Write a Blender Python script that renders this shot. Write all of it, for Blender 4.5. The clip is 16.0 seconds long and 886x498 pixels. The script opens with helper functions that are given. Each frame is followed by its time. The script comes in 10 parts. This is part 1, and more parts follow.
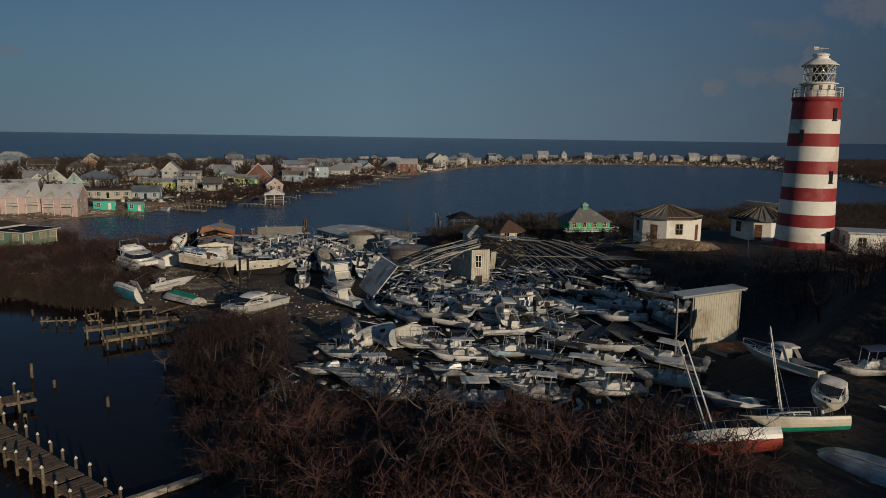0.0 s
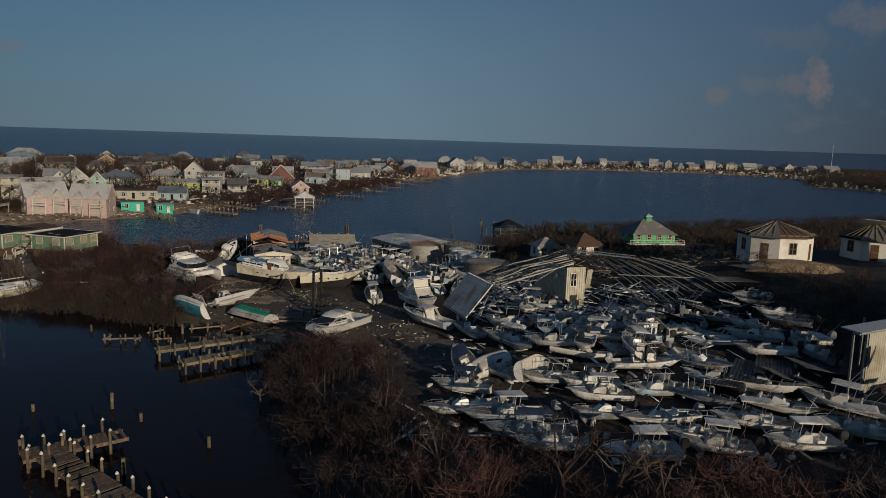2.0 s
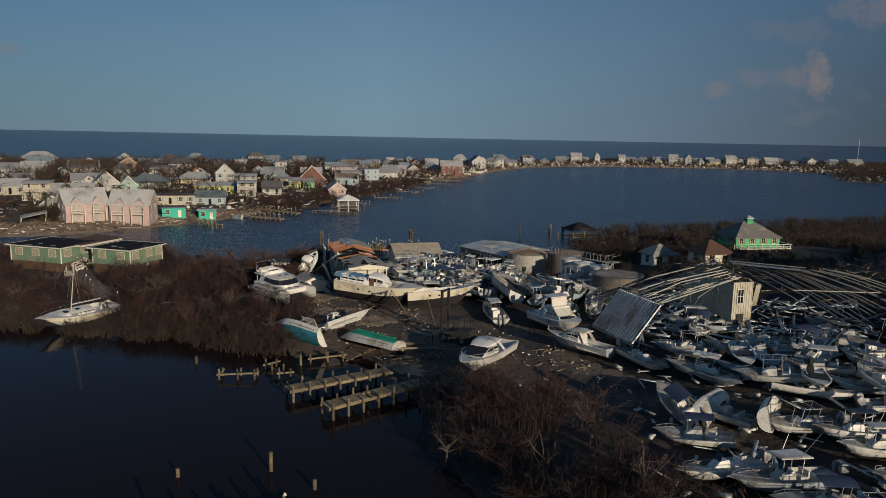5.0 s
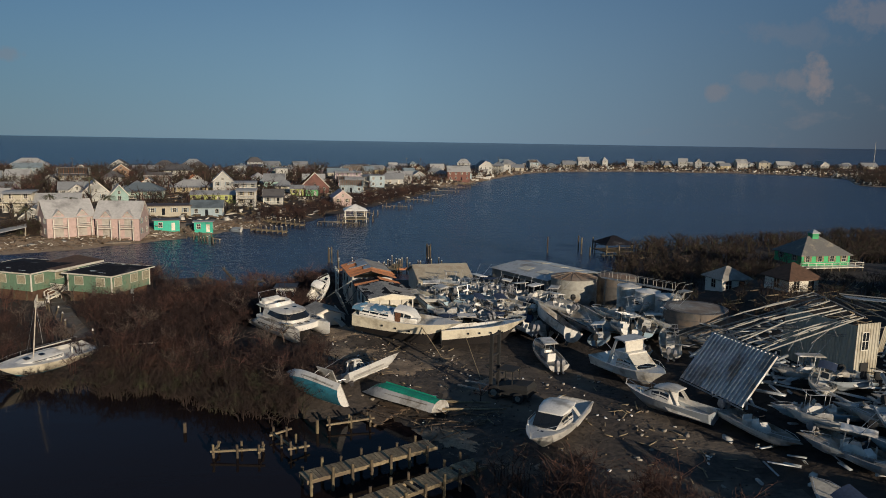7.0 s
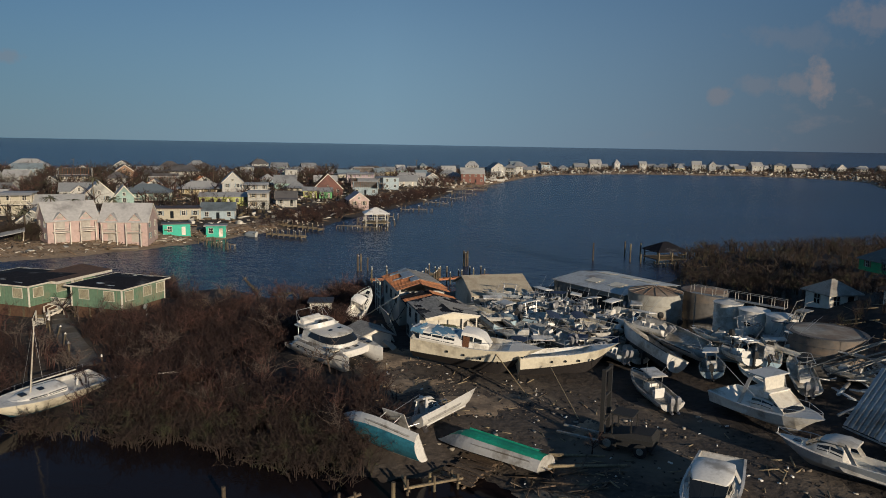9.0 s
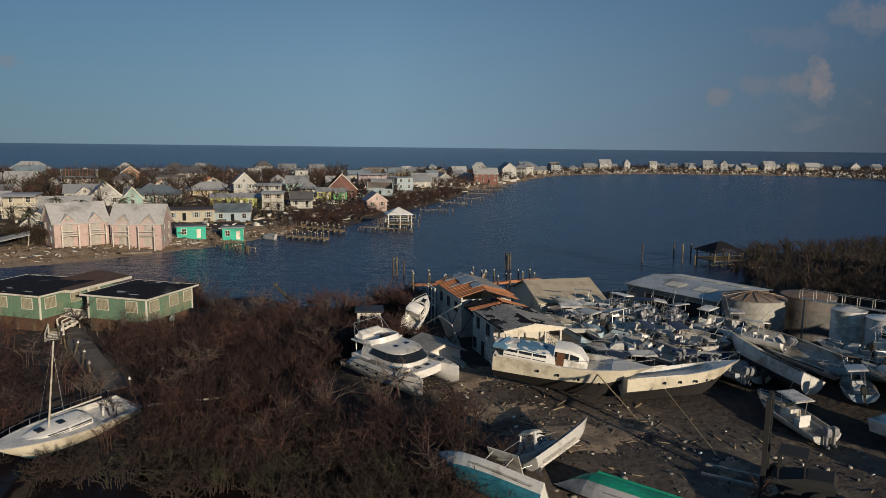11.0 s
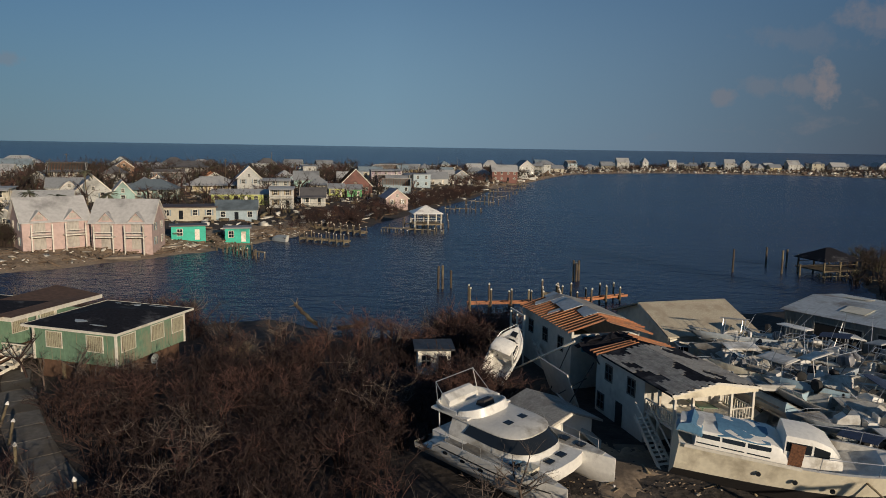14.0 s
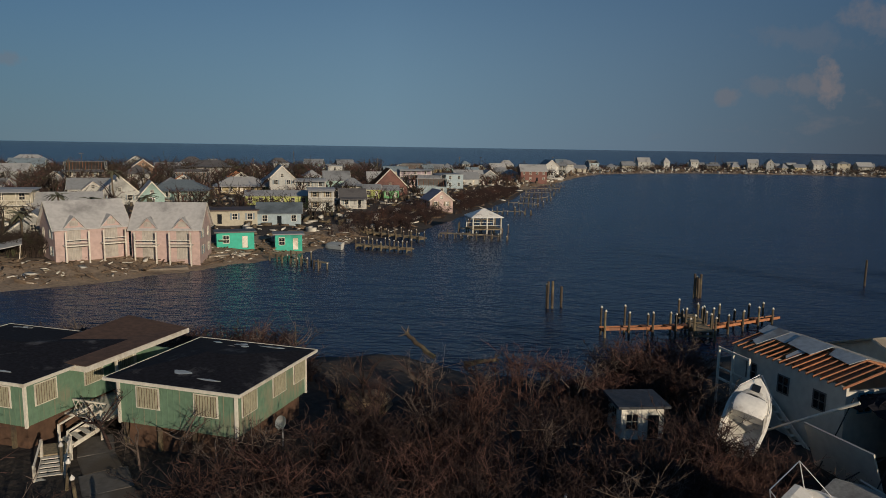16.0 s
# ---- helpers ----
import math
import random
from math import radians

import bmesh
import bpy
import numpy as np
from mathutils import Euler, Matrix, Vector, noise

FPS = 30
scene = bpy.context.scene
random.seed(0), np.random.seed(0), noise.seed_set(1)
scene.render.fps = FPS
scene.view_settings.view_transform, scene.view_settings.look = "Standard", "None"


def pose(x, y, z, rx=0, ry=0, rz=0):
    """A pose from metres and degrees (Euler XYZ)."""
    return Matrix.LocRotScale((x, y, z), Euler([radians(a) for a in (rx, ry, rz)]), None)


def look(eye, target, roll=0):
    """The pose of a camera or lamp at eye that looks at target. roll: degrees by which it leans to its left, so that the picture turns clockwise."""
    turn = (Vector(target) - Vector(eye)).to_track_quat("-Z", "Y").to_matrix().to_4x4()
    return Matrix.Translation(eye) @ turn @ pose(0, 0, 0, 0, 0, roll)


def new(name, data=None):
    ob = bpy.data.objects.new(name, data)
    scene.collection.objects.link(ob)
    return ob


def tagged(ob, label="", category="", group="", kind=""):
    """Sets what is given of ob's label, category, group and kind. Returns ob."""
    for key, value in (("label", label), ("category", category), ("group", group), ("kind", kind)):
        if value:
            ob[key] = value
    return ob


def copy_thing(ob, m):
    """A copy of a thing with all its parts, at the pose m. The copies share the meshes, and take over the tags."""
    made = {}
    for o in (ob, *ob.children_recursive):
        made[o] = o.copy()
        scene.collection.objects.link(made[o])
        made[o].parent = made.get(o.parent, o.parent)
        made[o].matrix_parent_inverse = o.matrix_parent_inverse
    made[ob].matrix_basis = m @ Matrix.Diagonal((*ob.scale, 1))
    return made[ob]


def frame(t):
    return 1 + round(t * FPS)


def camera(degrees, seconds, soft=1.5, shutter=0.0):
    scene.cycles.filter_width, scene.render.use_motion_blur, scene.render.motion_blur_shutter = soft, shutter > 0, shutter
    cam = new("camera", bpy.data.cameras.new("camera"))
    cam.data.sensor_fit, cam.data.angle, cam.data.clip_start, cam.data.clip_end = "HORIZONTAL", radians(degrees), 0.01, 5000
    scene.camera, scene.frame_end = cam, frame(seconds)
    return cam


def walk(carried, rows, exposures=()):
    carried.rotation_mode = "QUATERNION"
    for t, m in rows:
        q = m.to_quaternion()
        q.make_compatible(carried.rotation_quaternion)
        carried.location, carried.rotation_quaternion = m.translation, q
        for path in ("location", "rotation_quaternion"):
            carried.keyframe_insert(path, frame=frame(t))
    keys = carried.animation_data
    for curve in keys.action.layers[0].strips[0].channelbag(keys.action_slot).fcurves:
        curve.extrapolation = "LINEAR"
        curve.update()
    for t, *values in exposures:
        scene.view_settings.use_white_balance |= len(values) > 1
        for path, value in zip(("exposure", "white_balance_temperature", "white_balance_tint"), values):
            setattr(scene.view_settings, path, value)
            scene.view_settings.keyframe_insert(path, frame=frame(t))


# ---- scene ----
cam = camera(64.0, 16.0, soft=0.9)
PATH = [
    (0, (3.72, 1.77, 26.69), (-1.98, 100.32, 10.64), 0.8),
    (0.5, (1.54, 4.48, 26.71), (-4.06, 103.03, 10.81), 1.1),
    (1, (-1.50, 6.63, 26.71), (-7.15, 105.18, 10.86), 1.4),
    (1.5, (-5.32, 8.25, 26.81), (-10.92, 106.85, 11.06), 1.7),
    (2, (-9.80, 9.46, 26.91), (-15.30, 108.06, 11.21), 1.8),
    (2.5, (-14.23, 10.58, 26.91), (-19.63, 109.18, 11.11), 1.6),
    (3, (-18.18, 11.60, 26.80), (-23.48, 110.20, 10.85), 1.5),
    (3.5, (-21.53, 12.91, 26.72), (-26.78, 111.46, 10.52), 1.4),
    (4, (-24.33, 14.78, 26.63), (-29.58, 113.28, 10.38), 1.3),
    (6.5, (-33.28, 33.26, 26.71), (-38.43, 131.91, 11.21), 0.9),
    (7, (-34.67, 37.80, 26.72), (-39.77, 136.50, 11.27), 0.9),
    (7.5, (-36.38, 42.00, 26.70), (-41.48, 140.70, 11.40), 1.1),
    (8, (-38.48, 45.66, 26.52), (-43.63, 144.41, 11.42), 1.1),
    (8.5, (-40.82, 48.84, 25.94), (-45.97, 147.54, 10.89), 1.1),
    (9, (-43.32, 51.38, 25.23), (-48.42, 150.13, 10.23), 1.0),
    (11.5, (-53.26, 65.37, 23.03), (-58.26, 164.17, 8.48), 0.6),
    (12, (-54.57, 69.41, 22.69), (-59.62, 168.21, 8.19), 0.6),
    (12.5, (-55.80, 73.77, 22.25), (-60.85, 172.62, 7.70), 0.6),
    (13, (-57.19, 78.19, 21.65), (-62.24, 176.99, 7.10), 0.6),
    (13.5, (-58.81, 82.42, 21.05), (-63.86, 181.22, 6.45), 0.7),
    (14, (-61.05, 86.26, 20.54), (-66.15, 185.06, 5.94), 0.9),
    (14.5, (-64.09, 89.76, 20.12), (-69.14, 188.56, 5.42), 1.1),
    (15, (-67.72, 92.83, 19.85), (-72.82, 191.58, 5.00), 1.2),
    (15.5, (-71.56, 96.33, 19.76), (-76.76, 195.08, 5.01), 1.0),
    (16, (-75.28, 100.19, 19.76), (-80.43, 198.99, 5.16), 0.9),
]
walk(cam, [(t, look(eye, target, roll)) for t, eye, target, roll in PATH],
     [(0.0, -0.6), (2.5, -0.46), (4.0, -0.27), (6.5, 0.0), (12.5, 0.05), (14.5, -0.05), (15.2, -0.12), (16.0, -0.28)])

# ---- light: low sun behind the viewer and to the right, clear evening sky ----
SUN_AZ, SUN_EL = 145.0, 12.5
sun_way = Vector((math.sin(radians(SUN_AZ)) * math.cos(radians(SUN_EL)), math.cos(radians(SUN_AZ)) * math.cos(radians(SUN_EL)), math.sin(radians(SUN_EL))))
world = bpy.data.worlds.new("evening_sky")
scene.world = world
world.use_nodes = True
wn, wl = world.node_tree.nodes, world.node_tree.links
sky = wn.new("ShaderNodeTexSky")
sky.sky_type, sky.sun_disc = "NISHITA", False
sky.sun_elevation, sky.sun_rotation = radians(SUN_EL), radians(SUN_AZ)
# clear air with a thin even veil of high cloud
sky.air_density, sky.dust_density, sky.ozone_density = 1.0, 0.0, 5.8
wn["Background"].inputs["Strength"].default_value = 0.061
veil = wn.new("ShaderNodeMix")
veil.data_type = "RGBA"
veil.inputs["Factor"].default_value, veil.inputs["B"].default_value = 0.4, (1.15, 2.25, 3.5, 1)
wl.new(sky.outputs[0], veil.inputs["A"])
wl.new(veil.outputs["Result"], wn["Background"].inputs["Color"])
sun = new("sun", bpy.data.lights.new("sun", "SUN"))
sun.data.energy, sun.data.angle, sun.data.color = 4.2, radians(0.6), (1.0, 0.84, 0.64)
sun.matrix_world = look(sun_way * 300, (0, 0, 0))

# ---- materials ----
def mk(name, col, rough=0.6, metal=0.0, scale=2.0, var=0.25, stain=None, cover=0.3, bump=0.15, deep=0.05, rnd=0.0, big=0.25, spec=0.5, coord="Object"):
    """Painted or raw surface: grain at one scale, stains at a larger one, relief, and a shift from object to object."""
    m = bpy.data.materials.new(name)
    m.use_nodes = True
    n, l = m.node_tree.nodes, m.node_tree.links
    b = n["Principled BSDF"]
    tc = n.new("ShaderNodeTexCoord")
    info = n.new("ShaderNodeObjectInfo")
    off = n.new("ShaderNodeVectorMath")
    off.operation = "MULTIPLY_ADD"
    l.new(tc.outputs[coord], off.inputs[0])
    off.inputs[1].default_value = (1, 1, 1)
    sc = n.new("ShaderNodeMath")
    sc.operation = "MULTIPLY"
    l.new(info.outputs["Random"], sc.inputs[0])
    sc.inputs[1].default_value = 37.0
    l.new(sc.outputs[0], off.inputs[2])
    n1 = n.new("ShaderNodeTexNoise")
    n1.inputs["Scale"].default_value, n1.inputs["Detail"].default_value = scale * 3, 5
    n2 = n.new("ShaderNodeTexNoise")
    n2.inputs["Scale"].default_value, n2.inputs["Detail"].default_value, n2.inputs["Roughness"].default_value = scale * big, 6, 0.65
    l.new(off.outputs[0], n1.inputs["Vector"])
    l.new(off.outputs[0], n2.inputs["Vector"])
    r1 = n.new("ShaderNodeValToRGB")
    r1.color_ramp.elements[0].position, r1.color_ramp.elements[1].position = 0.3, 0.7
    r1.color_ramp.elements[0].color = (*[c * (1 - var) for c in col], 1)
    r1.color_ramp.elements[1].color = (*[min(1, c * (1 + var * 0.5)) for c in col], 1)
    l.new(n1.outputs["Fac"], r1.inputs["Fac"])
    last = r1.outputs["Color"]
    if stain:
        r2 = n.new("ShaderNodeValToRGB")
        r2.color_ramp.elements[0].position, r2.color_ramp.elements[1].position = 0.62 - cover * 0.4, 0.72 - cover * 0.3
        l.new(n2.outputs["Fac"], r2.inputs["Fac"])
        mx = n.new("ShaderNodeMix")
        mx.data_type = "RGBA"
        l.new(r2.outputs["Color"], mx.inputs["Factor"])
        l.new(last, mx.inputs["A"])
        mx.inputs["B"].default_value = (*stain, 1)
        last = mx.outputs["Result"]
    if rnd:
        hs = n.new("ShaderNodeHueSaturation")
        mr = n.new("ShaderNodeMapRange")
        mr.inputs["To Min"].default_value, mr.inputs["To Max"].default_value = 1 - rnd, 1 + rnd * 0.4
        l.new(info.outputs["Random"], mr.inputs["Value"])
        l.new(mr.outputs[0], hs.inputs["Value"])
        l.new(last, hs.inputs["Color"])
        last = hs.outputs["Color"]
    l.new(last, b.inputs["Base Color"])
    b.inputs["Roughness"].default_value, b.inputs["Metallic"].default_value = rough, metal
    b.inputs["Specular IOR Level"].default_value = spec
    if bump:
        bp = n.new("ShaderNodeBump")
        bp.inputs["Strength"].default_value, bp.inputs["Distance"].default_value = bump, deep
        l.new(n1.outputs["Fac"], bp.inputs["Height"])
        l.new(bp.outputs[0], b.inputs["Normal"])
    return m


def glass_mat(name, col, rough=0.08):
    m = bpy.data.materials.new(name)
    m.use_nodes = True
    b = m.node_tree.nodes["Principled BSDF"]
    b.inputs["Base Color"].default_value = (*col, 1)
    b.inputs["Roughness"].default_value = rough
    return m


def water_mat(name, col, chop, strength, rough, gloss=0.42):
    m = bpy.data.materials.new(name)
    m.use_nodes = True
    n, l = m.node_tree.nodes, m.node_tree.links
    b = n["Principled BSDF"]
    tc = n.new("ShaderNodeTexCoord")
    mp = n.new("ShaderNodeMapping")
    mp.inputs["Scale"].default_value = (0.5, 1.0, 1.0)
    mp.inputs["Rotation"].default_value = (0, 0, 0.5)
    l.new(tc.outputs["Object"], mp.inputs["Vector"])
    w1, w2, w3 = (n.new("ShaderNodeTexNoise") for _ in range(3))
    for w, s, d in ((w1, chop, 3), (w2, chop * 0.22, 4), (w3, 0.012, 3)):
        w.inputs["Scale"].default_value, w.inputs["Detail"].default_value = s, d
        l.new(mp.outputs[0], w.inputs["Vector"])
    add = n.new("ShaderNodeMath")
    add.operation = "MULTIPLY_ADD"
    l.new(w2.outputs["Fac"], add.inputs[0])
    add.inputs[1].default_value = 2.0
    l.new(w1.outputs["Fac"], add.inputs[2])
    bp = n.new("ShaderNodeBump")
    bp.inputs["Strength"].default_value, bp.inputs["Distance"].default_value = strength, 0.3
    l.new(add.outputs[0], bp.inputs["Height"])
    l.new(bp.outputs[0], b.inputs["Normal"])
    rp = n.new("ShaderNodeValToRGB")
    rp.color_ramp.elements[0].position, rp.color_ramp.elements[1].position = 0.35, 0.65
    rp.color_ramp.elements[0].color = (*[c * 0.7 for c in col], 1)
    rp.color_ramp.elements[1].color = (*[c * 1.3 for c in col], 1)
    l.new(w3.outputs["Fac"], rp.inputs["Fac"])
    l.new(rp.outputs[0], b.inputs["Base Color"])
    b.inputs["Roughness"].default_value = rough
    b.inputs["IOR"].default_value = 1.33
    b.inputs["Specular IOR Level"].default_value = gloss
    return m


M_SEA = water_mat("sea_water", (0.014, 0.029, 0.066), 1.35, 1.0, 0.26, 0.6)
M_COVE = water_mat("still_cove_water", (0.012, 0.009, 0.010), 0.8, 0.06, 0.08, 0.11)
M_GROUND = mk("muddy_ground", (0.036, 0.028, 0.024), 0.95, scale=0.5, var=0.5, stain=(0.075, 0.056, 0.042), cover=0.28, bump=0.9, deep=0.2, big=0.12)
M_LOT = mk("gravelly_lot", (0.070, 0.056, 0.046), 0.95, scale=0.7, var=0.5, stain=(0.150, 0.118, 0.088), cover=0.34, bump=0.9, deep=0.12, big=0.2)
M_SAND = mk("littered_sand", (0.33, 0.245, 0.165), 0.95, scale=0.9, var=0.4, stain=(0.14, 0.105, 0.075), cover=0.34, bump=0.6)
M_TWIG = mk("dead_twigs", (0.036, 0.019, 0.016), 0.95, scale=1.0, var=0.6, stain=(0.085, 0.040, 0.028), cover=0.22, bump=0, big=0.12)
M_TWIG_RED = mk("reddish_twigs", (0.098, 0.047, 0.037), 0.9, scale=1.0, var=0.4, bump=0)
M_TWIG_GREY = mk("bare_branches", (0.115, 0.086, 0.070), 0.9, scale=1.0, var=0.4, bump=0)
M_LEAF = mk("withered_leaves", (0.040, 0.025, 0.019), 0.9, scale=2.0, var=0.5, stain=(0.05, 0.055, 0.025), cover=0.25, bump=0)
M_PALM = mk("palm_fronds", (0.10, 0.10, 0.06), 0.8, scale=2, var=0.4, bump=0)
M_WHITE = mk("white_gelcoat", (0.74, 0.72, 0.67), 0.35, scale=1.5, var=0.10, stain=(0.36, 0.33, 0.28), cover=0.27, bump=0.03, rnd=0.3)
M_DECK = mk("worn_deck", (0.50, 0.48, 0.43), 0.6, scale=1.5, var=0.25, stain=(0.2, 0.175, 0.14), cover=0.4, bump=0.05, rnd=0.35)
M_GREYENGINE = mk("grey_cowling", (0.22, 0.22, 0.23), 0.45, scale=2, var=0.2)
M_CREAM = mk("cream_gelcoat", (0.70, 0.64, 0.50), 0.35, scale=1.2, var=0.10, stain=(0.42, 0.37, 0.28), cover=0.22, bump=0.03)
M_GREYHULL = mk("grey_gelcoat", (0.36, 0.40, 0.43), 0.35, scale=1.5, var=0.12, stain=(0.22, 0.22, 0.21), cover=0.25, bump=0.03, rnd=0.3)
M_BLUEHULL = mk("pale_blue_gelcoat", (0.40, 0.54, 0.62), 0.35, scale=1.5, var=0.12, stain=(0.3, 0.32, 0.32), cover=0.25, bump=0.03, rnd=0.3)
M_TEAL = mk("teal_bottom_paint", (0.045, 0.25, 0.33), 0.6, scale=1.5, var=0.3, stain=(0.02, 0.12, 0.18), cover=0.35, bump=0.1)
M_GREEN = mk("green_bottom_paint", (0.012, 0.33, 0.20), 0.55, scale=1.5, var=0.25, stain=(0.01, 0.22, 0.13), cover=0.3, bump=0.1)
M_SKYBLUE = mk("blue_tarpaulin", (0.10, 0.22, 0.34), 0.6, scale=1.5, var=0.2, stain=(0.06, 0.13, 0.2), cover=0.25, bump=0.1)
M_REDCLOTH = mk("red_canvas", (0.32, 0.02, 0.025), 0.8, scale=2, var=0.25)
M_RED = mk("red_bottom_paint", (0.30, 0.045, 0.03), 0.6, scale=1.5, var=0.3, bump=0.1)
M_NAVY = mk("navy_canvas", (0.03, 0.05, 0.10), 0.8, scale=2, var=0.3)
M_DARK = mk("dark_bottom_paint", (0.035, 0.03, 0.03), 0.7, scale=2, var=0.4)
M_RUBBER = mk("black_rubber", (0.02, 0.02, 0.02), 0.8, scale=3, var=0.3)
M_GLASS = glass_mat("dark_window_glass", (0.015, 0.018, 0.022))
M_METAL = mk("aluminium_tube", (0.62, 0.62, 0.62), 0.4, 0.8, scale=3, var=0.15, bump=0)
M_RUST = mk("rusty_iron", (0.16, 0.07, 0.035), 0.85, 0.2, scale=3, var=0.5, stain=(0.3, 0.26, 0.2), cover=0.2)
M_TIN = mk("weathered_metal_sheet", (0.46, 0.49, 0.50), 0.5, 0.35, scale=0.8, var=0.2, stain=(0.23, 0.2, 0.17), cover=0.25, bump=0.05)
M_BEIGETIN = mk("beige_metal_siding", (0.50, 0.47, 0.38), 0.55, 0.1, scale=0.8, var=0.12, stain=(0.33, 0.28, 0.2), cover=0.25, bump=0.05)
M_STEEL = mk("galvanised_steel_beam", (0.34, 0.33, 0.30), 0.5, 0.4, scale=1.2, var=0.3, bump=0.05)
M_TANK = mk("grey_tank_plates", (0.36, 0.35, 0.31), 0.7, 0.1, scale=0.6, var=0.25, stain=(0.2, 0.15, 0.11), cover=0.35)
M_WOOD = mk("weathered_dock_timber", (0.31, 0.245, 0.15), 0.85, scale=1.5, var=0.4, stain=(0.16, 0.12, 0.08), cover=0.3, rnd=0.3)
M_DRIFT = mk("brown_splintered_timber", (0.17, 0.12, 0.08), 0.9, scale=1.5, var=0.5, stain=(0.09, 0.06, 0.04), cover=0.35)
M_PILE = mk("tarred_piling", (0.10, 0.075, 0.05), 0.85, scale=1.5, var=0.4, stain=(0.2, 0.16, 0.09), cover=0.35, rnd=0.3)
M_FRESHWOOD = mk("orange_rafter_timber", (0.40, 0.16, 0.07), 0.8, scale=1.5, var=0.35, stain=(0.25, 0.12, 0.07), cover=0.3, rnd=0.3)
M_PAINTWOOD = mk("white_painted_timber", (0.68, 0.64, 0.55), 0.6, scale=1.5, var=0.15, stain=(0.4, 0.34, 0.26), cover=0.2, rnd=0.15)
M_CONC = mk("stained_concrete", (0.36, 0.32, 0.26), 0.9, scale=0.6, var=0.3, stain=(0.17, 0.14, 0.11), cover=0.4, bump=0.3)
M_PATH = mk("worn_grey_paving", (0.13, 0.12, 0.108), 0.9, scale=0.8, var=0.3, stain=(0.08, 0.065, 0.05), cover=0.4, bump=0.2)
M_ROCK = mk("limestone_bank", (0.34, 0.25, 0.15), 0.95, scale=0.8, var=0.45, stain=(0.12, 0.08, 0.05), cover=0.4, bump=0.6)
M_TAN = mk("tan_shutter_boards", (0.36, 0.34, 0.24), 0.75, scale=1.2, var=0.25, bump=0.1)
M_MINT = mk("mint_green_siding", (0.135, 0.225, 0.15), 0.7, scale=0.8, var=0.2, stain=(0.24, 0.22, 0.15), cover=0.22, bump=0.06)
M_FELT = mk("black_roofing_felt", (0.016, 0.016, 0.021), 0.9, scale=1.5, var=0.5, stain=(0.09, 0.09, 0.095), cover=0.12, bump=0.15, spec=0.15)
M_BROWNFELT = mk("brown_roofing_and_shade_fill", (0.105, 0.058, 0.036), 0.85, scale=0.8, var=0.35, bump=0.15)
M_DARKTIN = mk("dark_roofing_and_shade_sheet", (0.05, 0.055, 0.065), 0.6, 0.2, scale=1.0, var=0.4, stain=(0.16, 0.15, 0.13), cover=0.15, bump=0.1)
M_DARKTANK = mk("dark_tank_plates", (0.11, 0.105, 0.10), 0.7, 0.1, scale=0.6, var=0.3, stain=(0.2, 0.15, 0.11), cover=0.2)
M_OLIVETIN = mk("olive_grey_siding", (0.22, 0.22, 0.20), 0.6, 0.1, scale=0.8, var=0.15, stain=(0.14, 0.12, 0.09), cover=0.25, bump=0.05)
M_BEIGEROOF = mk("beige_shingle_roof", (0.42, 0.37, 0.28), 0.85, scale=2.5, var=0.2, stain=(0.32, 0.27, 0.2), cover=0.3, bump=0.2)
M_SHINGLE = mk("grey_shingles", (0.36, 0.34, 0.30), 0.85, scale=2.0, var=0.25, stain=(0.22, 0.2, 0.18), cover=0.35, bump=0.2, rnd=0.25)
M_TANKROOF = mk("rust_streaked_tank_roof", (0.25, 0.17, 0.115), 0.8, 0.1, scale=0.8, var=0.35, stain=(0.34, 0.29, 0.23), cover=0.35)
M_DARKROOF = mk("dark_grey_shingles", (0.17, 0.165, 0.155), 0.85, scale=2.0, var=0.3, stain=(0.28, 0.25, 0.2), cover=0.2, bump=0.2)
M_LHWHITE = mk("white_masonry_paint", (0.78, 0.75, 0.66), 0.7, scale=0.7, var=0.08, stain=(0.58, 0.52, 0.42), cover=0.25, bump=0.08)
M_LHRED = mk("red_masonry_paint", (0.30, 0.028, 0.030), 0.65, scale=0.7, var=0.18, stain=(0.36, 0.09, 0.08), cover=0.2, bump=0.08)
M_KIT = {}


def paint(col, kind="wall"):
    key = (tuple(round(c, 2) for c in col), kind)
    if key not in M_KIT:
        st = tuple(c * 0.55 for c in col)
        M_KIT[key] = mk("painted_" + kind, col, 0.65 if kind == "wall" else 0.6, scale=0.6, var=0.15, stain=st, cover=0.22, bump=0.08)
    return M_KIT[key]

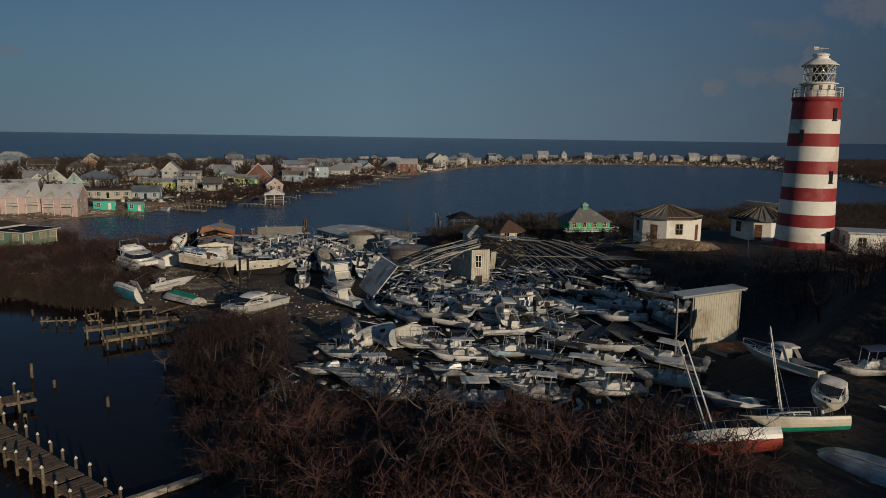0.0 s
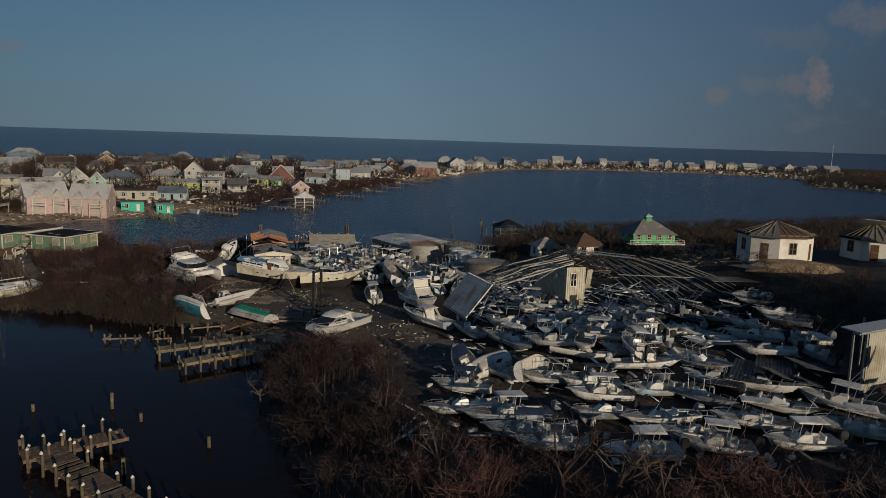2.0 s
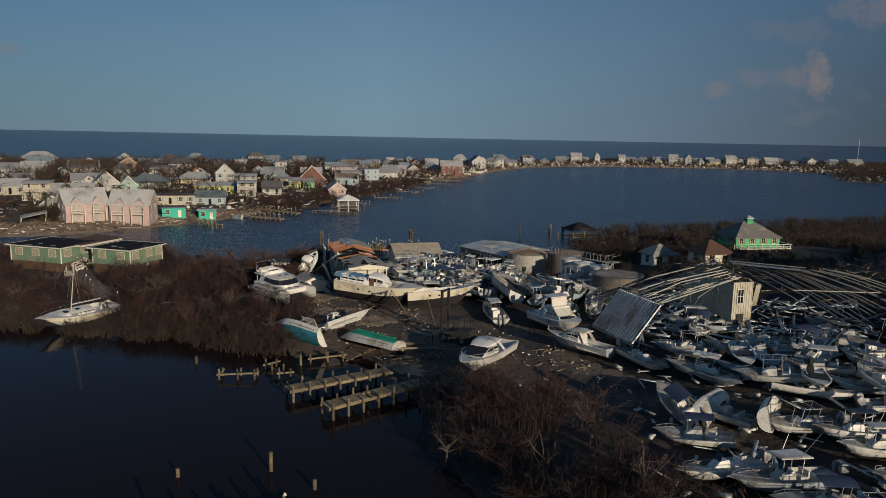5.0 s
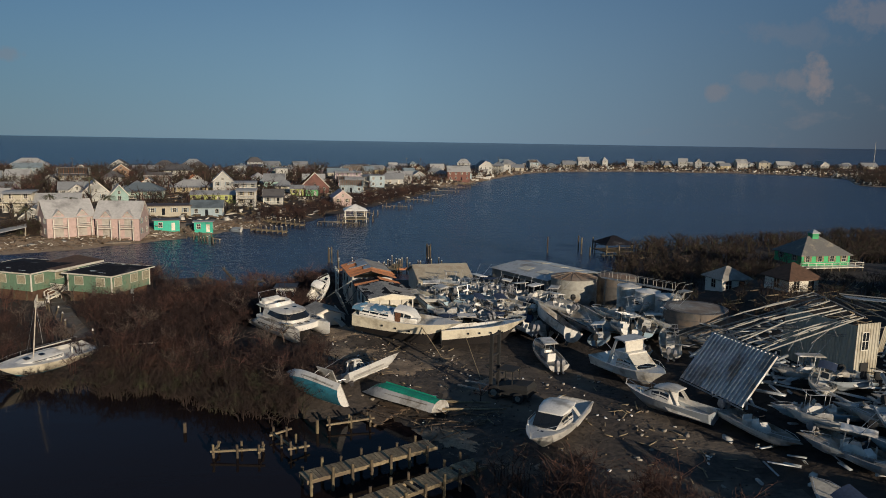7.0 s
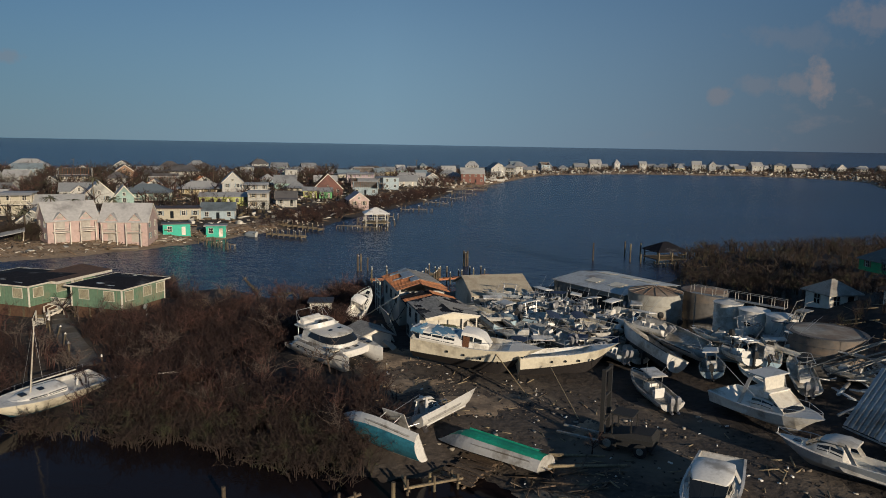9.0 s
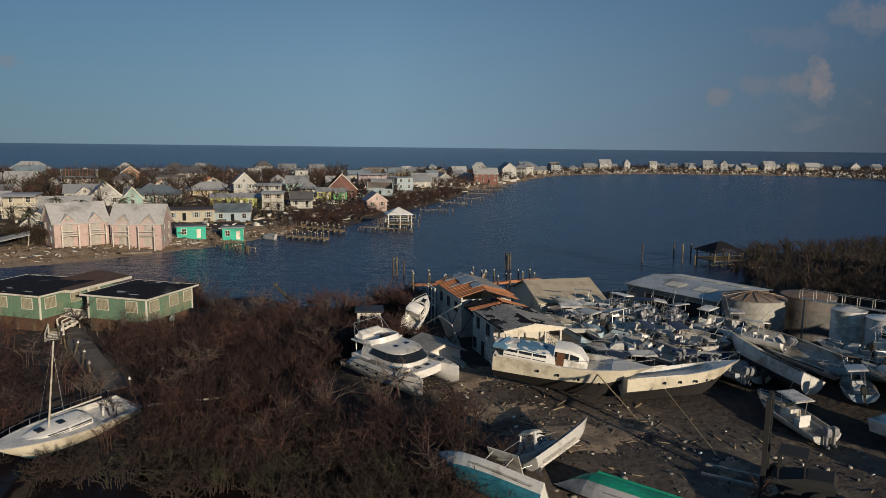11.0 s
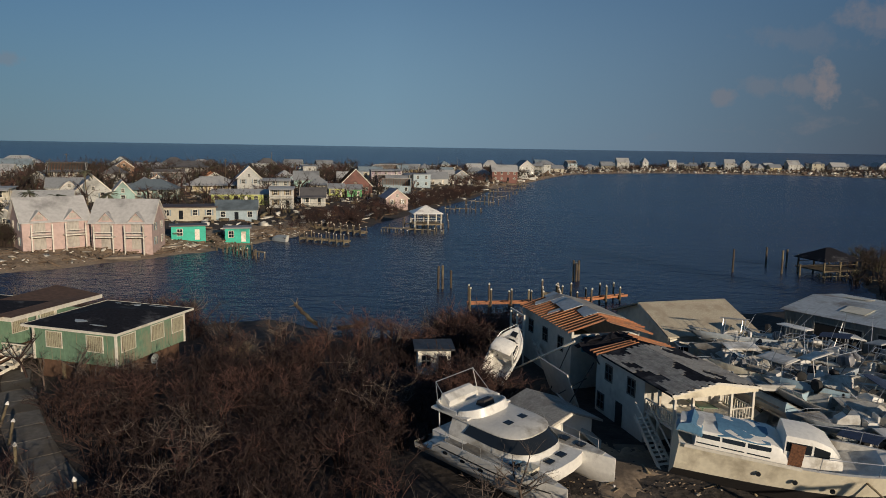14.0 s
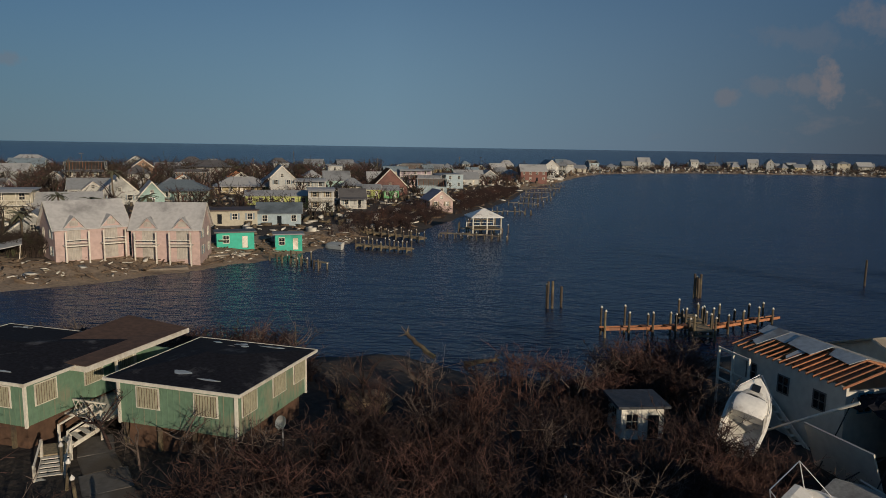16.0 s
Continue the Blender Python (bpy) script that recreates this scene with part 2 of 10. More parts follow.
# ---- mesh helpers ----
class Geo:
    """Vertices, faces and a material slot for each face."""

    def __init__(self):
        self.v, self.f, self.s = [], [], []

    def add(self, verts, faces, slot=0, m=None):
        k = len(self.v)
        self.v += [tuple(m @ Vector(p)) for p in verts] if m is not None else [tuple(p) for p in verts]
        self.f += [tuple(i + k for i in f) for f in faces]
        self.s += [slot] * len(faces)
        return self

    def box(self, x0, y0, z0, x1, y1, z1, slot=0, m=None):
        return self.add([(x0, y0, z0), (x1, y0, z0), (x1, y1, z0), (x0, y1, z0), (x0, y0, z1), (x1, y0, z1), (x1, y1, z1), (x0, y1, z1)],
                        [(0, 3, 2, 1), (4, 5, 6, 7), (0, 1, 5, 4), (1, 2, 6, 5), (2, 3, 7, 6), (3, 0, 4, 7)], slot, m)

    def beam(self, a, b, w=0.1, h=None, slot=0):
        a, b = Vector(a), Vector(b)
        d = b - a
        m = Matrix.Translation(a) @ d.to_track_quat("Z", "Y").to_matrix().to_4x4()
        h = h or w
        return self.box(-w / 2, -h / 2, 0, w / 2, h / 2, d.length, slot, m)

    def tube(self, a, b, r0=0.05, r1=None, n=6, slot=0):
        a, b = Vector(a), Vector(b)
        r1 = r0 if r1 is None else r1
        m = Matrix.Translation(a) @ (b - a).to_track_quat("Z", "Y").to_matrix().to_4x4()
        h = (b - a).length
        ring = [(math.cos(6.28318 * i / n), math.sin(6.28318 * i / n)) for i in range(n)]
        vs = [(c * r0, s * r0, 0) for c, s in ring] + [(c * r1, s * r1, h) for c, s in ring]
        fs = [(i, (i + 1) % n, n + (i + 1) % n, n + i) for i in range(n)] + [tuple(range(n - 1, -1, -1)), tuple(range(n, 2 * n))]
        return self.add(vs, fs, slot, m)

    def lathe(self, prof, n=24, slot=0, cap=True, cx=0.0, cy=0.0):
        vs = [(cx + r * math.cos(6.28318 * i / n), cy + r * math.sin(6.28318 * i / n), z) for r, z in prof for i in range(n)]
        fs = [(j * n + i, j * n + (i + 1) % n, (j + 1) * n + (i + 1) % n, (j + 1) * n + i) for j in range(len(prof) - 1) for i in range(n)]
        if cap:
            fs += [tuple(range(n - 1, -1, -1)), tuple(range((len(prof) - 1) * n, len(prof) * n))]
        return self.add(vs, fs, slot)

    def loft(self, rings, slot=0, closed=False, ends=True):
        n = len(rings[0])
        vs = [p for r in rings for p in r]
        fs = []
        for j in range(len(rings) - 1):
            for i in range(n if closed else n - 1):
                k = (i + 1) % n
                fs.append((j * n + i, j * n + k, (j + 1) * n + k, (j + 1) * n + i))
        if ends:
            fs += [tuple(range(n - 1, -1, -1)), tuple(range((len(rings) - 1) * n, len(rings) * n))]
        return self.add(vs, fs, slot)

    def mesh(self, name, mats, smooth=False):
        me = bpy.data.meshes.new(name)
        me.from_pydata(self.v, [], self.f)
        for m in (mats if isinstance(mats, (list, tuple)) else [mats]):
            me.materials.append(m)
        if any(self.s):
            me.polygons.foreach_set("material_index", self.s)
        if smooth:
            me.polygons.foreach_set("use_smooth", [True] * len(self.f))
            me.set_sharp_from_angle(angle=radians(35))
        me.update()
        return me


def part(name, geo, mats, parent, label="", m=None, smooth=False):
    """One mesh under a thing or under a part."""
    me = geo.mesh(name, mats, smooth) if isinstance(geo, Geo) else geo
    ob = new(name, me)
    ob.parent = parent
    if m is not None:
        ob.matrix_local = m
    return tagged(ob, label)


def thing(name, m, label, category, group="", kind=""):
    ob = new(name)
    ob.empty_display_size = 0.5
    ob.matrix_world = m
    return tagged(ob, label, category, group, kind)


def solo(name, geo, mats, label="", category="", m=None, group="", kind="", smooth=False):
    ob = new(name, geo.mesh(name, mats, smooth) if isinstance(geo, Geo) else geo)
    if m is not None:
        ob.matrix_world = m
    return tagged(ob, label, category, group, kind)


def ribs(x0, z0, x1, z1, pitch, depth, y=0.0):
    """A ribbed sheet in the xz plane, with a thickness."""
    g = Geo()
    n = max(2, int(round((x1 - x0) / pitch)))
    w = (x1 - x0) / n
    front = []
    for i in range(n):
        a = x0 + i * w
        front += [(a, y), (a + w * 0.55, y), (a + w * 0.65, y - depth), (a + w * 0.9, y - depth)]
    front.append((x1, y))
    k = len(front)
    vs = [(x, yy, z) for z in (z0, z1) for x, yy in front] + [(x, yy + 0.03, z) for z in (z0, z1) for x, yy in front]
    fs = [(i, i + 1, k + i + 1, k + i) for i in range(k - 1)] + [(2 * k + i + 1, 2 * k + i, 3 * k + i, 3 * k + i + 1) for i in range(k - 1)]
    fs += [(k + i, k + i + 1, 3 * k + i + 1, 3 * k + i) for i in range(k - 1)] + [(i + 1, i, 2 * k + i, 2 * k + i + 1) for i in range(k - 1)]
    fs += [(0, k, 3 * k, 2 * k), (k - 1, 3 * k - 1, 4 * k - 1, 2 * k - 1)]
    return g.add(vs, fs)


def at(x, y, yaw=0.0, dz=0.0, pitch=0.0, roll=0.0):
    """A pose on the ground."""
    return pose(x, y, ground_z(x, y) + dz, pitch, roll, yaw)

# ---- land and water ----
NEAR = [(-400, 120), (-220, 138), (-140, 152), (-110, 160), (-90, 163), (-83, 165), (-76, 160), (-68, 159), (-62, 160), (-57, 165), (-46, 170),
        (-32, 174), (-20, 177), (-9, 181), (-4, 190), (0, 202), (4, 212), (12, 222), (30, 229), (50, 239), (64, 245), (110, 262), (160, 280), (230, 300), (500, 330), (500, -300),
        (0, -300), (2, -60), (-4, 10), (-13, 44), (-21, 57), (-27, 68), (-33, 78), (-35, 89), (-36.5, 94), (-39.2, 98.4), (-42.2, 101.4), (-45.2, 103.6), (-47.6, 102.2), (-50.2, 101.6), (-54, 103), (-60, 105.8), (-66.6, 107.6),
        (-72.4, 108), (-80, 110), (-91, 110.5), (-110, 112), (-400, 90)]
TOWN = [(-500, 110), (-220, 158), (-160, 176), (-137, 187), (-131, 191), (-126, 195), (-117, 208), (-112, 215), (-107, 226), (-101, 238), (-96, 247), (-90, 256),
        (-86, 274), (-76, 314), (-66, 352), (-51, 437), (-35, 485), (-14, 560), (11, 623), (50, 655), (90, 676), (190, 684), (235, 655), (247, 600),
        (222, 545), (214, 520), (238, 494), (232, 430), (262, 405), (420, 390), (800, 420), (800, 840), (300, 810), (100, 790), (0, 700), (-120, 570), (-200, 500), (-500, 430)]
SPOTS = [(-40, 100, 1.2), (-48, 122, 1.2), (-30, 110, 1.2), (-20, 95, 1.5), (-14, 66, 2.4), (5, 60, 3.0), (20, 65, 3.8), (31, 78, 5.0), (2, 106, 3.6),
         (15, 100, 4.5), (35, 108, 11.2), (47, 101, 12.0), (30, 112, 10.6), (45, 120, 11.2), (9, 133, 7.0), (-5, 130, 3.5), (-20, 145, 1.5), (-40, 150, 1.3),
         (-60, 140, 1.2), (-90, 140, 1.5), (-75, 120, 0.9), (33, 167, 4.0), (20, 200, 0.6), (12, 186, 0.8), (35, 215, 0.6), (60, 225, 0.6), (-12, 42, 1.3), (5, 30, 3.0), (30, 40, 5.0),
         # the 15-17 m points are unseen ground, raised to shade the wrecks
         (56, 52, 9.0), (47, 69, 15.5), (53, 61, 17.0), (62, 50, 17.0), (75, 30, 11.0), (42, 62, 6.5), (40, 48, 6.5)]
# rises out of view; (44, 18) was added to shade the boat field
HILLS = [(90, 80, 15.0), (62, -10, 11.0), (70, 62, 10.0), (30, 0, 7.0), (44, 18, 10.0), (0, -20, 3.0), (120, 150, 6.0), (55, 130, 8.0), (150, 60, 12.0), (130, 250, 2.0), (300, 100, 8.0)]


def inside_distance(poly, x, y):
    """Distance to the outline, positive inside."""
    p = np.array(poly, float)
    q = np.roll(p, -1, 0)
    best = np.full(x.shape, 1e9)
    odd = np.zeros(x.shape, bool)
    for (ax, ay), (bx, by) in zip(p, q):
        dx, dy = bx - ax, by - ay
        k = np.clip(((x - ax) * dx + (y - ay) * dy) / (dx * dx + dy * dy), 0, 1)
        best = np.minimum(best, (x - ax - k * dx) ** 2 + (y - ay - k * dy) ** 2)
        cross = (ay > y) != (by > y)
        odd ^= cross & (x < (bx - ax) * (y - ay) / ((by - ay) or 1e-9) + ax)
    return np.where(odd, 1, -1) * np.sqrt(best)


def wobble(x, y):
    return (np.sin(x * 0.31 + y * 0.17) * np.sin(y * 0.27 - x * 0.11) * 0.5 + np.sin(x * 1.13 + 2 * np.sin(y * 0.7)) * np.sin(y * 0.97 + np.sin(x * 0.53)) * 0.25)


def ground_height(x, y):
    x, y = np.asarray(x, float), np.asarray(y, float)
    wob = wobble(x, y)
    near = inside_distance(NEAR, x, y) + wob * 1.2
    town = inside_distance(TOWN, x, y) + wob * 1.5
    num, den = np.zeros(x.shape), np.zeros(x.shape)
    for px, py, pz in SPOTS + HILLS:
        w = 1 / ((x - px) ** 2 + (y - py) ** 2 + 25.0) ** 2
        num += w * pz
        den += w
    step = lambda v: np.clip(v, 0, 1) ** 2 * (3 - 2 * np.clip(v, 0, 1))
    hn = (num / den) * step((near + 0.5) / 7) + wob * 0.12 * step(near / 4)
    rise = step(town / 14) * 1.5 + step((town - 10) / 70) * 3.0 + wob * 0.25 * step(town / 10)
    z = np.where(near > 0, hn + 0.05, np.where(town > 0, rise + 0.05, -0.1 - np.clip(-np.maximum(near, town) * 0.12, 0, 3)))
    return z


def ground_z(x, y):
    return float(ground_height(np.array([x]), np.array([y]))[0])


def grid_lines(a, b, fine_a, fine_b, fine, coarse):
    left = np.arange(a, fine_a, coarse)
    right = np.arange(fine_b + coarse, b + coarse, coarse)
    return np.concatenate([left, np.arange(fine_a, fine_b + fine * 0.5, fine), right])


gx, gy = grid_lines(-620, 860, -150, 130, 1.0, 9.0), grid_lines(-320, 860, 20, 270, 1.0, 7.0)
GX, GY = np.meshgrid(gx, gy)
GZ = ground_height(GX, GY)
nx, ny = len(gx), len(gy)
ii = np.arange(nx * ny).reshape(ny, nx)
quads = np.stack([ii[:-1, :-1], ii[:-1, 1:], ii[1:, 1:], ii[1:, :-1]], -1).reshape(-1, 4)
me = bpy.data.meshes.new("ground")
me.from_pydata(np.stack([GX, GY, GZ], -1).reshape(-1, 3).tolist(), [], quads.tolist())
me.materials.append(M_GROUND)
me.materials.append(M_SAND)
me.materials.append(M_LOT)
cx, cy = GX[:-1, :-1].ravel() + 0.5, GY[:-1, :-1].ravel() + 0.5
strip = inside_distance(TOWN, cx, cy)
sandy = ((strip > -6) & (((cx < -101) & (cy < 260) & (strip < 15 + 6 * wobble(cx, cy))) | ((cy > 420) & (strip < 9 + 5 * wobble(cx, cy)))))
LOT = [(-48, 100), (-36, 94), (-22, 84), (-12, 86), (-16, 98), (-22, 112), (-30, 116), (-36, 119), (-40, 124), (-52, 131), (-55, 122), (-52, 112)]
gravel = inside_distance(LOT, cx, cy) + 2.5 * wobble(cx * 1.7, cy * 1.7) > -1.0
me.polygons.foreach_set("material_index", np.where(sandy, 1, np.where(gravel, 2, 0)).astype(np.int32))
me.polygons.foreach_set("use_smooth", [True] * len(quads))
tagged(new("ground", me), "dark muddy ground with sandy shore strips", "ground", kind="structure")
SPLIT = [(-4900, 105, 0), (-400, 105, 0), (-220, 124, 0), (-90, 132, 0), (0, 132, 0), (4900, 132, 0)]
g = Geo().add(SPLIT + [(4900, 4950, 0), (-4900, 4950, 0)], [tuple(range(8))])
solo("water", g, M_SEA, "dark blue lagoon and open sea with light chop", "water", kind="structure")
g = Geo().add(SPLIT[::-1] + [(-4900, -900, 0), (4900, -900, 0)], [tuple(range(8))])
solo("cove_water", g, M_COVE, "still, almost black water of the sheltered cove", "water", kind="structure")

# ---- boats ----
def hull_rings(L, B, fb, n=12, rake=0.12, vee=0.35, tuck=0.85, power=2.4, bilge=False):
    """Sections from stern (y = -L/2) to bow (y = L/2): sheer, chine, keel, chine, sheer."""
    out = []
    for i in range(n + 1):
        u = i / n
        b = B / 2 * (0.88 + 0.12 * min(1, u / 0.35)) * max(0.015, 1 - max(0, (u - 0.42) / 0.58) ** power)
        sz = fb * (1.0 + 0.38 * u * u)
        kz = max(0.0, (u - 0.72) / 0.28) ** 1.7 * sz * 0.82
        cz = kz + (sz - kz) * (vee + 0.2 * u)
        y = -L / 2 + L * u
        yk = y - rake * L * u ** 3
        if bilge:
            ring = []
            for k in range(-6, 7):
                a = abs(k) / 6
                px = b * math.sin(a * 1.5708) ** 0.85 * (1 if k > 0 else -1)
                ring.append((px, yk + (y - yk) * a, kz + (sz - kz) * (1 - max(0.0, math.cos(a * 1.5708)) ** 1.15) ** 1.05))
            out.append(ring)
            continue
        out.append([(-b, y, sz), (-b * (tuck - 0.16 * u), y - 0.3 * rake * L * u ** 3, cz), (0, yk, kz), (b * (tuck - 0.16 * u), y - 0.3 * rake * L * u ** 3, cz), (b, y, sz)])
    return out


def hull_geo(L, B, fb, lip=0.14, well=0.5, wells=(0.03, 0.66), **kw):
    """An open hull with gunwales, a sunken cockpit and a foredeck; slot 0 topsides, 1 inside, 2 bottom."""
    g = Geo()
    rs = hull_rings(L, B, fb, **kw)
    n = len(rs)
    for j in range(n - 1):
        a, b = rs[j], rs[j + 1]
        m = len(a) - 1
        for i in range(m):
            g.add([a[i], a[i + 1], b[i + 1], b[i]], [(0, 3, 2, 1)], 2 if m * 0.2 <= i and i + 1 <= m * 0.8 else 0)
    g.add(rs[0], [tuple(range(len(rs[0])))], 0)
    inner = []
    for k, r in enumerate(rs):
        u = k / (n - 1)
        depth = well if wells[0] <= u <= wells[1] else (0.06 if u < wells[0] else max(-0.02, 0.10 - 0.12 * u))
        w = max(0.0, r[-1][0] - lip)
        inner.append([(-w, r[0][1], r[0][2] + 0.02), (-w, r[0][1], r[0][2] - depth), (w, r[0][1], r[0][2] - depth), (w, r[0][1], r[0][2] + 0.02)])
    for j in range(n - 1):
        a, b, p, q = rs[j], rs[j + 1], inner[j], inner[j + 1]
        g.add([a[0], b[0], q[0], p[0]], [(0, 1, 2, 3)], 1)
        g.add([a[-1], p[3], q[3], b[-1]], [(0, 1, 2, 3)], 1)
        for i in range(3):
            g.add([p[i], q[i], q[i + 1], p[i + 1]], [(0, 1, 2, 3)], 1)
    g.add([rs[0][0], inner[0][0], inner[0][3], rs[0][-1]], [(0, 1, 2, 3)], 1)
    g.add(inner[0], [(3, 2, 1, 0)], 1)
    return g


def outboard_geo(s=1.0):
    g = Geo()
    rings = [[(x * a * s, (y * b - 0.05) * s, z * s) for x, y in ((-0.2, -0.32), (0.2, -0.32), (0.24, 0.1), (0.16, 0.3), (-0.16, 0.3), (-0.24, 0.1))]
             for a, b, z in ((0.7, 0.8, 0.1), (1, 1, 0.3), (1, 1, 0.55), (0.8, 0.85, 0.75), (0.45, 0.5, 0.82))]
    g.loft(rings, 0, True)
    g.box(-0.08 * s, -0.16 * s, -0.75 * s, 0.08 * s, 0.1 * s, 0.12 * s)
    g.box(-0.05 * s, -0.4 * s, -0.62 * s, 0.05 * s, 0.0, -0.56 * s)
    g.lathe([(0.02, -0.85 * s), (0.16 * s, -0.72 * s), (0.02, -0.6 * s)], 6, 0, True, 0, -0.3 * s)
    return g


ENGINE = {}


def console_boat(m, L, B, skin, engines=2, top="hard", inside=None, bottom=None, label="", stripe=None):
    """Open centre-console fishing boat."""
    t = thing("motor_boat", m, label, "boat", "storm-tossed motor boats")
    fb = 0.25 * B + 0.12
    part("hull", hull_geo(L, B, fb, bilge=True), [skin, inside or M_DECK, bottom or skin], t, smooth=True)
    z = fb * 1.03 - 0.5
    g = Geo()
    cw, cl = 0.32 * B / 2.4 * 1.3, 0.7
    rings = [[(-cw, -cl, z), (cw, -cl, z), (cw * 0.9, cl, z), (-cw * 0.9, cl, z)], [(-cw, -cl, z + 0.75), (cw, -cl, z + 0.75), (cw * 0.85, cl * 0.8, z + 0.6), (-cw * 0.85, cl * 0.8, z + 0.6)],
             [(-cw * 0.9, -cl * 0.9, z + 1.0), (cw * 0.9, -cl * 0.9, z + 1.0), (cw * 0.8, cl * 0.1, z + 0.95), (-cw * 0.8, cl * 0.1, z + 0.95)]]
    part("console", g.loft(rings, 0, True), M_WHITE, t)
    part("windscreen", Geo().add([(-cw * 0.8, 0.1, z + 0.95), (cw * 0.8, 0.1, z + 0.95), (cw * 0.7, -0.15, z + 1.4), (-cw * 0.7, -0.15, z + 1.4), (-cw * 0.8, 0.06, z + 0.95), (cw * 0.8, 0.06, z + 0.95), (cw * 0.7, -0.19, z + 1.4), (-cw * 0.7, -0.19, z + 1.4)],
                             [(0, 1, 2, 3), (7, 6, 5, 4), (0, 3, 7, 4), (1, 5, 6, 2), (3, 2, 6, 7)]), M_GLASS, t)
    part("seat", Geo().box(-cw, -1.75, z, cw, -1.15, z + 0.55).box(-cw, -1.8, z + 0.5, cw, -1.68, z + 0.95), M_WHITE, t)
    part("bow_cushion", Geo().loft([[(-0.35 * B, L * 0.17, z + 0.02), (0.35 * B, L * 0.17, z + 0.02), (0.12 * B, L * 0.33, z + 0.05), (-0.12 * B, L * 0.33, z + 0.05)],
                                    [(-0.33 * B, L * 0.18, z + 0.36), (0.33 * B, L * 0.18, z + 0.36), (0.11 * B, L * 0.32, z + 0.36), (-0.11 * B, L * 0.32, z + 0.36)]], 0, True), M_GREYHULL, t)
    if top:
        zt = z + 2.0
        for sx in (-1, 1):
            for sy, ty in ((-1.0, -1.25), (0.55, 0.35)):
                part("top_post", Geo().tube((sx * cw * 1.05, sy, z), (sx * cw * 1.15, ty, zt), 0.03, n=5), M_METAL, t)
        hw = cw * 1.75
        if top == "hard":
            rings = [[(-hw, -1.7, zt), (hw, -1.7, zt), (hw * 0.9, 0.75, zt + 0.02), (-hw * 0.9, 0.75, zt + 0.02)], [(-hw, -1.7, zt + 0.07), (hw, -1.7, zt + 0.07), (hw * 0.9, 0.75, zt + 0.09), (-hw * 0.9, 0.75, zt + 0.09)],
                     [(-hw * 0.8, -1.5, zt + 0.13), (hw * 0.8, -1.5, zt + 0.13), (hw * 0.75, 0.5, zt + 0.13), (-hw * 0.75, 0.5, zt + 0.13)]]
            part("hard_top", Geo().loft(rings, 0, True), M_WHITE, t)
        elif top == "canvas":
            rings = [[(x * hw, y, zt + 0.10 * (1 - x * x) + d) for x in (-1, -0.5, 0, 0.5, 1)] for y in (-1.6, 0.6) for d in (0,)]
            rings2 = [[(x * hw, y, zt - 0.04 + 0.10 * (1 - x * x)) for x in (-1, -0.5, 0, 0.5, 1)] for y in (-1.6, 0.6)]
            part("canvas_top", Geo().loft([a + b[::-1] for a, b in zip(rings, rings2)], 0, True), M_NAVY, t)
        else:
            fr = Geo()
            for y in (-1.5, -0.4, 0.6):
                fr.tube((-hw, y, zt), (hw, y, zt), 0.03, n=5)
            for x in (-hw, hw):
                fr.tube((x, -1.5, zt), (x, 0.6, zt), 0.03, n=5)
            part("top_frame", fr, M_METAL, t)
        for sx in (-1, 1):
            if top == "hard":
                part("fishing_pole", Geo().tube((sx * hw, -0.6, zt + 0.1), (sx * (hw + 0.5), -1.9, zt + 2.1), 0.025, 0.01, 4), M_METAL, t)
    for k in range(engines):
        x = (k - (engines - 1) / 2) * 0.62
        key = engines % 2
        if key not in ENGINE:
            ENGINE[key] = outboard_geo(1.0).mesh("outboard_motor", M_RUBBER if key else M_GREYENGINE, True)
        part("outboard_motor", ENGINE[key], None, t, "black outboard motor" if key else "grey outboard motor", pose(x, -L / 2 - 0.25, fb * 0.95, random.choice((0, 0, 35)), 0, 0))
    for sx in (-1, 1):
        rail = Geo()
        pts = [(sx * 0.36 * B, L * 0.18, fb * 1.22 + 0.18), (sx * 0.24 * B, L * 0.33, fb * 1.3 + 0.22), (0, L * 0.46, fb * 1.36 + 0.22)]
        for a, b in zip(pts, pts[1:]):
            rail.tube(a, b, 0.022, n=4)
        for p in pts[:2]:
            rail.tube((p[0], p[1], p[2] - 0.25), p, 0.018, n=4)
        part("bow_rail", rail, M_METAL, t)
    return t


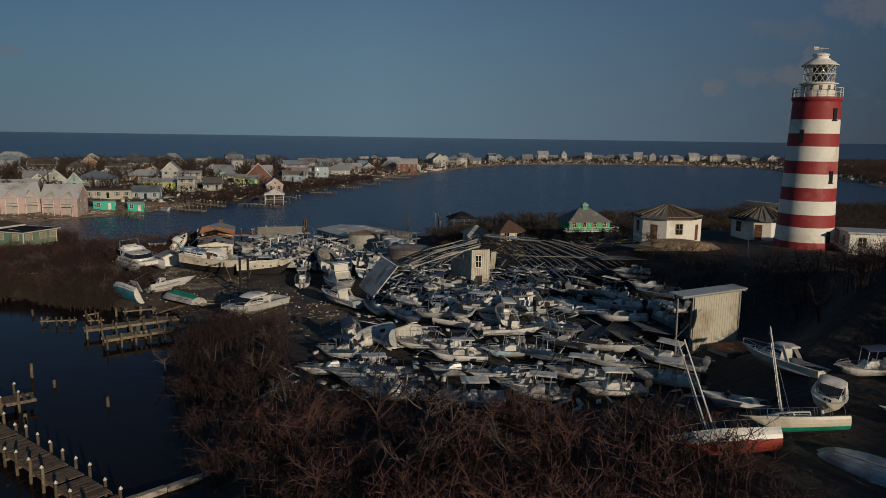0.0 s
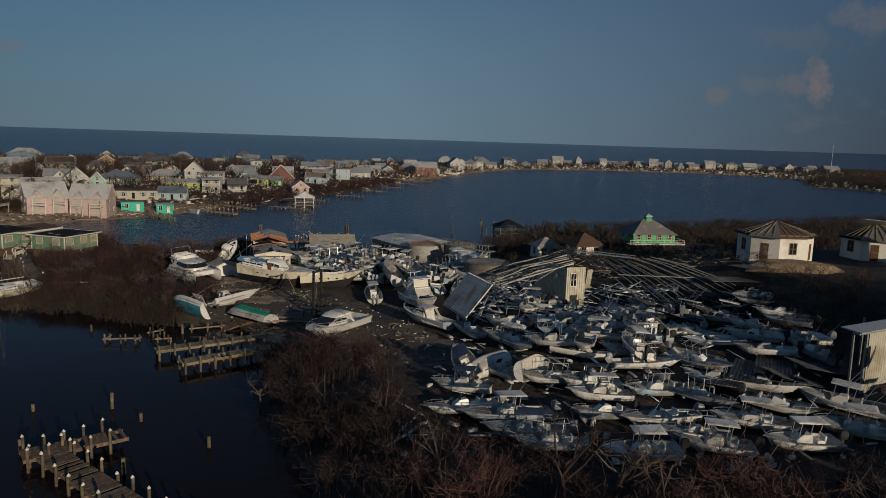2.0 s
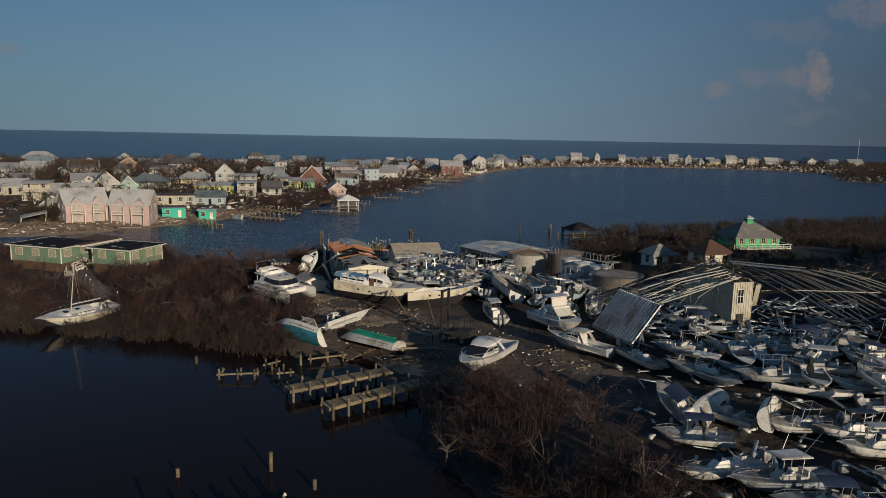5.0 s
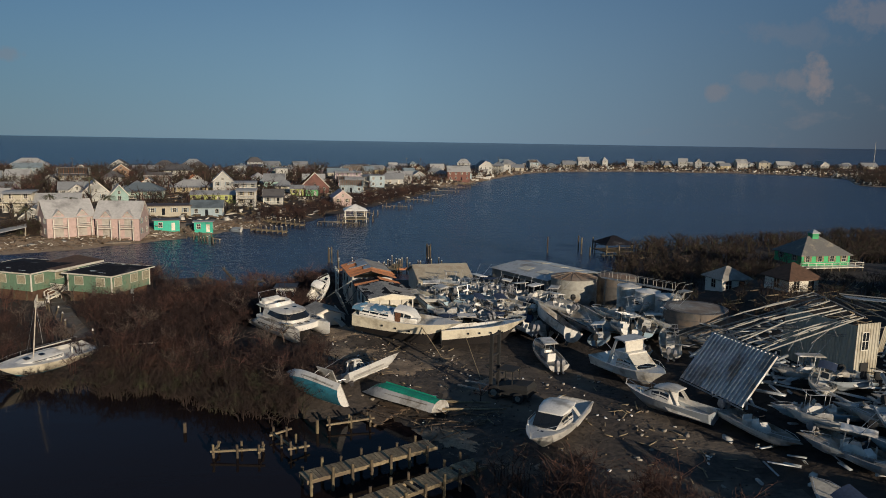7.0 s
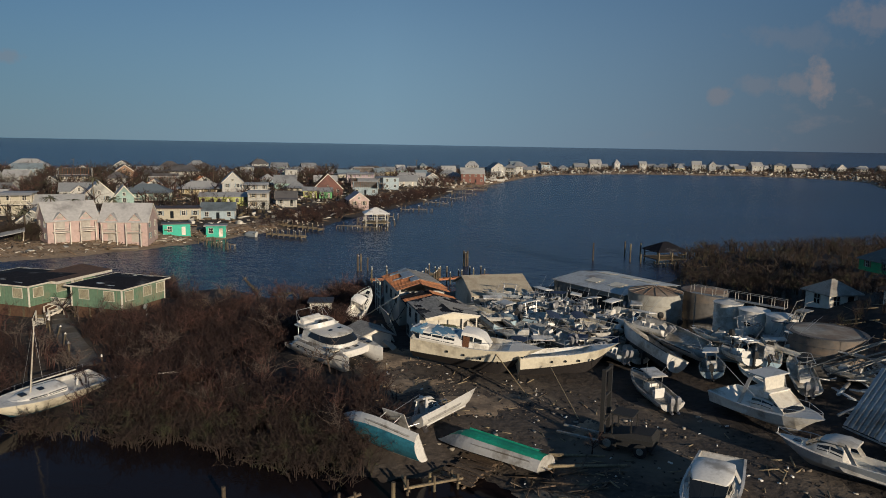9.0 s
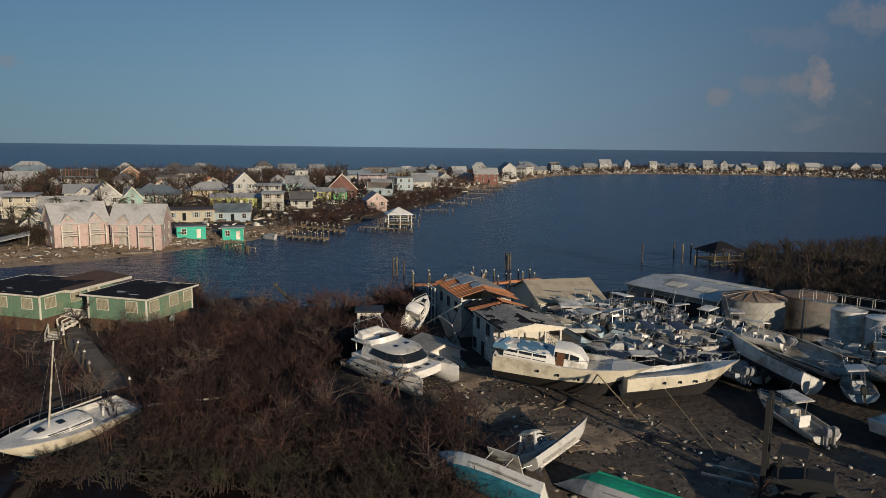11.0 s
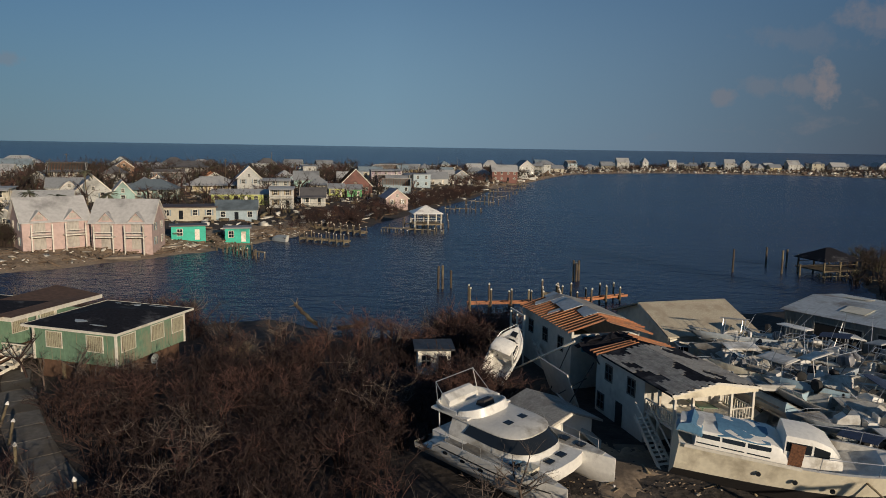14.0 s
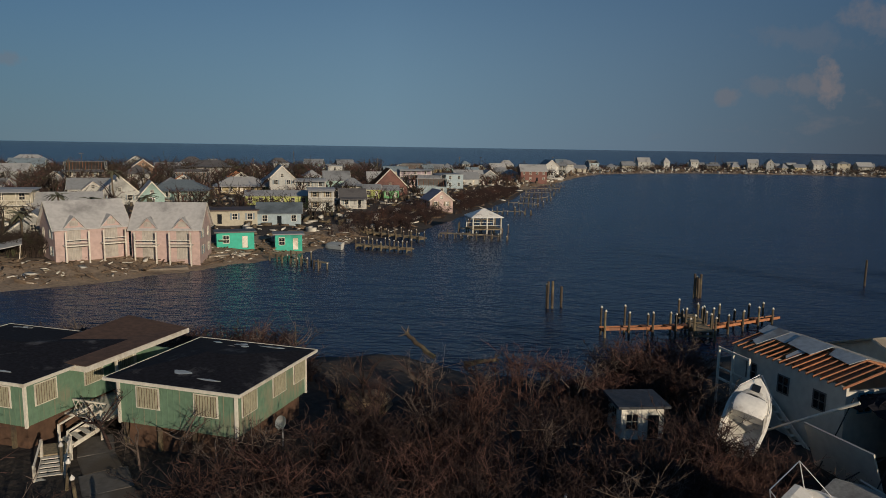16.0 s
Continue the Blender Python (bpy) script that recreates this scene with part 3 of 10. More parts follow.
def skiff(m, L, B, skin, inside, label, bottom=None, engines=1):
    """Small open runabout with a windscreen and benches."""
    t = thing("runabout", m, label, "boat", "storm-tossed motor boats")
    fb = 0.28 * B + 0.12
    part("hull", hull_geo(L, B, fb, 0.12, 0.42, (0.03, 0.60)), [skin, inside, bottom or skin], t, smooth=True)
    z = fb - 0.38
    for y in (-L * 0.36, -L * 0.1):
        part("bench", Geo().box(-B * 0.36, y, z, B * 0.36, y + 0.5, z + 0.36), M_GREYHULL, t)
    w = B * 0.36
    part("windscreen", Geo().add([(-w, L * 0.12, fb * 1.08), (w, L * 0.12, fb * 1.08), (w * 0.85, L * 0.12 - 0.3, fb * 1.08 + 0.42), (-w * 0.85, L * 0.12 - 0.3, fb * 1.08 + 0.42),
                                  (-w, L * 0.12 - 0.03, fb * 1.08), (w, L * 0.12 - 0.03, fb * 1.08), (w * 0.85, L * 0.12 - 0.33, fb * 1.08 + 0.42), (-w * 0.85, L * 0.12 - 0.33, fb * 1.08 + 0.42)],
                                 [(0, 1, 2, 3), (7, 6, 5, 4), (0, 3, 7, 4), (1, 5, 6, 2), (3, 2, 6, 7)]), M_GLASS, t)
    for k in range(engines):
        if 1 not in ENGINE:
            ENGINE[1] = outboard_geo(1.0).mesh("outboard_motor", M_RUBBER, True)
        part("outboard_motor", ENGINE[1], None, t, "black outboard motor", pose(0, -L / 2 - 0.25, fb * 0.95, 30, 0, 0))
    return t


def cabin_geo(stations, slot=0):
    """A rounded cabin from stations (y, half width, z of foot, z of roof)."""
    rings = [[(-w, y, a), (-w * 0.96, y, a + (b - a) * 0.55), (-w * 0.8, y, b - 0.05), (-w * 0.45, y, b), (w * 0.45, y, b), (w * 0.8, y, b - 0.05), (w * 0.96, y, a + (b - a) * 0.55), (w, y, a)] for y, w, a, b in stations]
    return Geo().loft(rings, slot, True)


def pane_list(stations, lo, hi, out=0.015, t=0.02, gap=0.05):
    """Dark panes on both cabin sides, following its stations, between two fractions of its height."""
    def at_side(s, f, sx):
        y, w, a, b = s
        k = (w - (w * 0.04) * f / 0.55) if f < 0.55 else (w * 0.96 - w * 0.16 * (f - 0.55) / 0.45)
        return (sx * (k + out), y, a + (b - a) * f)
    panes = []
    for sx in (-1, 1):
        for s, e in zip(stations, stations[1:]):
            s = tuple(a + (b - a) * gap for a, b in zip(s, e))
            e = tuple(b + (a - b) * gap for a, b in zip(s, e))
            p = [at_side(s, lo, sx), at_side(e, lo, sx), at_side(e, hi, sx), at_side(s, hi, sx)]
            q = [(x - sx * t, y, z) for x, y, z in p]
            panes.append(Geo().add(p + q, [(0, 1, 2, 3), (7, 6, 5, 4), (0, 4, 5, 1), (1, 5, 6, 2), (2, 6, 7, 3), (3, 7, 4, 0)]))
    return panes


def rim(path, z0, z1, t=0.08, flare=0.0):
    """A low wall along a polyline, with a thickness; flare leans its top outward."""
    rings = []
    c = sum((Vector((x, y, 0)) for x, y in path), Vector()) / len(path)
    for x, y in path:
        d = (Vector((x, y, 0)) - c).normalized()
        o = Vector((x, y, 0)) + d * flare
        rings.append([(x, y, z0), (o.x, o.y, z1), (o.x - d.x * t, o.y - d.y * t, z1), (x - d.x * t, y - d.y * t, z0)])
    return Geo().loft(rings, 0, True)


def cruiser(m, L, B, skin, label, tower=False, name="cabin_cruiser"):
    """Sport cruiser with a raked cabin and, on some, a fly bridge."""
    t = thing(name, m, label, "boat", "wrecked cruisers")
    fb = 0.36 * B + 0.15
    part("hull", hull_geo(L, B, fb, 0.18, 0.7, (0.03, 0.42), power=2.8), [skin, M_WHITE, skin], t, smooth=True)
    z = fb * 1.02
    st = [(-L * 0.06, 0.38 * B, z - 0.3, z + 0.95), (L * 0.04, 0.38 * B, z - 0.1, z + 1.05), (L * 0.14, 0.35 * B, z, z + 0.85), (L * 0.25, 0.27 * B, z + 0.05, z + 0.32), (L * 0.38, 0.13 * B, z + 0.12, z + 0.26)]
    part("cabin", cabin_geo(st), M_WHITE, t, smooth=True)
    for g in pane_list(st[:3], 0.45, 0.82):
        part("side_window", g, M_GLASS, t)
    y0, y1 = L * (0.145 if tower else 0.12), L * 0.255
    up = 0.88 if tower else 1.06
    for a, b in ((-1, -0.36), (-0.34, 0.34), (0.36, 1)):
        p = [(a * 0.31 * B, y0, z + up), (b * 0.31 * B, y0, z + up), (b * 0.27 * B, y1 - 0.25 * abs(b), z + 0.42), (a * 0.27 * B, y1 - 0.25 * abs(a), z + 0.42)]
        part("windscreen", Geo().add(p + [(x, y, q - 0.08) for x, y, q in p], [(3, 2, 1, 0), (4, 5, 6, 7), (0, 1, 5, 4), (1, 2, 6, 5), (2, 3, 7, 6), (3, 0, 4, 7)]), M_GLASS, t)
    part("hatch", Geo().box(-0.25, L * 0.29, z + 0.28, 0.25, L * 0.29 + 0.5, z + 0.34), M_GLASS, t)
    arch = Geo()
    zz = z + (2.7 if tower else 1.2)
    for sx in (-1, 1):
        arch.beam((sx * 0.42 * B, -L * 0.16, fb), (sx * 0.34 * B, -L * 0.06, zz), 0.1, 0.3)
    arch.beam((-0.35 * B, -L * 0.06, zz), (0.35 * B, -L * 0.06, zz), 0.3, 0.12)
    part("radar_arch", arch, M_WHITE, t)
    if tower:
        p = [(-0.29 * B, L * 0.09, z + 1.5), (0.29 * B, L * 0.09, z + 1.5), (0.30 * B, L * 0.235, z + 0.36), (-0.30 * B, L * 0.235, z + 0.36)]
        part("screen_cover", Geo().add(p + [(x, y - 0.15, q - 0.12) for x, y, q in p], [(3, 2, 1, 0), (4, 5, 6, 7), (0, 1, 5, 4), (1, 2, 6, 5), (2, 3, 7, 6), (3, 0, 4, 7)]), M_PAINTWOOD, t, "white canvas cover over the sloping windscreen")
        part("bridge_curtain", Geo().box(-0.27 * B, L * 0.035, z + 1.6, 0.27 * B, L * 0.045, z + 2.65), M_PAINTWOOD, t, "white curtain round the fly bridge")
        part("bridge_deck", Geo().loft([[(-0.36 * B, -L * 0.12, z + 1.0), (0.36 * B, -L * 0.12, z + 1.0), (0.3 * B, L * 0.08, z + 1.05), (-0.3 * B, L * 0.08, z + 1.05)],
                                        [(-0.36 * B, -L * 0.12, z + 1.5), (0.36 * B, -L * 0.12, z + 1.5), (0.28 * B, L * 0.1, z + 1.6), (-0.28 * B, L * 0.1, z + 1.6)]], 0, True), M_WHITE, t)
        part("bridge_roof", Geo().box(-0.34 * B, -L * 0.12, zz + 0.06, 0.34 * B, L * 0.07, zz + 0.16), M_WHITE, t)
        for sx in (-1, 1):
            part("bridge_post", Geo().tube((sx * 0.28 * B, L * 0.06, z + 1.5), (sx * 0.28 * B, L * 0.04, zz + 0.06), 0.035, n=5), M_METAL, t)
            part("outrigger", Geo().tube((sx * 0.4 * B, 0, z + 1), (sx * 0.75 * B, -L * 0.35, z + 4.5), 0.035, 0.012, 5), M_METAL, t)
    else:
        part("hard_top", cabin_geo([(-L * 0.15, 0.33 * B, z + 1.12, z + 1.3), (-L * 0.06, 0.37 * B, z + 1.12, z + 1.42), (L * 0.05, 0.35 * B, z + 1.08, z + 1.38), (L * 0.125, 0.28 * B, z + 1.0, z + 1.14)]), M_WHITE, t, "rounded white hard top", smooth=True)
    for sx in (-1, 1):
        rail = Geo()
        pts = [(sx * 0.43 * B, L * 0.05, fb * 1.1 + 0.5), (sx * 0.36 * B, L * 0.25, fb * 1.25 + 0.5), (sx * 0.05, L * 0.48, fb * 1.36 + 0.5)]
        for a, b in zip(pts, pts[1:]):
            rail.tube(a, b, 0.022, n=4)
        for a in pts:
            rail.tube((a[0], a[1], a[2] - 0.5), a, 0.018, n=4)
        part("bow_rail", rail, M_METAL, t)
    return t


def bare_hull(m, L, B, skin, bottom, label, name="capsized_hull", fb=None):
    t = thing(name, m, label, "boat", "capsized hulls")
    fb = fb or 0.34 * B + 0.15
    part("hull", hull_geo(L, B, fb, 0.14, 0.6, (0.05, 0.6), bilge=True), [skin, M_DECK, bottom], t, smooth=True)
    part("keel", Geo().loft([[(-0.06, -L * 0.42, 0.05), (0.06, -L * 0.42, 0.05), (0.04, -L * 0.42, -0.12), (-0.04, -L * 0.42, -0.12)],
                             [(-0.05, L * 0.2, 0.05), (0.05, L * 0.2, 0.05), (0.03, L * 0.2, -0.1), (-0.03, L * 0.2, -0.1)]], 0, True), bottom, t)
    part("rub_strake", Geo().loft([[(-B * 0.455, -L * 0.48, fb - 0.06), (-B * 0.48, -L * 0.48, fb - 0.06), (-B * 0.48, -L * 0.48, fb + 0.03), (-B * 0.455, -L * 0.48, fb + 0.03)],
                                   [(-B * 0.49, -L * 0.06, fb * 1.06 - 0.06), (-B * 0.52, -L * 0.06, fb * 1.06 - 0.06), (-B * 0.52, -L * 0.06, fb * 1.06 + 0.03), (-B * 0.49, -L * 0.06, fb * 1.06 + 0.03)]], 0, True), M_DARK, t)
    part("propeller_shaft", Geo().tube((0.0, -L * 0.3, -0.02), (0.0, -L * 0.46, -0.22), 0.035, n=6), M_METAL, t)
    part("rudder", Geo().box(-0.03, -L * 0.5, -0.55, 0.03, -L * 0.44, 0.05), M_DARK, t)
    return t


def sail_boat(m, L, B, skin, bottom, mast, label, boom=True):
    t = thing("sailing_boat", m, label, "boat", "wrecked sailing boats")
    fb = 0.40 * B
    part("hull", hull_geo(L, B, fb, 0.15, 0.45, (0.06, 0.28), rake=0.2, power=2.0, bilge=True), [skin, M_WHITE, bottom], t, smooth=True)
    z = fb * 1.03
    st = [(-L * 0.16, 0.28 * B, z - 0.1, z + 0.42), (0, 0.3 * B, z - 0.1, z + 0.45), (L * 0.14, 0.25 * B, z - 0.05, z + 0.38), (L * 0.27, 0.14 * B, z, z + 0.2)]
    part("coach_roof", cabin_geo(st), M_WHITE, t, smooth=True)
    for g in pane_list(st[:3], 0.4, 0.75):
        part("cabin_window", g, M_GLASS, t)
    for y in (-0.02, 0.12):
        part("hatch", Geo().box(-0.28, L * y, z + 0.4, 0.28, L * y + 0.55, z + 0.5), M_GLASS, t)
    if mast:
        part("mast", Geo().tube((0, L * 0.08, z), (0, L * 0.08 - 0.1, z + mast), 0.075, 0.05, 8), M_PAINTWOOD, t, "pale broken mast")
        if boom:
            part("boom", Geo().tube((0, L * 0.07, z + 1.3), (0.3, -L * 0.3, z + 1.1), 0.07, n=6), M_PAINTWOOD, t)
        for sx in (-1, 1):
            part("shroud", Geo().tube((sx * B * 0.45, L * 0.05, z), (0, L * 0.08, z + mast * 0.95), 0.012, n=3), M_METAL, t)
    for sx in (-1, 1):
        st2 = Geo()
        last = None
        for k in range(7):
            y = -L * 0.45 + k * L * 0.14
            w = 0.46 * B * (1 - max(0, (k / 7 - 0.42) / 0.58) ** 2)
            p = (sx * w, y, z + 0.6 + 0.02 * k)
            st2.tube((p[0], p[1], z - 0.05), p, 0.016, n=4)
            if last:
                st2.tube(last, p, 0.012, n=3)
            last = p
        part("guard_rail", st2, M_METAL, t)
    part("wheel_pedestal", Geo().lathe([(0.12, z - 0.4), (0.1, z + 0.4), (0.02, z + 0.45)], 8, 0, True, 0, -L * 0.3), M_WHITE, t)
    return t


def cabin_plan(w, y0, ym, y1, z, n=16):
    """Plan of a coach house with a rounded front: from one aft corner round the bow end to the other."""
    pts = [(w, y0, z)]
    for k in range(n + 1):
        a = math.pi * k / n
        c, q = math.cos(a), math.sin(a)
        pts.append((w * math.copysign(abs(c) ** 0.7, c), ym + (y1 - ym) * abs(q) ** 0.85, z))
    return pts + [(-w, y0, z)]


def catamaran(m, label):
    """Twin-hulled cruising catamaran, bows along +y."""
    t = thing("catamaran", m, label, "boat")
    L, W = 10.6, 6.2
    for sx in (-1, 1):
        c = sx * (W / 2 - 0.85)
        half = lambda u: 0.85 * max(0.03, 1 - max(0, (u - 0.5) / 0.5) ** 2.2)
        rs, deck = [], []
        for i in range(15):
            u = i / 14
            y, b = -L / 2 + L * u, half(u)
            z1 = 1.75 + 0.12 * u if u > 0.2 else 0.55 + 1.22 * (u / 0.2) ** 1.5
            k = max(0, (u - 0.85) / 0.15) ** 2 * 0.5
            rs.append([(c - b * 0.9, y, z1), (c - b, y, 1.0), (c - b * 0.6, y, 0.35 + k), (c, y, k), (c + b * 0.6, y, 0.35 + k), (c + b, y, 1.0), (c + b * 0.9, y, z1)])
            if 2 < i < 14:
                deck.append([(c - b * 0.74, y, z1 - 0.05), (c - b * 0.74, y, z1 + 0.03), (c + b * 0.74, y, z1 + 0.03), (c + b * 0.74, y, z1 - 0.05)])
        hull = part("hull", Geo().loft(rs, 0, True), M_WHITE, t, smooth=True)
        part("side_deck", Geo().loft(deck, 0, True), M_DECK, t, "pale non-slip side deck")
        line = []
        for i in range(12):
            u = 0.2 + 0.72 * i / 11
            x = c + sx * (half(u) * 0.955 + 0.006)
            line.append([(x, -L / 2 + L * u, 1.36), (x + sx * 0.02, -L / 2 + L * u, 1.36), (x + sx * 0.02, -L / 2 + L * u, 1.43), (x, -L / 2 + L * u, 1.43)])
        part("rub_strip", Geo().loft(line, 0, True), M_RUBBER, hull, "thin black stripe along the hull")
        for k in range(5):
            part("porthole", Geo().lathe([(0.13, -0.05), (0.13, 0.05)], 10), M_GLASS, hull, "", pose(c + sx * half(0.25 + 0.13 * k) * 0.96, -L / 2 + L * (0.25 + 0.13 * k), 1.2, 0, 90, 0) @ Matrix.Diagonal((0.75, 1.5, 1, 1)))
        for k in range(3):
            part("transom_step", Geo().box(c - 0.6, -L / 2 + 0.1 + k * 0.5, 0.5 + k * 0.38, c + 0.6, -L / 2 + 0.62 + k * 0.5, 0.6 + k * 0.38), M_WHITE, t)
        for k, y in enumerate((1.9, 3.0)):
            part("deck_hatch", Geo().box(c - 0.24, y - 0.24, 1.85, c + 0.24, y + 0.24, 1.95), M_GLASS, t)
    plan = [(-2.4, -4.4), (2.4, -4.4), (2.4, 3.2), (1.6, 3.55), (0.6, 3.7), (-0.6, 3.7), (-1.6, 3.55), (-2.4, 3.2)]
    part("bridge_deck", Geo().loft([[(x, y, z) for x, y in plan] for z in (1.1, 1.82)], 0, True), M_WHITE, t, "white bridge deck between the hulls")
    for x in (-0.55, 0.55):
        part("deck_hatch", Geo().box(x - 0.25, 2.62, 1.82, x + 0.25, 3.1, 1.88), M_GLASS, t)
    part("deck_locker", Geo().box(1.0, 1.9, 1.82, 1.9, 2.5, 2.02), M_CREAM, t, "cream cushion on the foredeck", pose(0.7, 0.6, 0.06))
    part("cover", Geo().loft([[(x, y, 1.93 + 0.05 * math.sin(4 * x + 3 * y)) for x in (1.6, 2.0, 2.4)] + [(x, y, 1.86) for x in (2.4, 2.0, 1.6)] for y in (0.9, 1.4, 1.9)], 0, True), M_SKYBLUE, t, "crumpled blue cover on the deck")
    # coach house: white foot, wrap-around dark screen, domed roof
    part("coach_house", Geo().loft([cabin_plan(2.15, -3.3, 0.0, 2.5, 1.8), cabin_plan(2.1, -3.3, 0.0, 2.42, 2.16), cabin_plan(1.78, -3.3, -0.2, 1.6, 2.84)], 0, True), M_WHITE, t, smooth=True)
    lo, hi = cabin_plan(2.12, -2.6, 0.0, 2.4, 2.2)[1:-1], cabin_plan(1.84, -2.6, -0.2, 1.68, 2.80)[1:-1]
    lo, hi = [(2.13, -2.1, 2.3)] + lo + [(-2.13, -2.1, 2.3)], [(1.84, -1.9, 2.80)] + hi + [(-1.84, -1.9, 2.80)]
    part("windscreen", Geo().loft([[a, b, (b[0] * 0.97, b[1] - 0.04, b[2]), (a[0] * 0.97, a[1] - 0.04, a[2])] for a, b in zip(lo, hi)], 0, True), M_GLASS, t, "dark wrap-around windscreen", smooth=True)
    part("hard_top", Geo().loft([cabin_plan(w, -3.3, -0.3, y, z) for w, y, z in ((1.82, 1.58, 2.80), (1.92, 1.72, 2.84), (1.92, 1.70, 2.90), (1.8, 1.5, 2.99), (1.5, 1.1, 3.08), (1.0, 0.6, 3.15), (0.4, 0.1, 3.18))], 0, True), M_WHITE, t, "domed white coach roof", smooth=True)
    for x in (-0.62, 0.62):
        part("roof_hatch", Geo().box(x - 0.24, -0.22, 3.10, x + 0.24, 0.22, 3.19, 0), M_GLASS, t)
    # fly bridge: tall curved fairing in front, low coaming and seat behind
    part("bridge_floor", Geo().loft([[(-1.95, y, z), (1.95, y, z), (1.95, y, z + 0.12), (-1.95, y, z + 0.12)] for y, z in ((-5.0, 2.86), (-3.2, 2.9), (-2.0, 3.0))], 0, True), M_WHITE, t)
    ring = []
    for k in range(17):
        a = math.pi * k / 16
        x, y = 1.9 * math.copysign(abs(math.cos(a)) ** 0.7, math.cos(a)), -2.9 + 1.7 * math.sin(a)
        top = 3.25 + 0.42 * math.sin(a)
        ring.append([(x, y, 2.9), (x * 0.9, y - 0.28 * math.sin(a), top), (x * 0.85, y - 0.36 * math.sin(a), top), (x * 0.93, y - 0.1 * math.sin(a), 2.9)])
    part("bridge_fairing", Geo().loft(ring, 0, True), M_WHITE, t, "curved white fairing in front of the fly bridge", smooth=True)
    part("bridge_coaming", rim([(1.9, -2.9), (1.92, -4.1), (1.7, -4.75), (1.1, -5.0), (-1.1, -5.0), (-1.7, -4.75), (-1.92, -4.1), (-1.9, -2.9)], 2.9, 3.28, 0.12, 0.06), M_WHITE, t, "low white fly-bridge coaming", smooth=True)
    part("helm_seat", Geo().loft([[(-1.3, -4.8, 3.0), (1.3, -4.8, 3.0), (1.3, -4.1, 3.0), (-1.3, -4.1, 3.0)], [(-1.3, -4.8, 3.4), (1.3, -4.8, 3.4), (1.25, -4.1, 3.36), (-1.25, -4.1, 3.36)], [(-1.2, -4.85, 3.62), (1.2, -4.85, 3.62), (1.2, -4.6, 3.62), (-1.2, -4.6, 3.62)]], 0, True), M_WHITE, t)
    part("helm_console", Geo().loft([[(-0.9, -3.0, 3.0), (0.2, -3.0, 3.0), (0.2, -2.3, 3.0), (-0.9, -2.3, 3.0)], [(-0.8, -2.9, 3.45), (0.1, -2.9, 3.45), (0.05, -2.4, 3.58), (-0.75, -2.4, 3.58)]], 0, True), M_DARK, t, "dark helm console")
    for sx in (-1, 1):
        part("top_post", Geo().tube((sx * 1.8, -4.4, 1.6), (sx * 1.75, -4.5, 2.9), 0.05, n=6), M_METAL, t)
        part("awning_frame", Geo().tube((sx * 1.75, -4.6, 3.2), (sx * 1.65, -4.9, 4.5), 0.025, n=5).tube((sx * 1.8, -3.4, 3.2), (sx * 1.65, -4.9, 4.5), 0.02, n=5), M_METAL, t, "bare aluminium awning frame")
    part("awning_bow", Geo().tube((-1.65, -4.9, 4.5), (1.65, -4.9, 4.5), 0.025, n=5), M_METAL, t)
    for sx in (-1, 1):
        rail = Geo()
        last = None
        for k in range(6):
            p = (sx * (W / 2 - 0.2 - 0.1 * max(0, k - 2)), -2.8 + k * 1.35, 2.4)
            rail.tube((p[0], p[1], 1.75), p, 0.018, n=4)
            if last:
                rail.tube(last, p, 0.012, n=3)
            last = p
        part("guard_rail", rail, M_METAL, t)
    return t


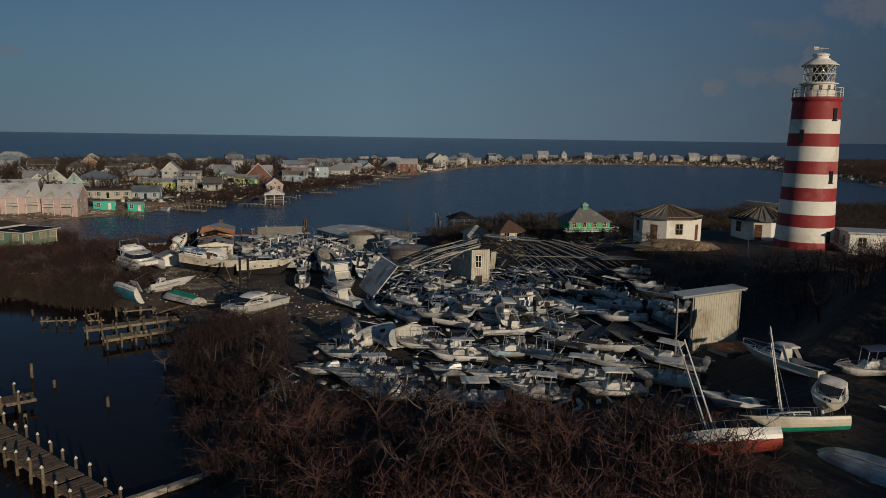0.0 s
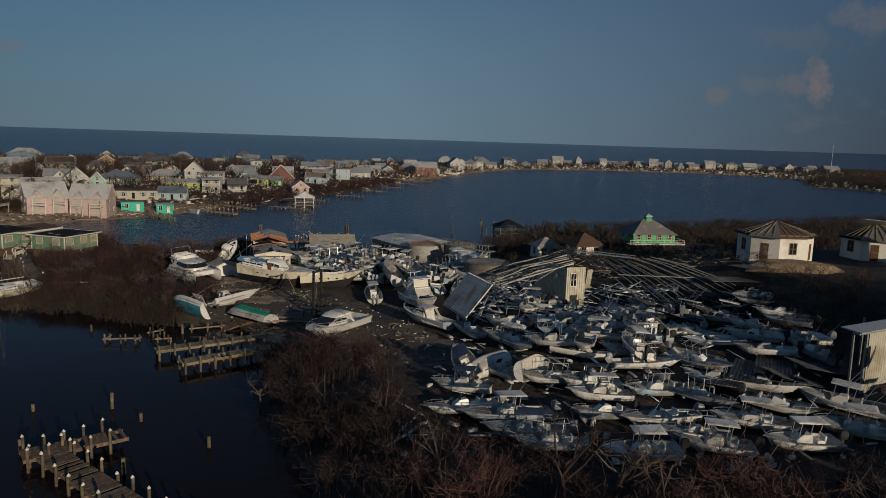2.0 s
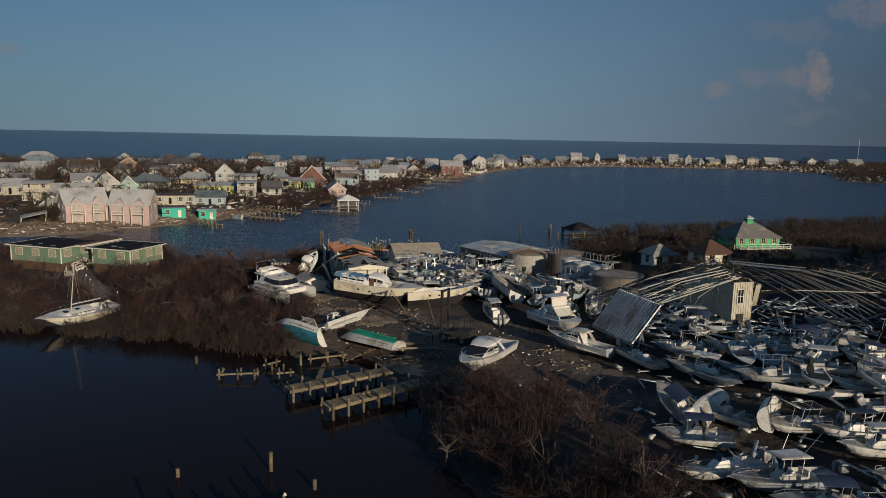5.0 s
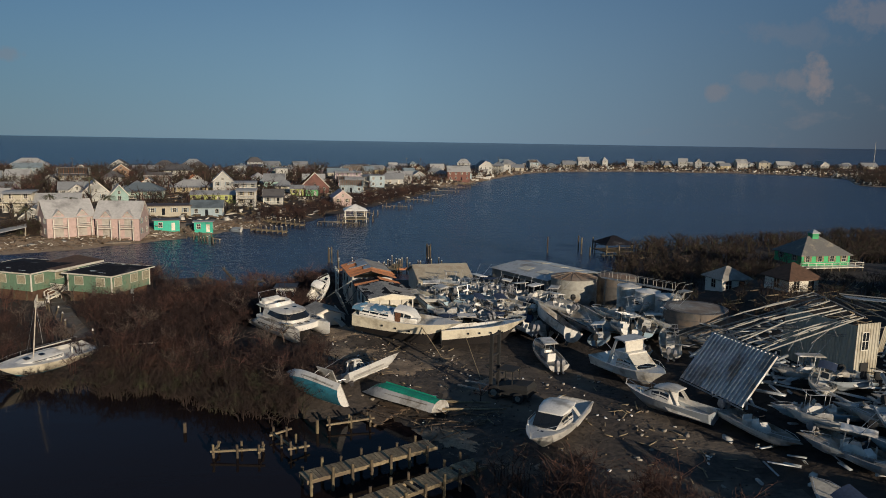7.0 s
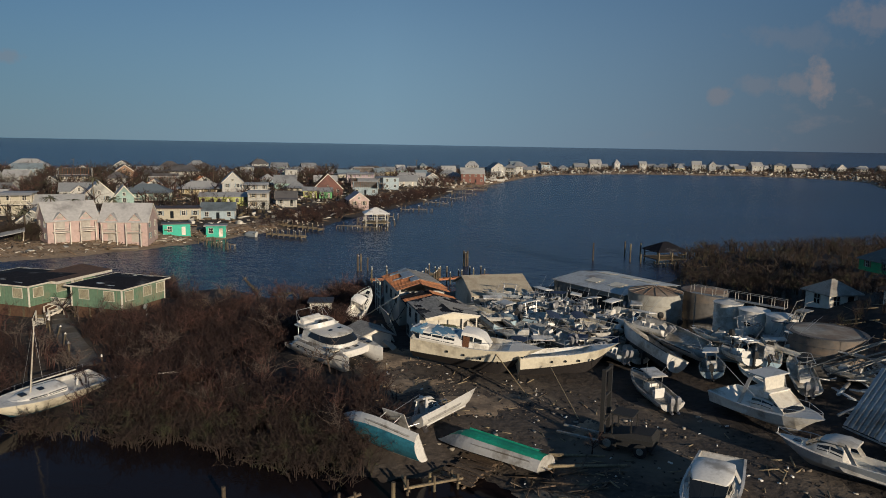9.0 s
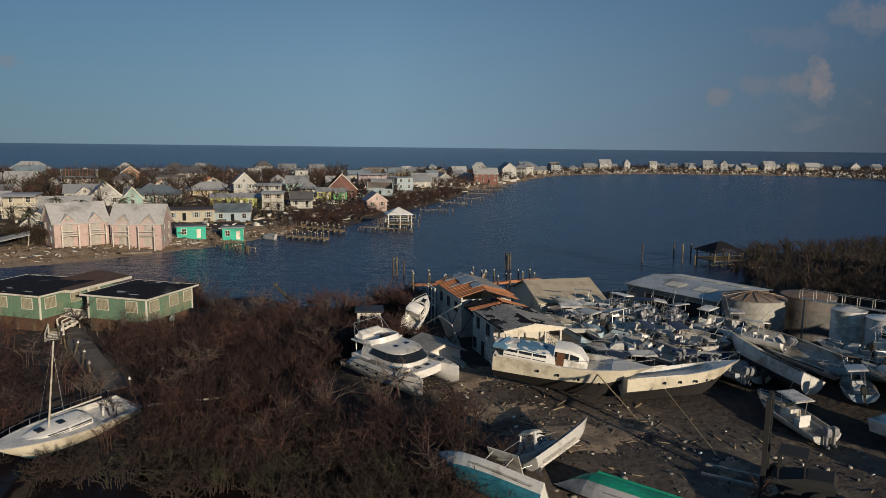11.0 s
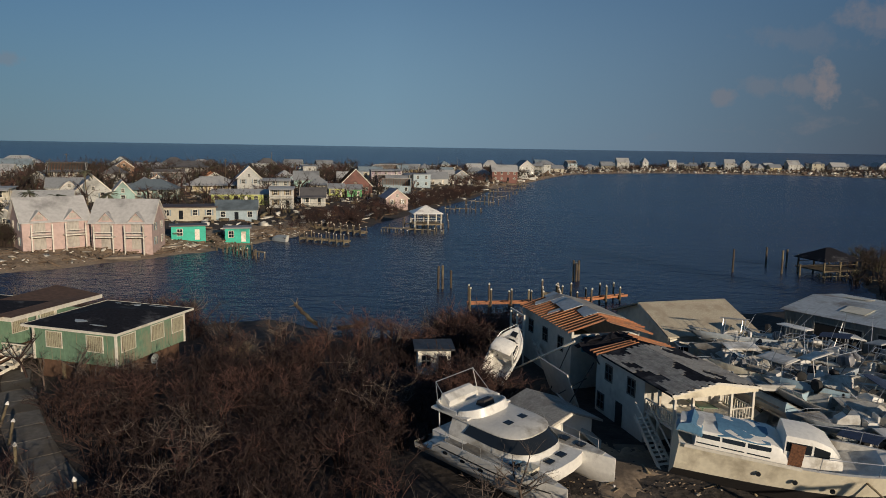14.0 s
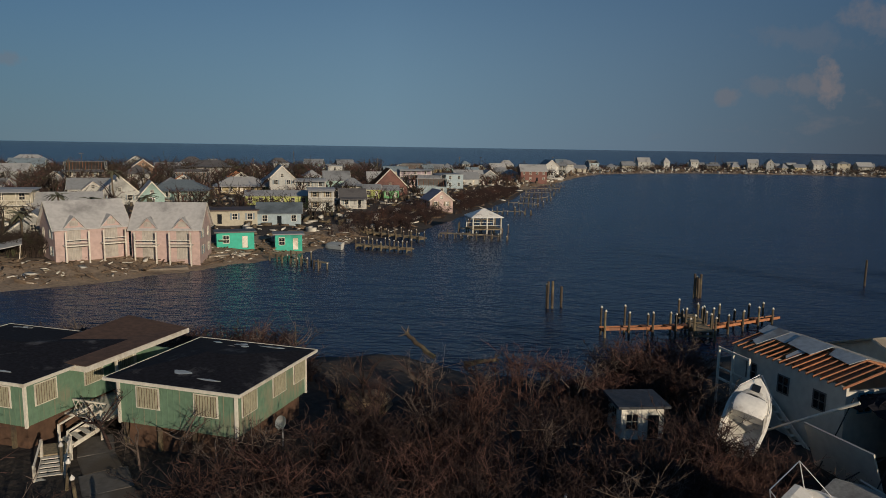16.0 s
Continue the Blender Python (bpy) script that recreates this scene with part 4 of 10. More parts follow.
def motor_yacht(m, L, B, label, house=True, fb=2.85):
    """Cream displacement yacht with flared bow, dark bottom and a wheelhouse."""
    t = thing("motor_yacht", m, label, "boat", "stranded yachts")
    part("hull", hull_geo(L, B, fb, 0.2, 0.5, (0.04, 0.7), rake=0.16, vee=0.44, power=2.6), [M_CREAM, M_WHITE, M_DARK], t, smooth=True)
    z = fb
    if house:
        st = [(-L * 0.44, 0.36 * B, z - 0.4, z + 0.75), (-L * 0.16, 0.37 * B, z - 0.4, z + 0.85), (-L * 0.1, 0.34 * B, z - 0.4, z + 0.6)]
        part("aft_cabin", cabin_geo(st), M_WHITE, t, smooth=True)
        for g in pane_list([st[0], tuple((a * 2 + b) / 3 for a, b in zip(st[0], st[1])), tuple((a + b * 2) / 3 for a, b in zip(st[0], st[1])), st[1]], 0.42, 0.84):
            part("cabin_window", g, M_GLASS, t)
        st = [(-L * 0.12, 0.31 * B, z - 0.2, z + 1.45), (-L * 0.02, 0.31 * B, z - 0.2, z + 1.5), (L * 0.045, 0.28 * B, z - 0.1, z + 1.25), (L * 0.1, 0.22 * B, z, z + 0.45)]
        part("wheel_house", cabin_geo(st), M_WHITE, t, smooth=True)
        for g in pane_list(st[:3], 0.52, 0.8):
            part("wheel_house_window", g, M_GLASS, t)
        part("door", Geo().box(0.305 * B, -L * 0.1, z - 0.1, 0.325 * B, -L * 0.05, z + 1.15), M_RUST, t, "reddish brown wheelhouse door")
        part("tender", hull_geo(3.6, 1.5, 0.6).mesh("tender", [M_SKYBLUE, M_WHITE, M_SKYBLUE]), None, t, "blue upturned dinghy on the aft deck", pose(-0.3, -L * 0.45, z + 0.95, 6, 180, 82))
        tarp = [[(x * 0.31 * B, -L * (0.36 - 0.19 * v), z + 0.84 + 0.06 * math.sin(5 * x + 9 * v) - 0.12 * x * x + 0.04 * v) for x in (-1, -0.6, -0.2, 0.2, 0.6, 1)] for v in (0, 0.25, 0.5, 0.75, 1)]
        part("tarpaulin", Geo().loft([r + [(x, y, q - 0.05) for x, y, q in r[::-1]] for r in tarp], 0, True), M_SKYBLUE, t, "blue tarpaulin over the aft cabin roof", smooth=True)
    for k in range(4):
        part("porthole", Geo().lathe([(0.13, -0.03), (0.13, 0.03)], 10), M_GLASS, t, "", pose(-B * 0.475, -L * 0.2 + k * L * 0.13, z * 0.78, 0, 90, 0))
        part("porthole", Geo().lathe([(0.13, -0.03), (0.13, 0.03)], 10), M_GLASS, t, "", pose(B * 0.475, -L * 0.2 + k * L * 0.13, z * 0.78, 0, 90, 0))
    for sx in (-1, 1):
        part("rub_strake", Geo().loft([[(sx * B * 0.46, -L * 0.48, z * 0.98), (sx * B * 0.48, -L * 0.48, z * 0.98), (sx * B * 0.48, -L * 0.48, z * 1.04), (sx * B * 0.46, -L * 0.48, z * 1.04)],
                                       [(sx * B * 0.495, -L * 0.06, z * 1.05), (sx * B * 0.515, -L * 0.06, z * 1.05), (sx * B * 0.515, -L * 0.06, z * 1.11), (sx * B * 0.495, -L * 0.06, z * 1.11)]], 0, True), M_PAINTWOOD, t)
    for sx in (-1, 1):
        rail = Geo()
        pts = [(sx * 0.47 * B, 0, fb * 1.1 + 0.7), (sx * 0.42 * B, L * 0.2, fb * 1.2 + 0.7), (sx * 0.28 * B, L * 0.36, fb * 1.3 + 0.7), (0, L * 0.5, fb * 1.38 + 0.7)]
        for a, b in zip(pts, pts[1:]):
            rail.tube(a, b, 0.025, n=4)
        for a in pts:
            rail.tube((a[0], a[1], a[2] - 0.7), a, 0.02, n=4)
        part("bow_rail", rail, M_METAL, t)
    return t

# ---- lighthouse ----
def ring_geo(r0, r1, z0, z1, n=36, cap=False):
    return Geo().lathe([(r0, z0), (r1, z1)], n, 0, cap)


def lighthouse(x, y, z):
    t = thing("lighthouse", pose(x, y, z) @ Matrix.Diagonal((0.87, 0.87, 1, 1)), "tall round lighthouse tower with red and white bands, on the hill", "lighthouse")
    cuts = [-0.6, 0.9, 2.9, 4.6, 6.45, 8.2, 10.05, 11.75, 13.7, 15.4, 17.25, 19.9]
    rad = lambda h: 4.35 - 0.98 * (max(0, h) / 19.9) ** 0.9
    for i in range(len(cuts) - 1):
        a, b = cuts[i], cuts[i + 1]
        extra = 0.12 if i == 0 else 0.0
        part("painted_band", Geo().lathe([(rad(a) + extra, a), (rad(b) + extra, b)], 40), M_LHRED if i % 2 == 0 else M_LHWHITE, t, "red band" if i % 2 == 0 else "white band", smooth=True)
    part("gallery_deck", Geo().lathe([(3.4, 19.55), (3.6, 19.9), (3.62, 20.15), (3.3, 20.2)], 40), M_LHRED, t)
    for k in range(20):
        a = 6.28318 * k / 20
        part("railing_post", Geo().tube((3.5 * math.cos(a), 3.5 * math.sin(a), 20.1), (3.5 * math.cos(a), 3.5 * math.sin(a), 21.4), 0.05, n=5), M_PAINTWOOD, t)
    for h in (20.75, 21.35):
        part("handrail", Geo().lathe([(3.47, h), (3.53, h), (3.53, h + 0.06), (3.47, h + 0.06), (3.47, h)], 30, 0, False), M_PAINTWOOD, t)
    part("service_room", Geo().lathe([(2.35, 20.2), (2.35, 21.84), (2.75, 21.88), (2.75, 22.0), (2.35, 22.04)], 32), M_LHWHITE, t, smooth=True)
    for k in range(12):
        a = 6.28318 * (k + 0.5) / 12
        part("porthole", Geo().box(-0.2, -0.04, 0, 0.2, 0.05, 0.55), M_GLASS, t, "", pose(2.36 * math.cos(a), 2.36 * math.sin(a), 21.12, 0, 0, math.degrees(a) + 90))
    part("lantern_core", Geo().lathe([(0.9, 22.04), (0.95, 22.44), (1.1, 23.24), (0.9, 24.2)], 16), M_GLASS, t, "dark glass lens", smooth=True)
    for k in range(16):
        a, b = 6.28318 * k / 16, 6.28318 * (k + 1) / 16
        for h in range(2):
            p, q = 22.04 + h * 1.12, 22.04 + (h + 1) * 1.12
            part("glazing_bar", Geo().beam((2.2 * math.cos(a), 2.2 * math.sin(a), p), (2.2 * math.cos(b), 2.2 * math.sin(b), q), 0.06), M_PAINTWOOD, t)
            part("glazing_bar", Geo().beam((2.2 * math.cos(b), 2.2 * math.sin(b), p), (2.2 * math.cos(a), 2.2 * math.sin(a), q), 0.06), M_PAINTWOOD, t)
    for h in (22.04, 23.16, 24.24):
        part("glazing_ring", Geo().lathe([(2.16, h), (2.27, h), (2.27, h + 0.1), (2.16, h + 0.1), (2.16, h)], 32, 0, False), M_PAINTWOOD, t)
    part("dome", Geo().lathe([(2.6, 24.32), (2.6, 24.4), (1.9, 24.84), (1.35, 25.12), (1.3, 25.24)], 32), M_LHWHITE, t, smooth=True)
    part("ventilator", Geo().lathe([(1.05, 25.24), (1.05, 25.6), (1.25, 25.64), (1.2, 25.8), (0.6, 25.96), (0.1, 26.0)], 24), M_LHWHITE, t, smooth=True)
    part("weather_vane", Geo().tube((0, 0, 25.96), (0, 0, 26.76), 0.05, n=6).beam((-1.2, 0, 26.6), (1.0, 0, 26.6), 0.06).box(-1.2, -0.03, 26.44, -0.4, 0.03, 26.8), M_PAINTWOOD, t)
    for a, h in ((-1.15, 17.2), (-2.45, 14.4), (-1.15, 9.0), (-1.1, 1.0)):
        r = rad(h)
        w = part("window", Geo().box(-0.32, -0.12, 0, 0.32, 0.2, 1.5).box(-0.42, -0.2, -0.15, 0.42, 0.1, 0), [M_GLASS], t, "deep-set dark window", pose(r * math.cos(a), r * math.sin(a), h, 0, 0, math.degrees(a) + 90))
    return t


lighthouse(48.05, 102.0, 12.0)


# ---- houses ----
WINDOWS = {}


def window_mesh(w, h, frame, pane):
    """Frame with a cross bar and four recessed panes, all one surface; outside along -y."""
    key = (w, h, frame.name, pane.name)
    if key not in WINDOWS:
        e, b, r = 0.09, 0.03, 0.05
        xs, zs = [-w / 2 - e, -w / 2, -b, b, w / 2, w / 2 + e], [-e, 0, h / 2 - b, h / 2 + b, h, h + e]
        g = Geo()
        g.v = [(x, -r, z) for z in zs for x in xs]
        for j in range(5):
            for i in range(5):
                q = (j * 6 + i, j * 6 + i + 1, j * 6 + i + 7, j * 6 + i + 6)
                if i in (1, 3) and j in (1, 3):
                    k = len(g.v)
                    g.v += [(g.v[n][0], -0.01, g.v[n][2]) for n in q]
                    g.f += [(k, k + 1, k + 2, k + 3)] + [(q[n], q[(n + 1) % 4], k + (n + 1) % 4, k + n) for n in range(4)]
                    g.s += [1, 0, 0, 0, 0]
                else:
                    g.f.append(q)
                    g.s.append(0)
        rim = [0, 5, 35, 30]
        k = len(g.v)
        g.v += [(g.v[n][0], 0.03, g.v[n][2]) for n in rim]
        edges = [list(range(0, 6)), list(range(5, 36, 6)), list(range(35, 29, -1)), list(range(30, -1, -6))]
        for n, run in enumerate(edges):
            g.f.append(tuple(run[::-1]) + (k + n, k + (n + 1) % 4))
            g.s.append(0)
        WINDOWS[key] = g.mesh("window", [frame, pane])
    return WINDOWS[key]


def window_part(parent, m, w, h, frame=M_PAINTWOOD, shutter=None, boarded=None):
    """A window on a wall, with shutters where the house has them."""
    ob = part("window", window_mesh(w, h, frame, boarded or M_GLASS), None, parent, "boarded-up window" if boarded else "", m)
    if shutter:
        for sx in (-1, 1):
            a = sx * (w / 2 + 0.1 + w * 0.22)
            part("shutter", Geo().box(a - w * 0.2, -0.07, -0.05, a + w * 0.2, 0.0, h + 0.05), shutter, ob)
    return ob


def gable_roof(w, d, h, rise, over=0.4, t=0.14):
    """Two pitched slabs, ridge along x."""
    W, Dp = w / 2 + over, d / 2 + over
    drop = rise * over / (d / 2)
    out = []
    for s in (-1, 1):
        g = Geo()
        g.add([(-W, s * Dp, h - drop), (W, s * Dp, h - drop), (W, 0, h + rise), (-W, 0, h + rise), (-W, s * Dp, h - drop + t), (W, s * Dp, h - drop + t), (W, 0, h + rise + t), (-W, 0, h + rise + t)],
              [(0, 3, 2, 1), (4, 5, 6, 7), (0, 1, 5, 4), (1, 2, 6, 5), (2, 3, 7, 6), (3, 0, 4, 7)] if s < 0 else [(0, 1, 2, 3), (4, 7, 6, 5), (0, 4, 5, 1), (1, 5, 6, 2), (2, 6, 7, 3), (3, 7, 4, 0)])
        out.append(g)
    return out


def hip_roof(w, d, h, rise, over=0.5, t=0.14):
    W, Dp, r = w / 2 + over, d / 2 + over, max(0.0, (w - d) / 2)
    b = h - rise * over / (d / 2)
    top = [(-r, 0, h + rise), (r, 0, h + rise)]
    g = Geo().add([(-W, -Dp, b), (W, -Dp, b), (W, Dp, b), (-W, Dp, b)] + top, [(0, 1, 5, 4), (1, 2, 5), (2, 3, 4, 5), (3, 0, 4)])
    g.add([(-W, -Dp, b), (W, -Dp, b), (W, Dp, b), (-W, Dp, b), (-W, -Dp, b - t), (W, -Dp, b - t), (W, Dp, b - t), (-W, Dp, b - t)], [(0, 4, 5, 1), (1, 5, 6, 2), (2, 6, 7, 3), (3, 7, 4, 0), (4, 7, 6, 5)])
    return g


def wall_shell(w, d, z0, h, rise=0.0, t=0.2):
    """Outer walls with gables when rise > 0, ridge along x."""
    g = Geo()
    for s in (-1, 1):
        g.box(-w / 2, s * d / 2 - (t if s > 0 else 0), z0, w / 2, s * d / 2 + (t if s < 0 else 0), h)
        x0, x1 = (w / 2 - t, w / 2) if s > 0 else (-w / 2, -w / 2 + t)
        a = d / 2 - t
        if rise:
            p = [(-a, z0), (a, z0), (a, h + rise * (1 - a / (d / 2)) - 0.02), (0, h + rise - 0.02), (-a, h + rise * (1 - a / (d / 2)) - 0.02)]
            g.add([(x0, y, z) for y, z in p] + [(x1, y, z) for y, z in p], [(4, 3, 2, 1, 0), (5, 6, 7, 8, 9)] + [(i, (i + 1) % 5, 5 + (i + 1) % 5, 5 + i) for i in range(5)])
        else:
            g.box(x0, -a, z0, x1, a, h)
    return g


def house(m, w, d, storeys, roof, wall, roof_mat, label, rise=None, porch=False, trim=M_PAINTWOOD, shutter=None, stilts=0.0, wreck=0.0, name="house", dormers=0, wins=True, group="houses of the town", lite=False):
    """A timber house; its front faces -y, ridge along x."""
    t = thing(name, m, label, "house", group)
    sh = 2.75
    h = stilts + sh * storeys
    rise = d * 0.33 if rise is None else rise
    part("wall", wall_shell(w, d, stilts - (0 if stilts else 1.5), h, rise if roof == "gable" else 0), wall, t)
    part("floor_slab", Geo().box(-w / 2 + 0.2, -d / 2 + 0.2, stilts - 0.2, w / 2 - 0.2, d / 2 - 0.2, stilts), M_WOOD, t)
    if roof == "gable":
        for sx in ((1,) if lite else (-1, 1)):
            for sy in (-1, 1):
                part("barge_board", Geo().beam((sx * (w / 2 + 0.42), sy * (d / 2 + 0.4), h - rise * 0.4 / (d / 2) - 0.03), (sx * (w / 2 + 0.42), 0, h + rise - 0.03), 0.06, 0.24), trim, t)
        for k, g in enumerate(gable_roof(w, d, h, rise)):
            if not (wreck > 0.8 and k == 0):
                part("roof", g, roof_mat, t)
        if wreck > 0.8:
            for k in range(int(w / 0.9)):
                x = -w / 2 + 0.5 + k * 0.9
                part("rafter", Geo().beam((x, -d / 2, h), (x, 0, h + rise), 0.08, 0.14), M_FRESHWOOD, t)
    elif roof == "hip":
        part("roof", hip_roof(w, d, h, rise), roof_mat, t)
    else:
        part("roof", Geo().box(-w / 2 - 0.4, -d / 2 - 0.4, h, w / 2 + 0.4, d / 2 + 0.4, h + 0.22), roof_mat, t)
    if wins:
        for s in range(storeys):
            z = stilts + s * sh + 0.95
            n = max(2, int(w / (3.4 if lite else 2.6)))
            for k in range(n):
                x = -w / 2 + w * (k + 0.5) / n
                if s == 0 and k == n // 2 and not stilts:
                    part("door", Geo().box(-0.45, -0.06, -0.9, 0.45, 0.02, 1.15), M_GLASS if wreck > 0.4 else trim, t, "", pose(x, -d / 2, z))
                else:
                    window_part(t, pose(x, -d / 2, z), 0.95, 1.25, trim, shutter)
            n = max(1, int(d / 3.2))
            for sx in ((1,) if lite else (-1, 1)):
                for k in range(n):
                    window_part(t, pose(sx * w / 2, -d / 2 + d * (k + 0.5) / n, z, 0, 0, 90 * sx), 0.95, 1.25, trim, shutter)
        if roof == "gable" and rise > 1.6:
            for sx in ((1,) if lite else (-1, 1)):
                window_part(t, pose(sx * w / 2, 0, h + 0.25, 0, 0, 90 * sx), 0.7, 0.9, trim)
    for k in range(dormers):
        x = -w / 2 + w * (k + 0.5) / dormers
        dz, dw = h, 1.5
        part("dormer", Geo().add([(x - dw, -d / 2 - 0.15, dz - 0.2), (x + dw, -d / 2 - 0.15, dz - 0.2), (x, -d / 2 - 0.15, dz + 1.7), (x - dw, -d / 2 + 2.2, dz - 0.2), (x + dw, -d / 2 + 2.2, dz - 0.2), (x, -d / 2 + 2.2, dz + 1.7)],
                                 [(0, 1, 2), (5, 4, 3), (0, 3, 4, 1), (1, 4, 5, 2), (2, 5, 3, 0)]), wall, t)
        for sx in (-1, 1):
            part("dormer_roof", Geo().add([(x, -d / 2 - 0.45, dz + 1.78), (x + sx * (dw + 0.25), -d / 2 - 0.45, dz - 0.42), (x + sx * (dw + 0.25), -d / 2 + 2.4, dz - 0.42), (x, -d / 2 + 2.4, dz + 1.78),
                                           (x, -d / 2 - 0.45, dz + 1.9), (x + sx * (dw + 0.25), -d / 2 - 0.45, dz - 0.3), (x + sx * (dw + 0.25), -d / 2 + 2.4, dz - 0.3), (x, -d / 2 + 2.4, dz + 1.9)],
                                          [(0, 1, 2, 3), (7, 6, 5, 4), (0, 4, 5, 1), (1, 5, 6, 2), (2, 6, 7, 3), (3, 7, 4, 0)]), roof_mat, t)
    if stilts:
        nx = max(2, int(w / 3.0))
        for k in range(nx + 1):
            for y in (-d / 2 + 0.2, d / 2 - 0.2):
                part("stilt", Geo().beam((-w / 2 + 0.2 + (w - 0.4) * k / nx, y, -1.0), (-w / 2 + 0.2 + (w - 0.4) * k / nx, y, stilts - 0.2), 0.22), M_PILE, t)
    if porch:
        for s in range(storeys):
            z = stilts + s * sh
            part("porch_floor", Geo().box(-w / 2, -d / 2 - 1.9, z - 0.15, w / 2, -d / 2 - 0.003, z), trim, t)
            n = max(2, int(w / 2.2))
            for k in range(n + 1):
                x = -w / 2 + 0.08 + (w - 0.16) * k / n
                part("porch_post", Geo().box(x - 0.07, -d / 2 - 1.88, z, x + 0.07, -d / 2 - 1.74, z + sh - 0.16), trim, t)
            g = Geo().box(-w / 2, -d / 2 - 1.86, z + 0.92, w / 2, -d / 2 - 1.76, z + 1.0)
            for k in range(int(w / 0.3)):
                x = -w / 2 + 0.15 + k * 0.3
                g.box(x - 0.02, -d / 2 - 1.83, z, x + 0.02, -d / 2 - 1.79, z + 0.92)
            part("balustrade", g, trim, t)
        part("porch_roof", Geo().add([(-w / 2 - 0.2, -d / 2 - 2.2, h - 0.35), (w / 2 + 0.2, -d / 2 - 2.2, h - 0.35), (w / 2 + 0.2, -d / 2 - 0.42, h + 0.1), (-w / 2 - 0.2, -d / 2 - 0.42, h + 0.1),
                                      (-w / 2 - 0.2, -d / 2 - 2.2, h - 0.25), (w / 2 + 0.2, -d / 2 - 2.2, h - 0.25), (w / 2 + 0.2, -d / 2 - 0.42, h + 0.2), (-w / 2 - 0.2, -d / 2 - 0.42, h + 0.2)],
                                     [(0, 3, 2, 1), (4, 5, 6, 7), (0, 1, 5, 4), (1, 2, 6, 5), (2, 3, 7, 6), (3, 0, 4, 7)]), roof_mat, t)
    return t


def octagon_house(x, y, z, r, h, rise, roof_mat, label, turn=0.0, bare=True, porch=True):
    """Keeper's dwelling with eight walls and a pyramid roof."""
    t = thing("keepers_house", pose(x, y, z, 0, 0, turn), label, "house", "keepers' dwellings")
    R = r / math.cos(math.pi / 8)
    pt = lambda k, q, zz: (q * math.cos(math.pi / 8 + k * math.pi / 4), q * math.sin(math.pi / 8 + k * math.pi / 4), zz)
    for k in range(8):
        a, b, c, d = pt(k, R, -1.2), pt(k + 1, R, -1.2), pt(k + 1, R, h), pt(k, R, h)
        e, f, g2, i = pt(k, R - 0.3, -1.2), pt(k + 1, R - 0.3, -1.2), pt(k + 1, R - 0.3, h), pt(k, R - 0.3, h)
        part("wall", Geo().add([a, b, c, d, e, f, g2, i], [(0, 1, 2, 3), (7, 6, 5, 4), (3, 2, 6, 7), (0, 4, 5, 1), (0, 3, 7, 4), (1, 5, 6, 2)]), M_LHWHITE, t)
        ang = math.degrees(math.pi / 4 * (k + 1)) + 90
        mid = math.pi / 4 * (k + 1)
        window_part(t, pose((r + 0.005) * math.cos(mid), (r + 0.005) * math.sin(mid), 1.1, 0, 0, ang), 0.95, 1.5, M_WOOD) if k % 2 else \
            part("door", Geo().box(-0.5, -0.05, 0.0, 0.5, 0.02, 2.3), M_RUST, t, "", pose((r + 0.005) * math.cos(mid), (r + 0.005) * math.sin(mid), 0.1, 0, 0, ang))
        o = R + 0.55
        part("roof_panel", Geo().add([pt(k, o, h - 0.15), pt(k + 1, o, h - 0.15), (0, 0, h + rise), pt(k, o, h - 0.3), pt(k + 1, o, h - 0.3), (0, 0, h + rise - 0.15)],
                                     [(0, 1, 2), (5, 4, 3), (0, 3, 4, 1), (1, 4, 5, 2), (2, 5, 3, 0)]), roof_mat[k % len(roof_mat)], t)
        if bare:
            for q in (0.25, 0.5, 0.75):
                s = Vector(pt(k, o, h - 0.1)).lerp(Vector(pt(k + 1, o, h - 0.1)), q)
                part("rafter", Geo().beam(s, s.lerp(Vector((0, 0, h + rise + 0.05)), 1 - abs(q - 0.5) * 0.8 - 0.1), 0.07, 0.1), M_WOOD, t)
    part("eaves_board", Geo().lathe([(R + 0.1, h - 0.1), (R + 0.12, h + 0.1), (R - 0.2, h + 0.1)], 8, 0, False), M_WOOD, t, m=pose(0, 0, 0, 0, 0, 22.5))
    return t


octagon_house(32.0, 112.6, 11.3, 4.6, 3.6, 1.6, [M_FELT, M_DARKROOF, M_BROWNFELT], "white octagonal keeper's house with a stripped dark roof", 8)
octagon_house(47.5, 116.0, 11.2, 4.2, 3.2, 2.0, [M_DARKROOF, M_FELT], "white octagonal keeper's house with a torn shingle roof", 20)
t = solo("roofing_sheet", ribs(-3.0, -1.2, 3.0, 1.2, 0.3, 0.05), M_TIN, "sheet of crumpled metal roofing caught on a roof", "metal sheet", pose(46.8, 115.0, 16.4, 65, 5, 10))
house(at(54.5, 97.5, -10), 6.0, 4.5, 1, "flat", M_LHWHITE, M_TIN, "small white hut with a flat roof beside the lighthouse", name="hut", group="huts on the hill")


def kiosk(x, y, z, w, d, h, rise, roof_mat, label, yaw):
    return house(pose(x, y, z, 0, 0, yaw), w, d, 1, "hip", M_LHWHITE, roof_mat, label, rise=rise, name="hut", group="huts on the hill", wreck=0.5)


kiosk(2.2, 143.5, 4.6, 4.4, 4.0, 2.4, 1.3, M_SHINGLE, "white hut with a hipped shingle roof", 18)
kiosk(8.4, 136.2, 6.3, 4.9, 4.5, 2.6, 1.6, M_BROWNFELT, "white hut with a half-stripped hipped roof", 20)


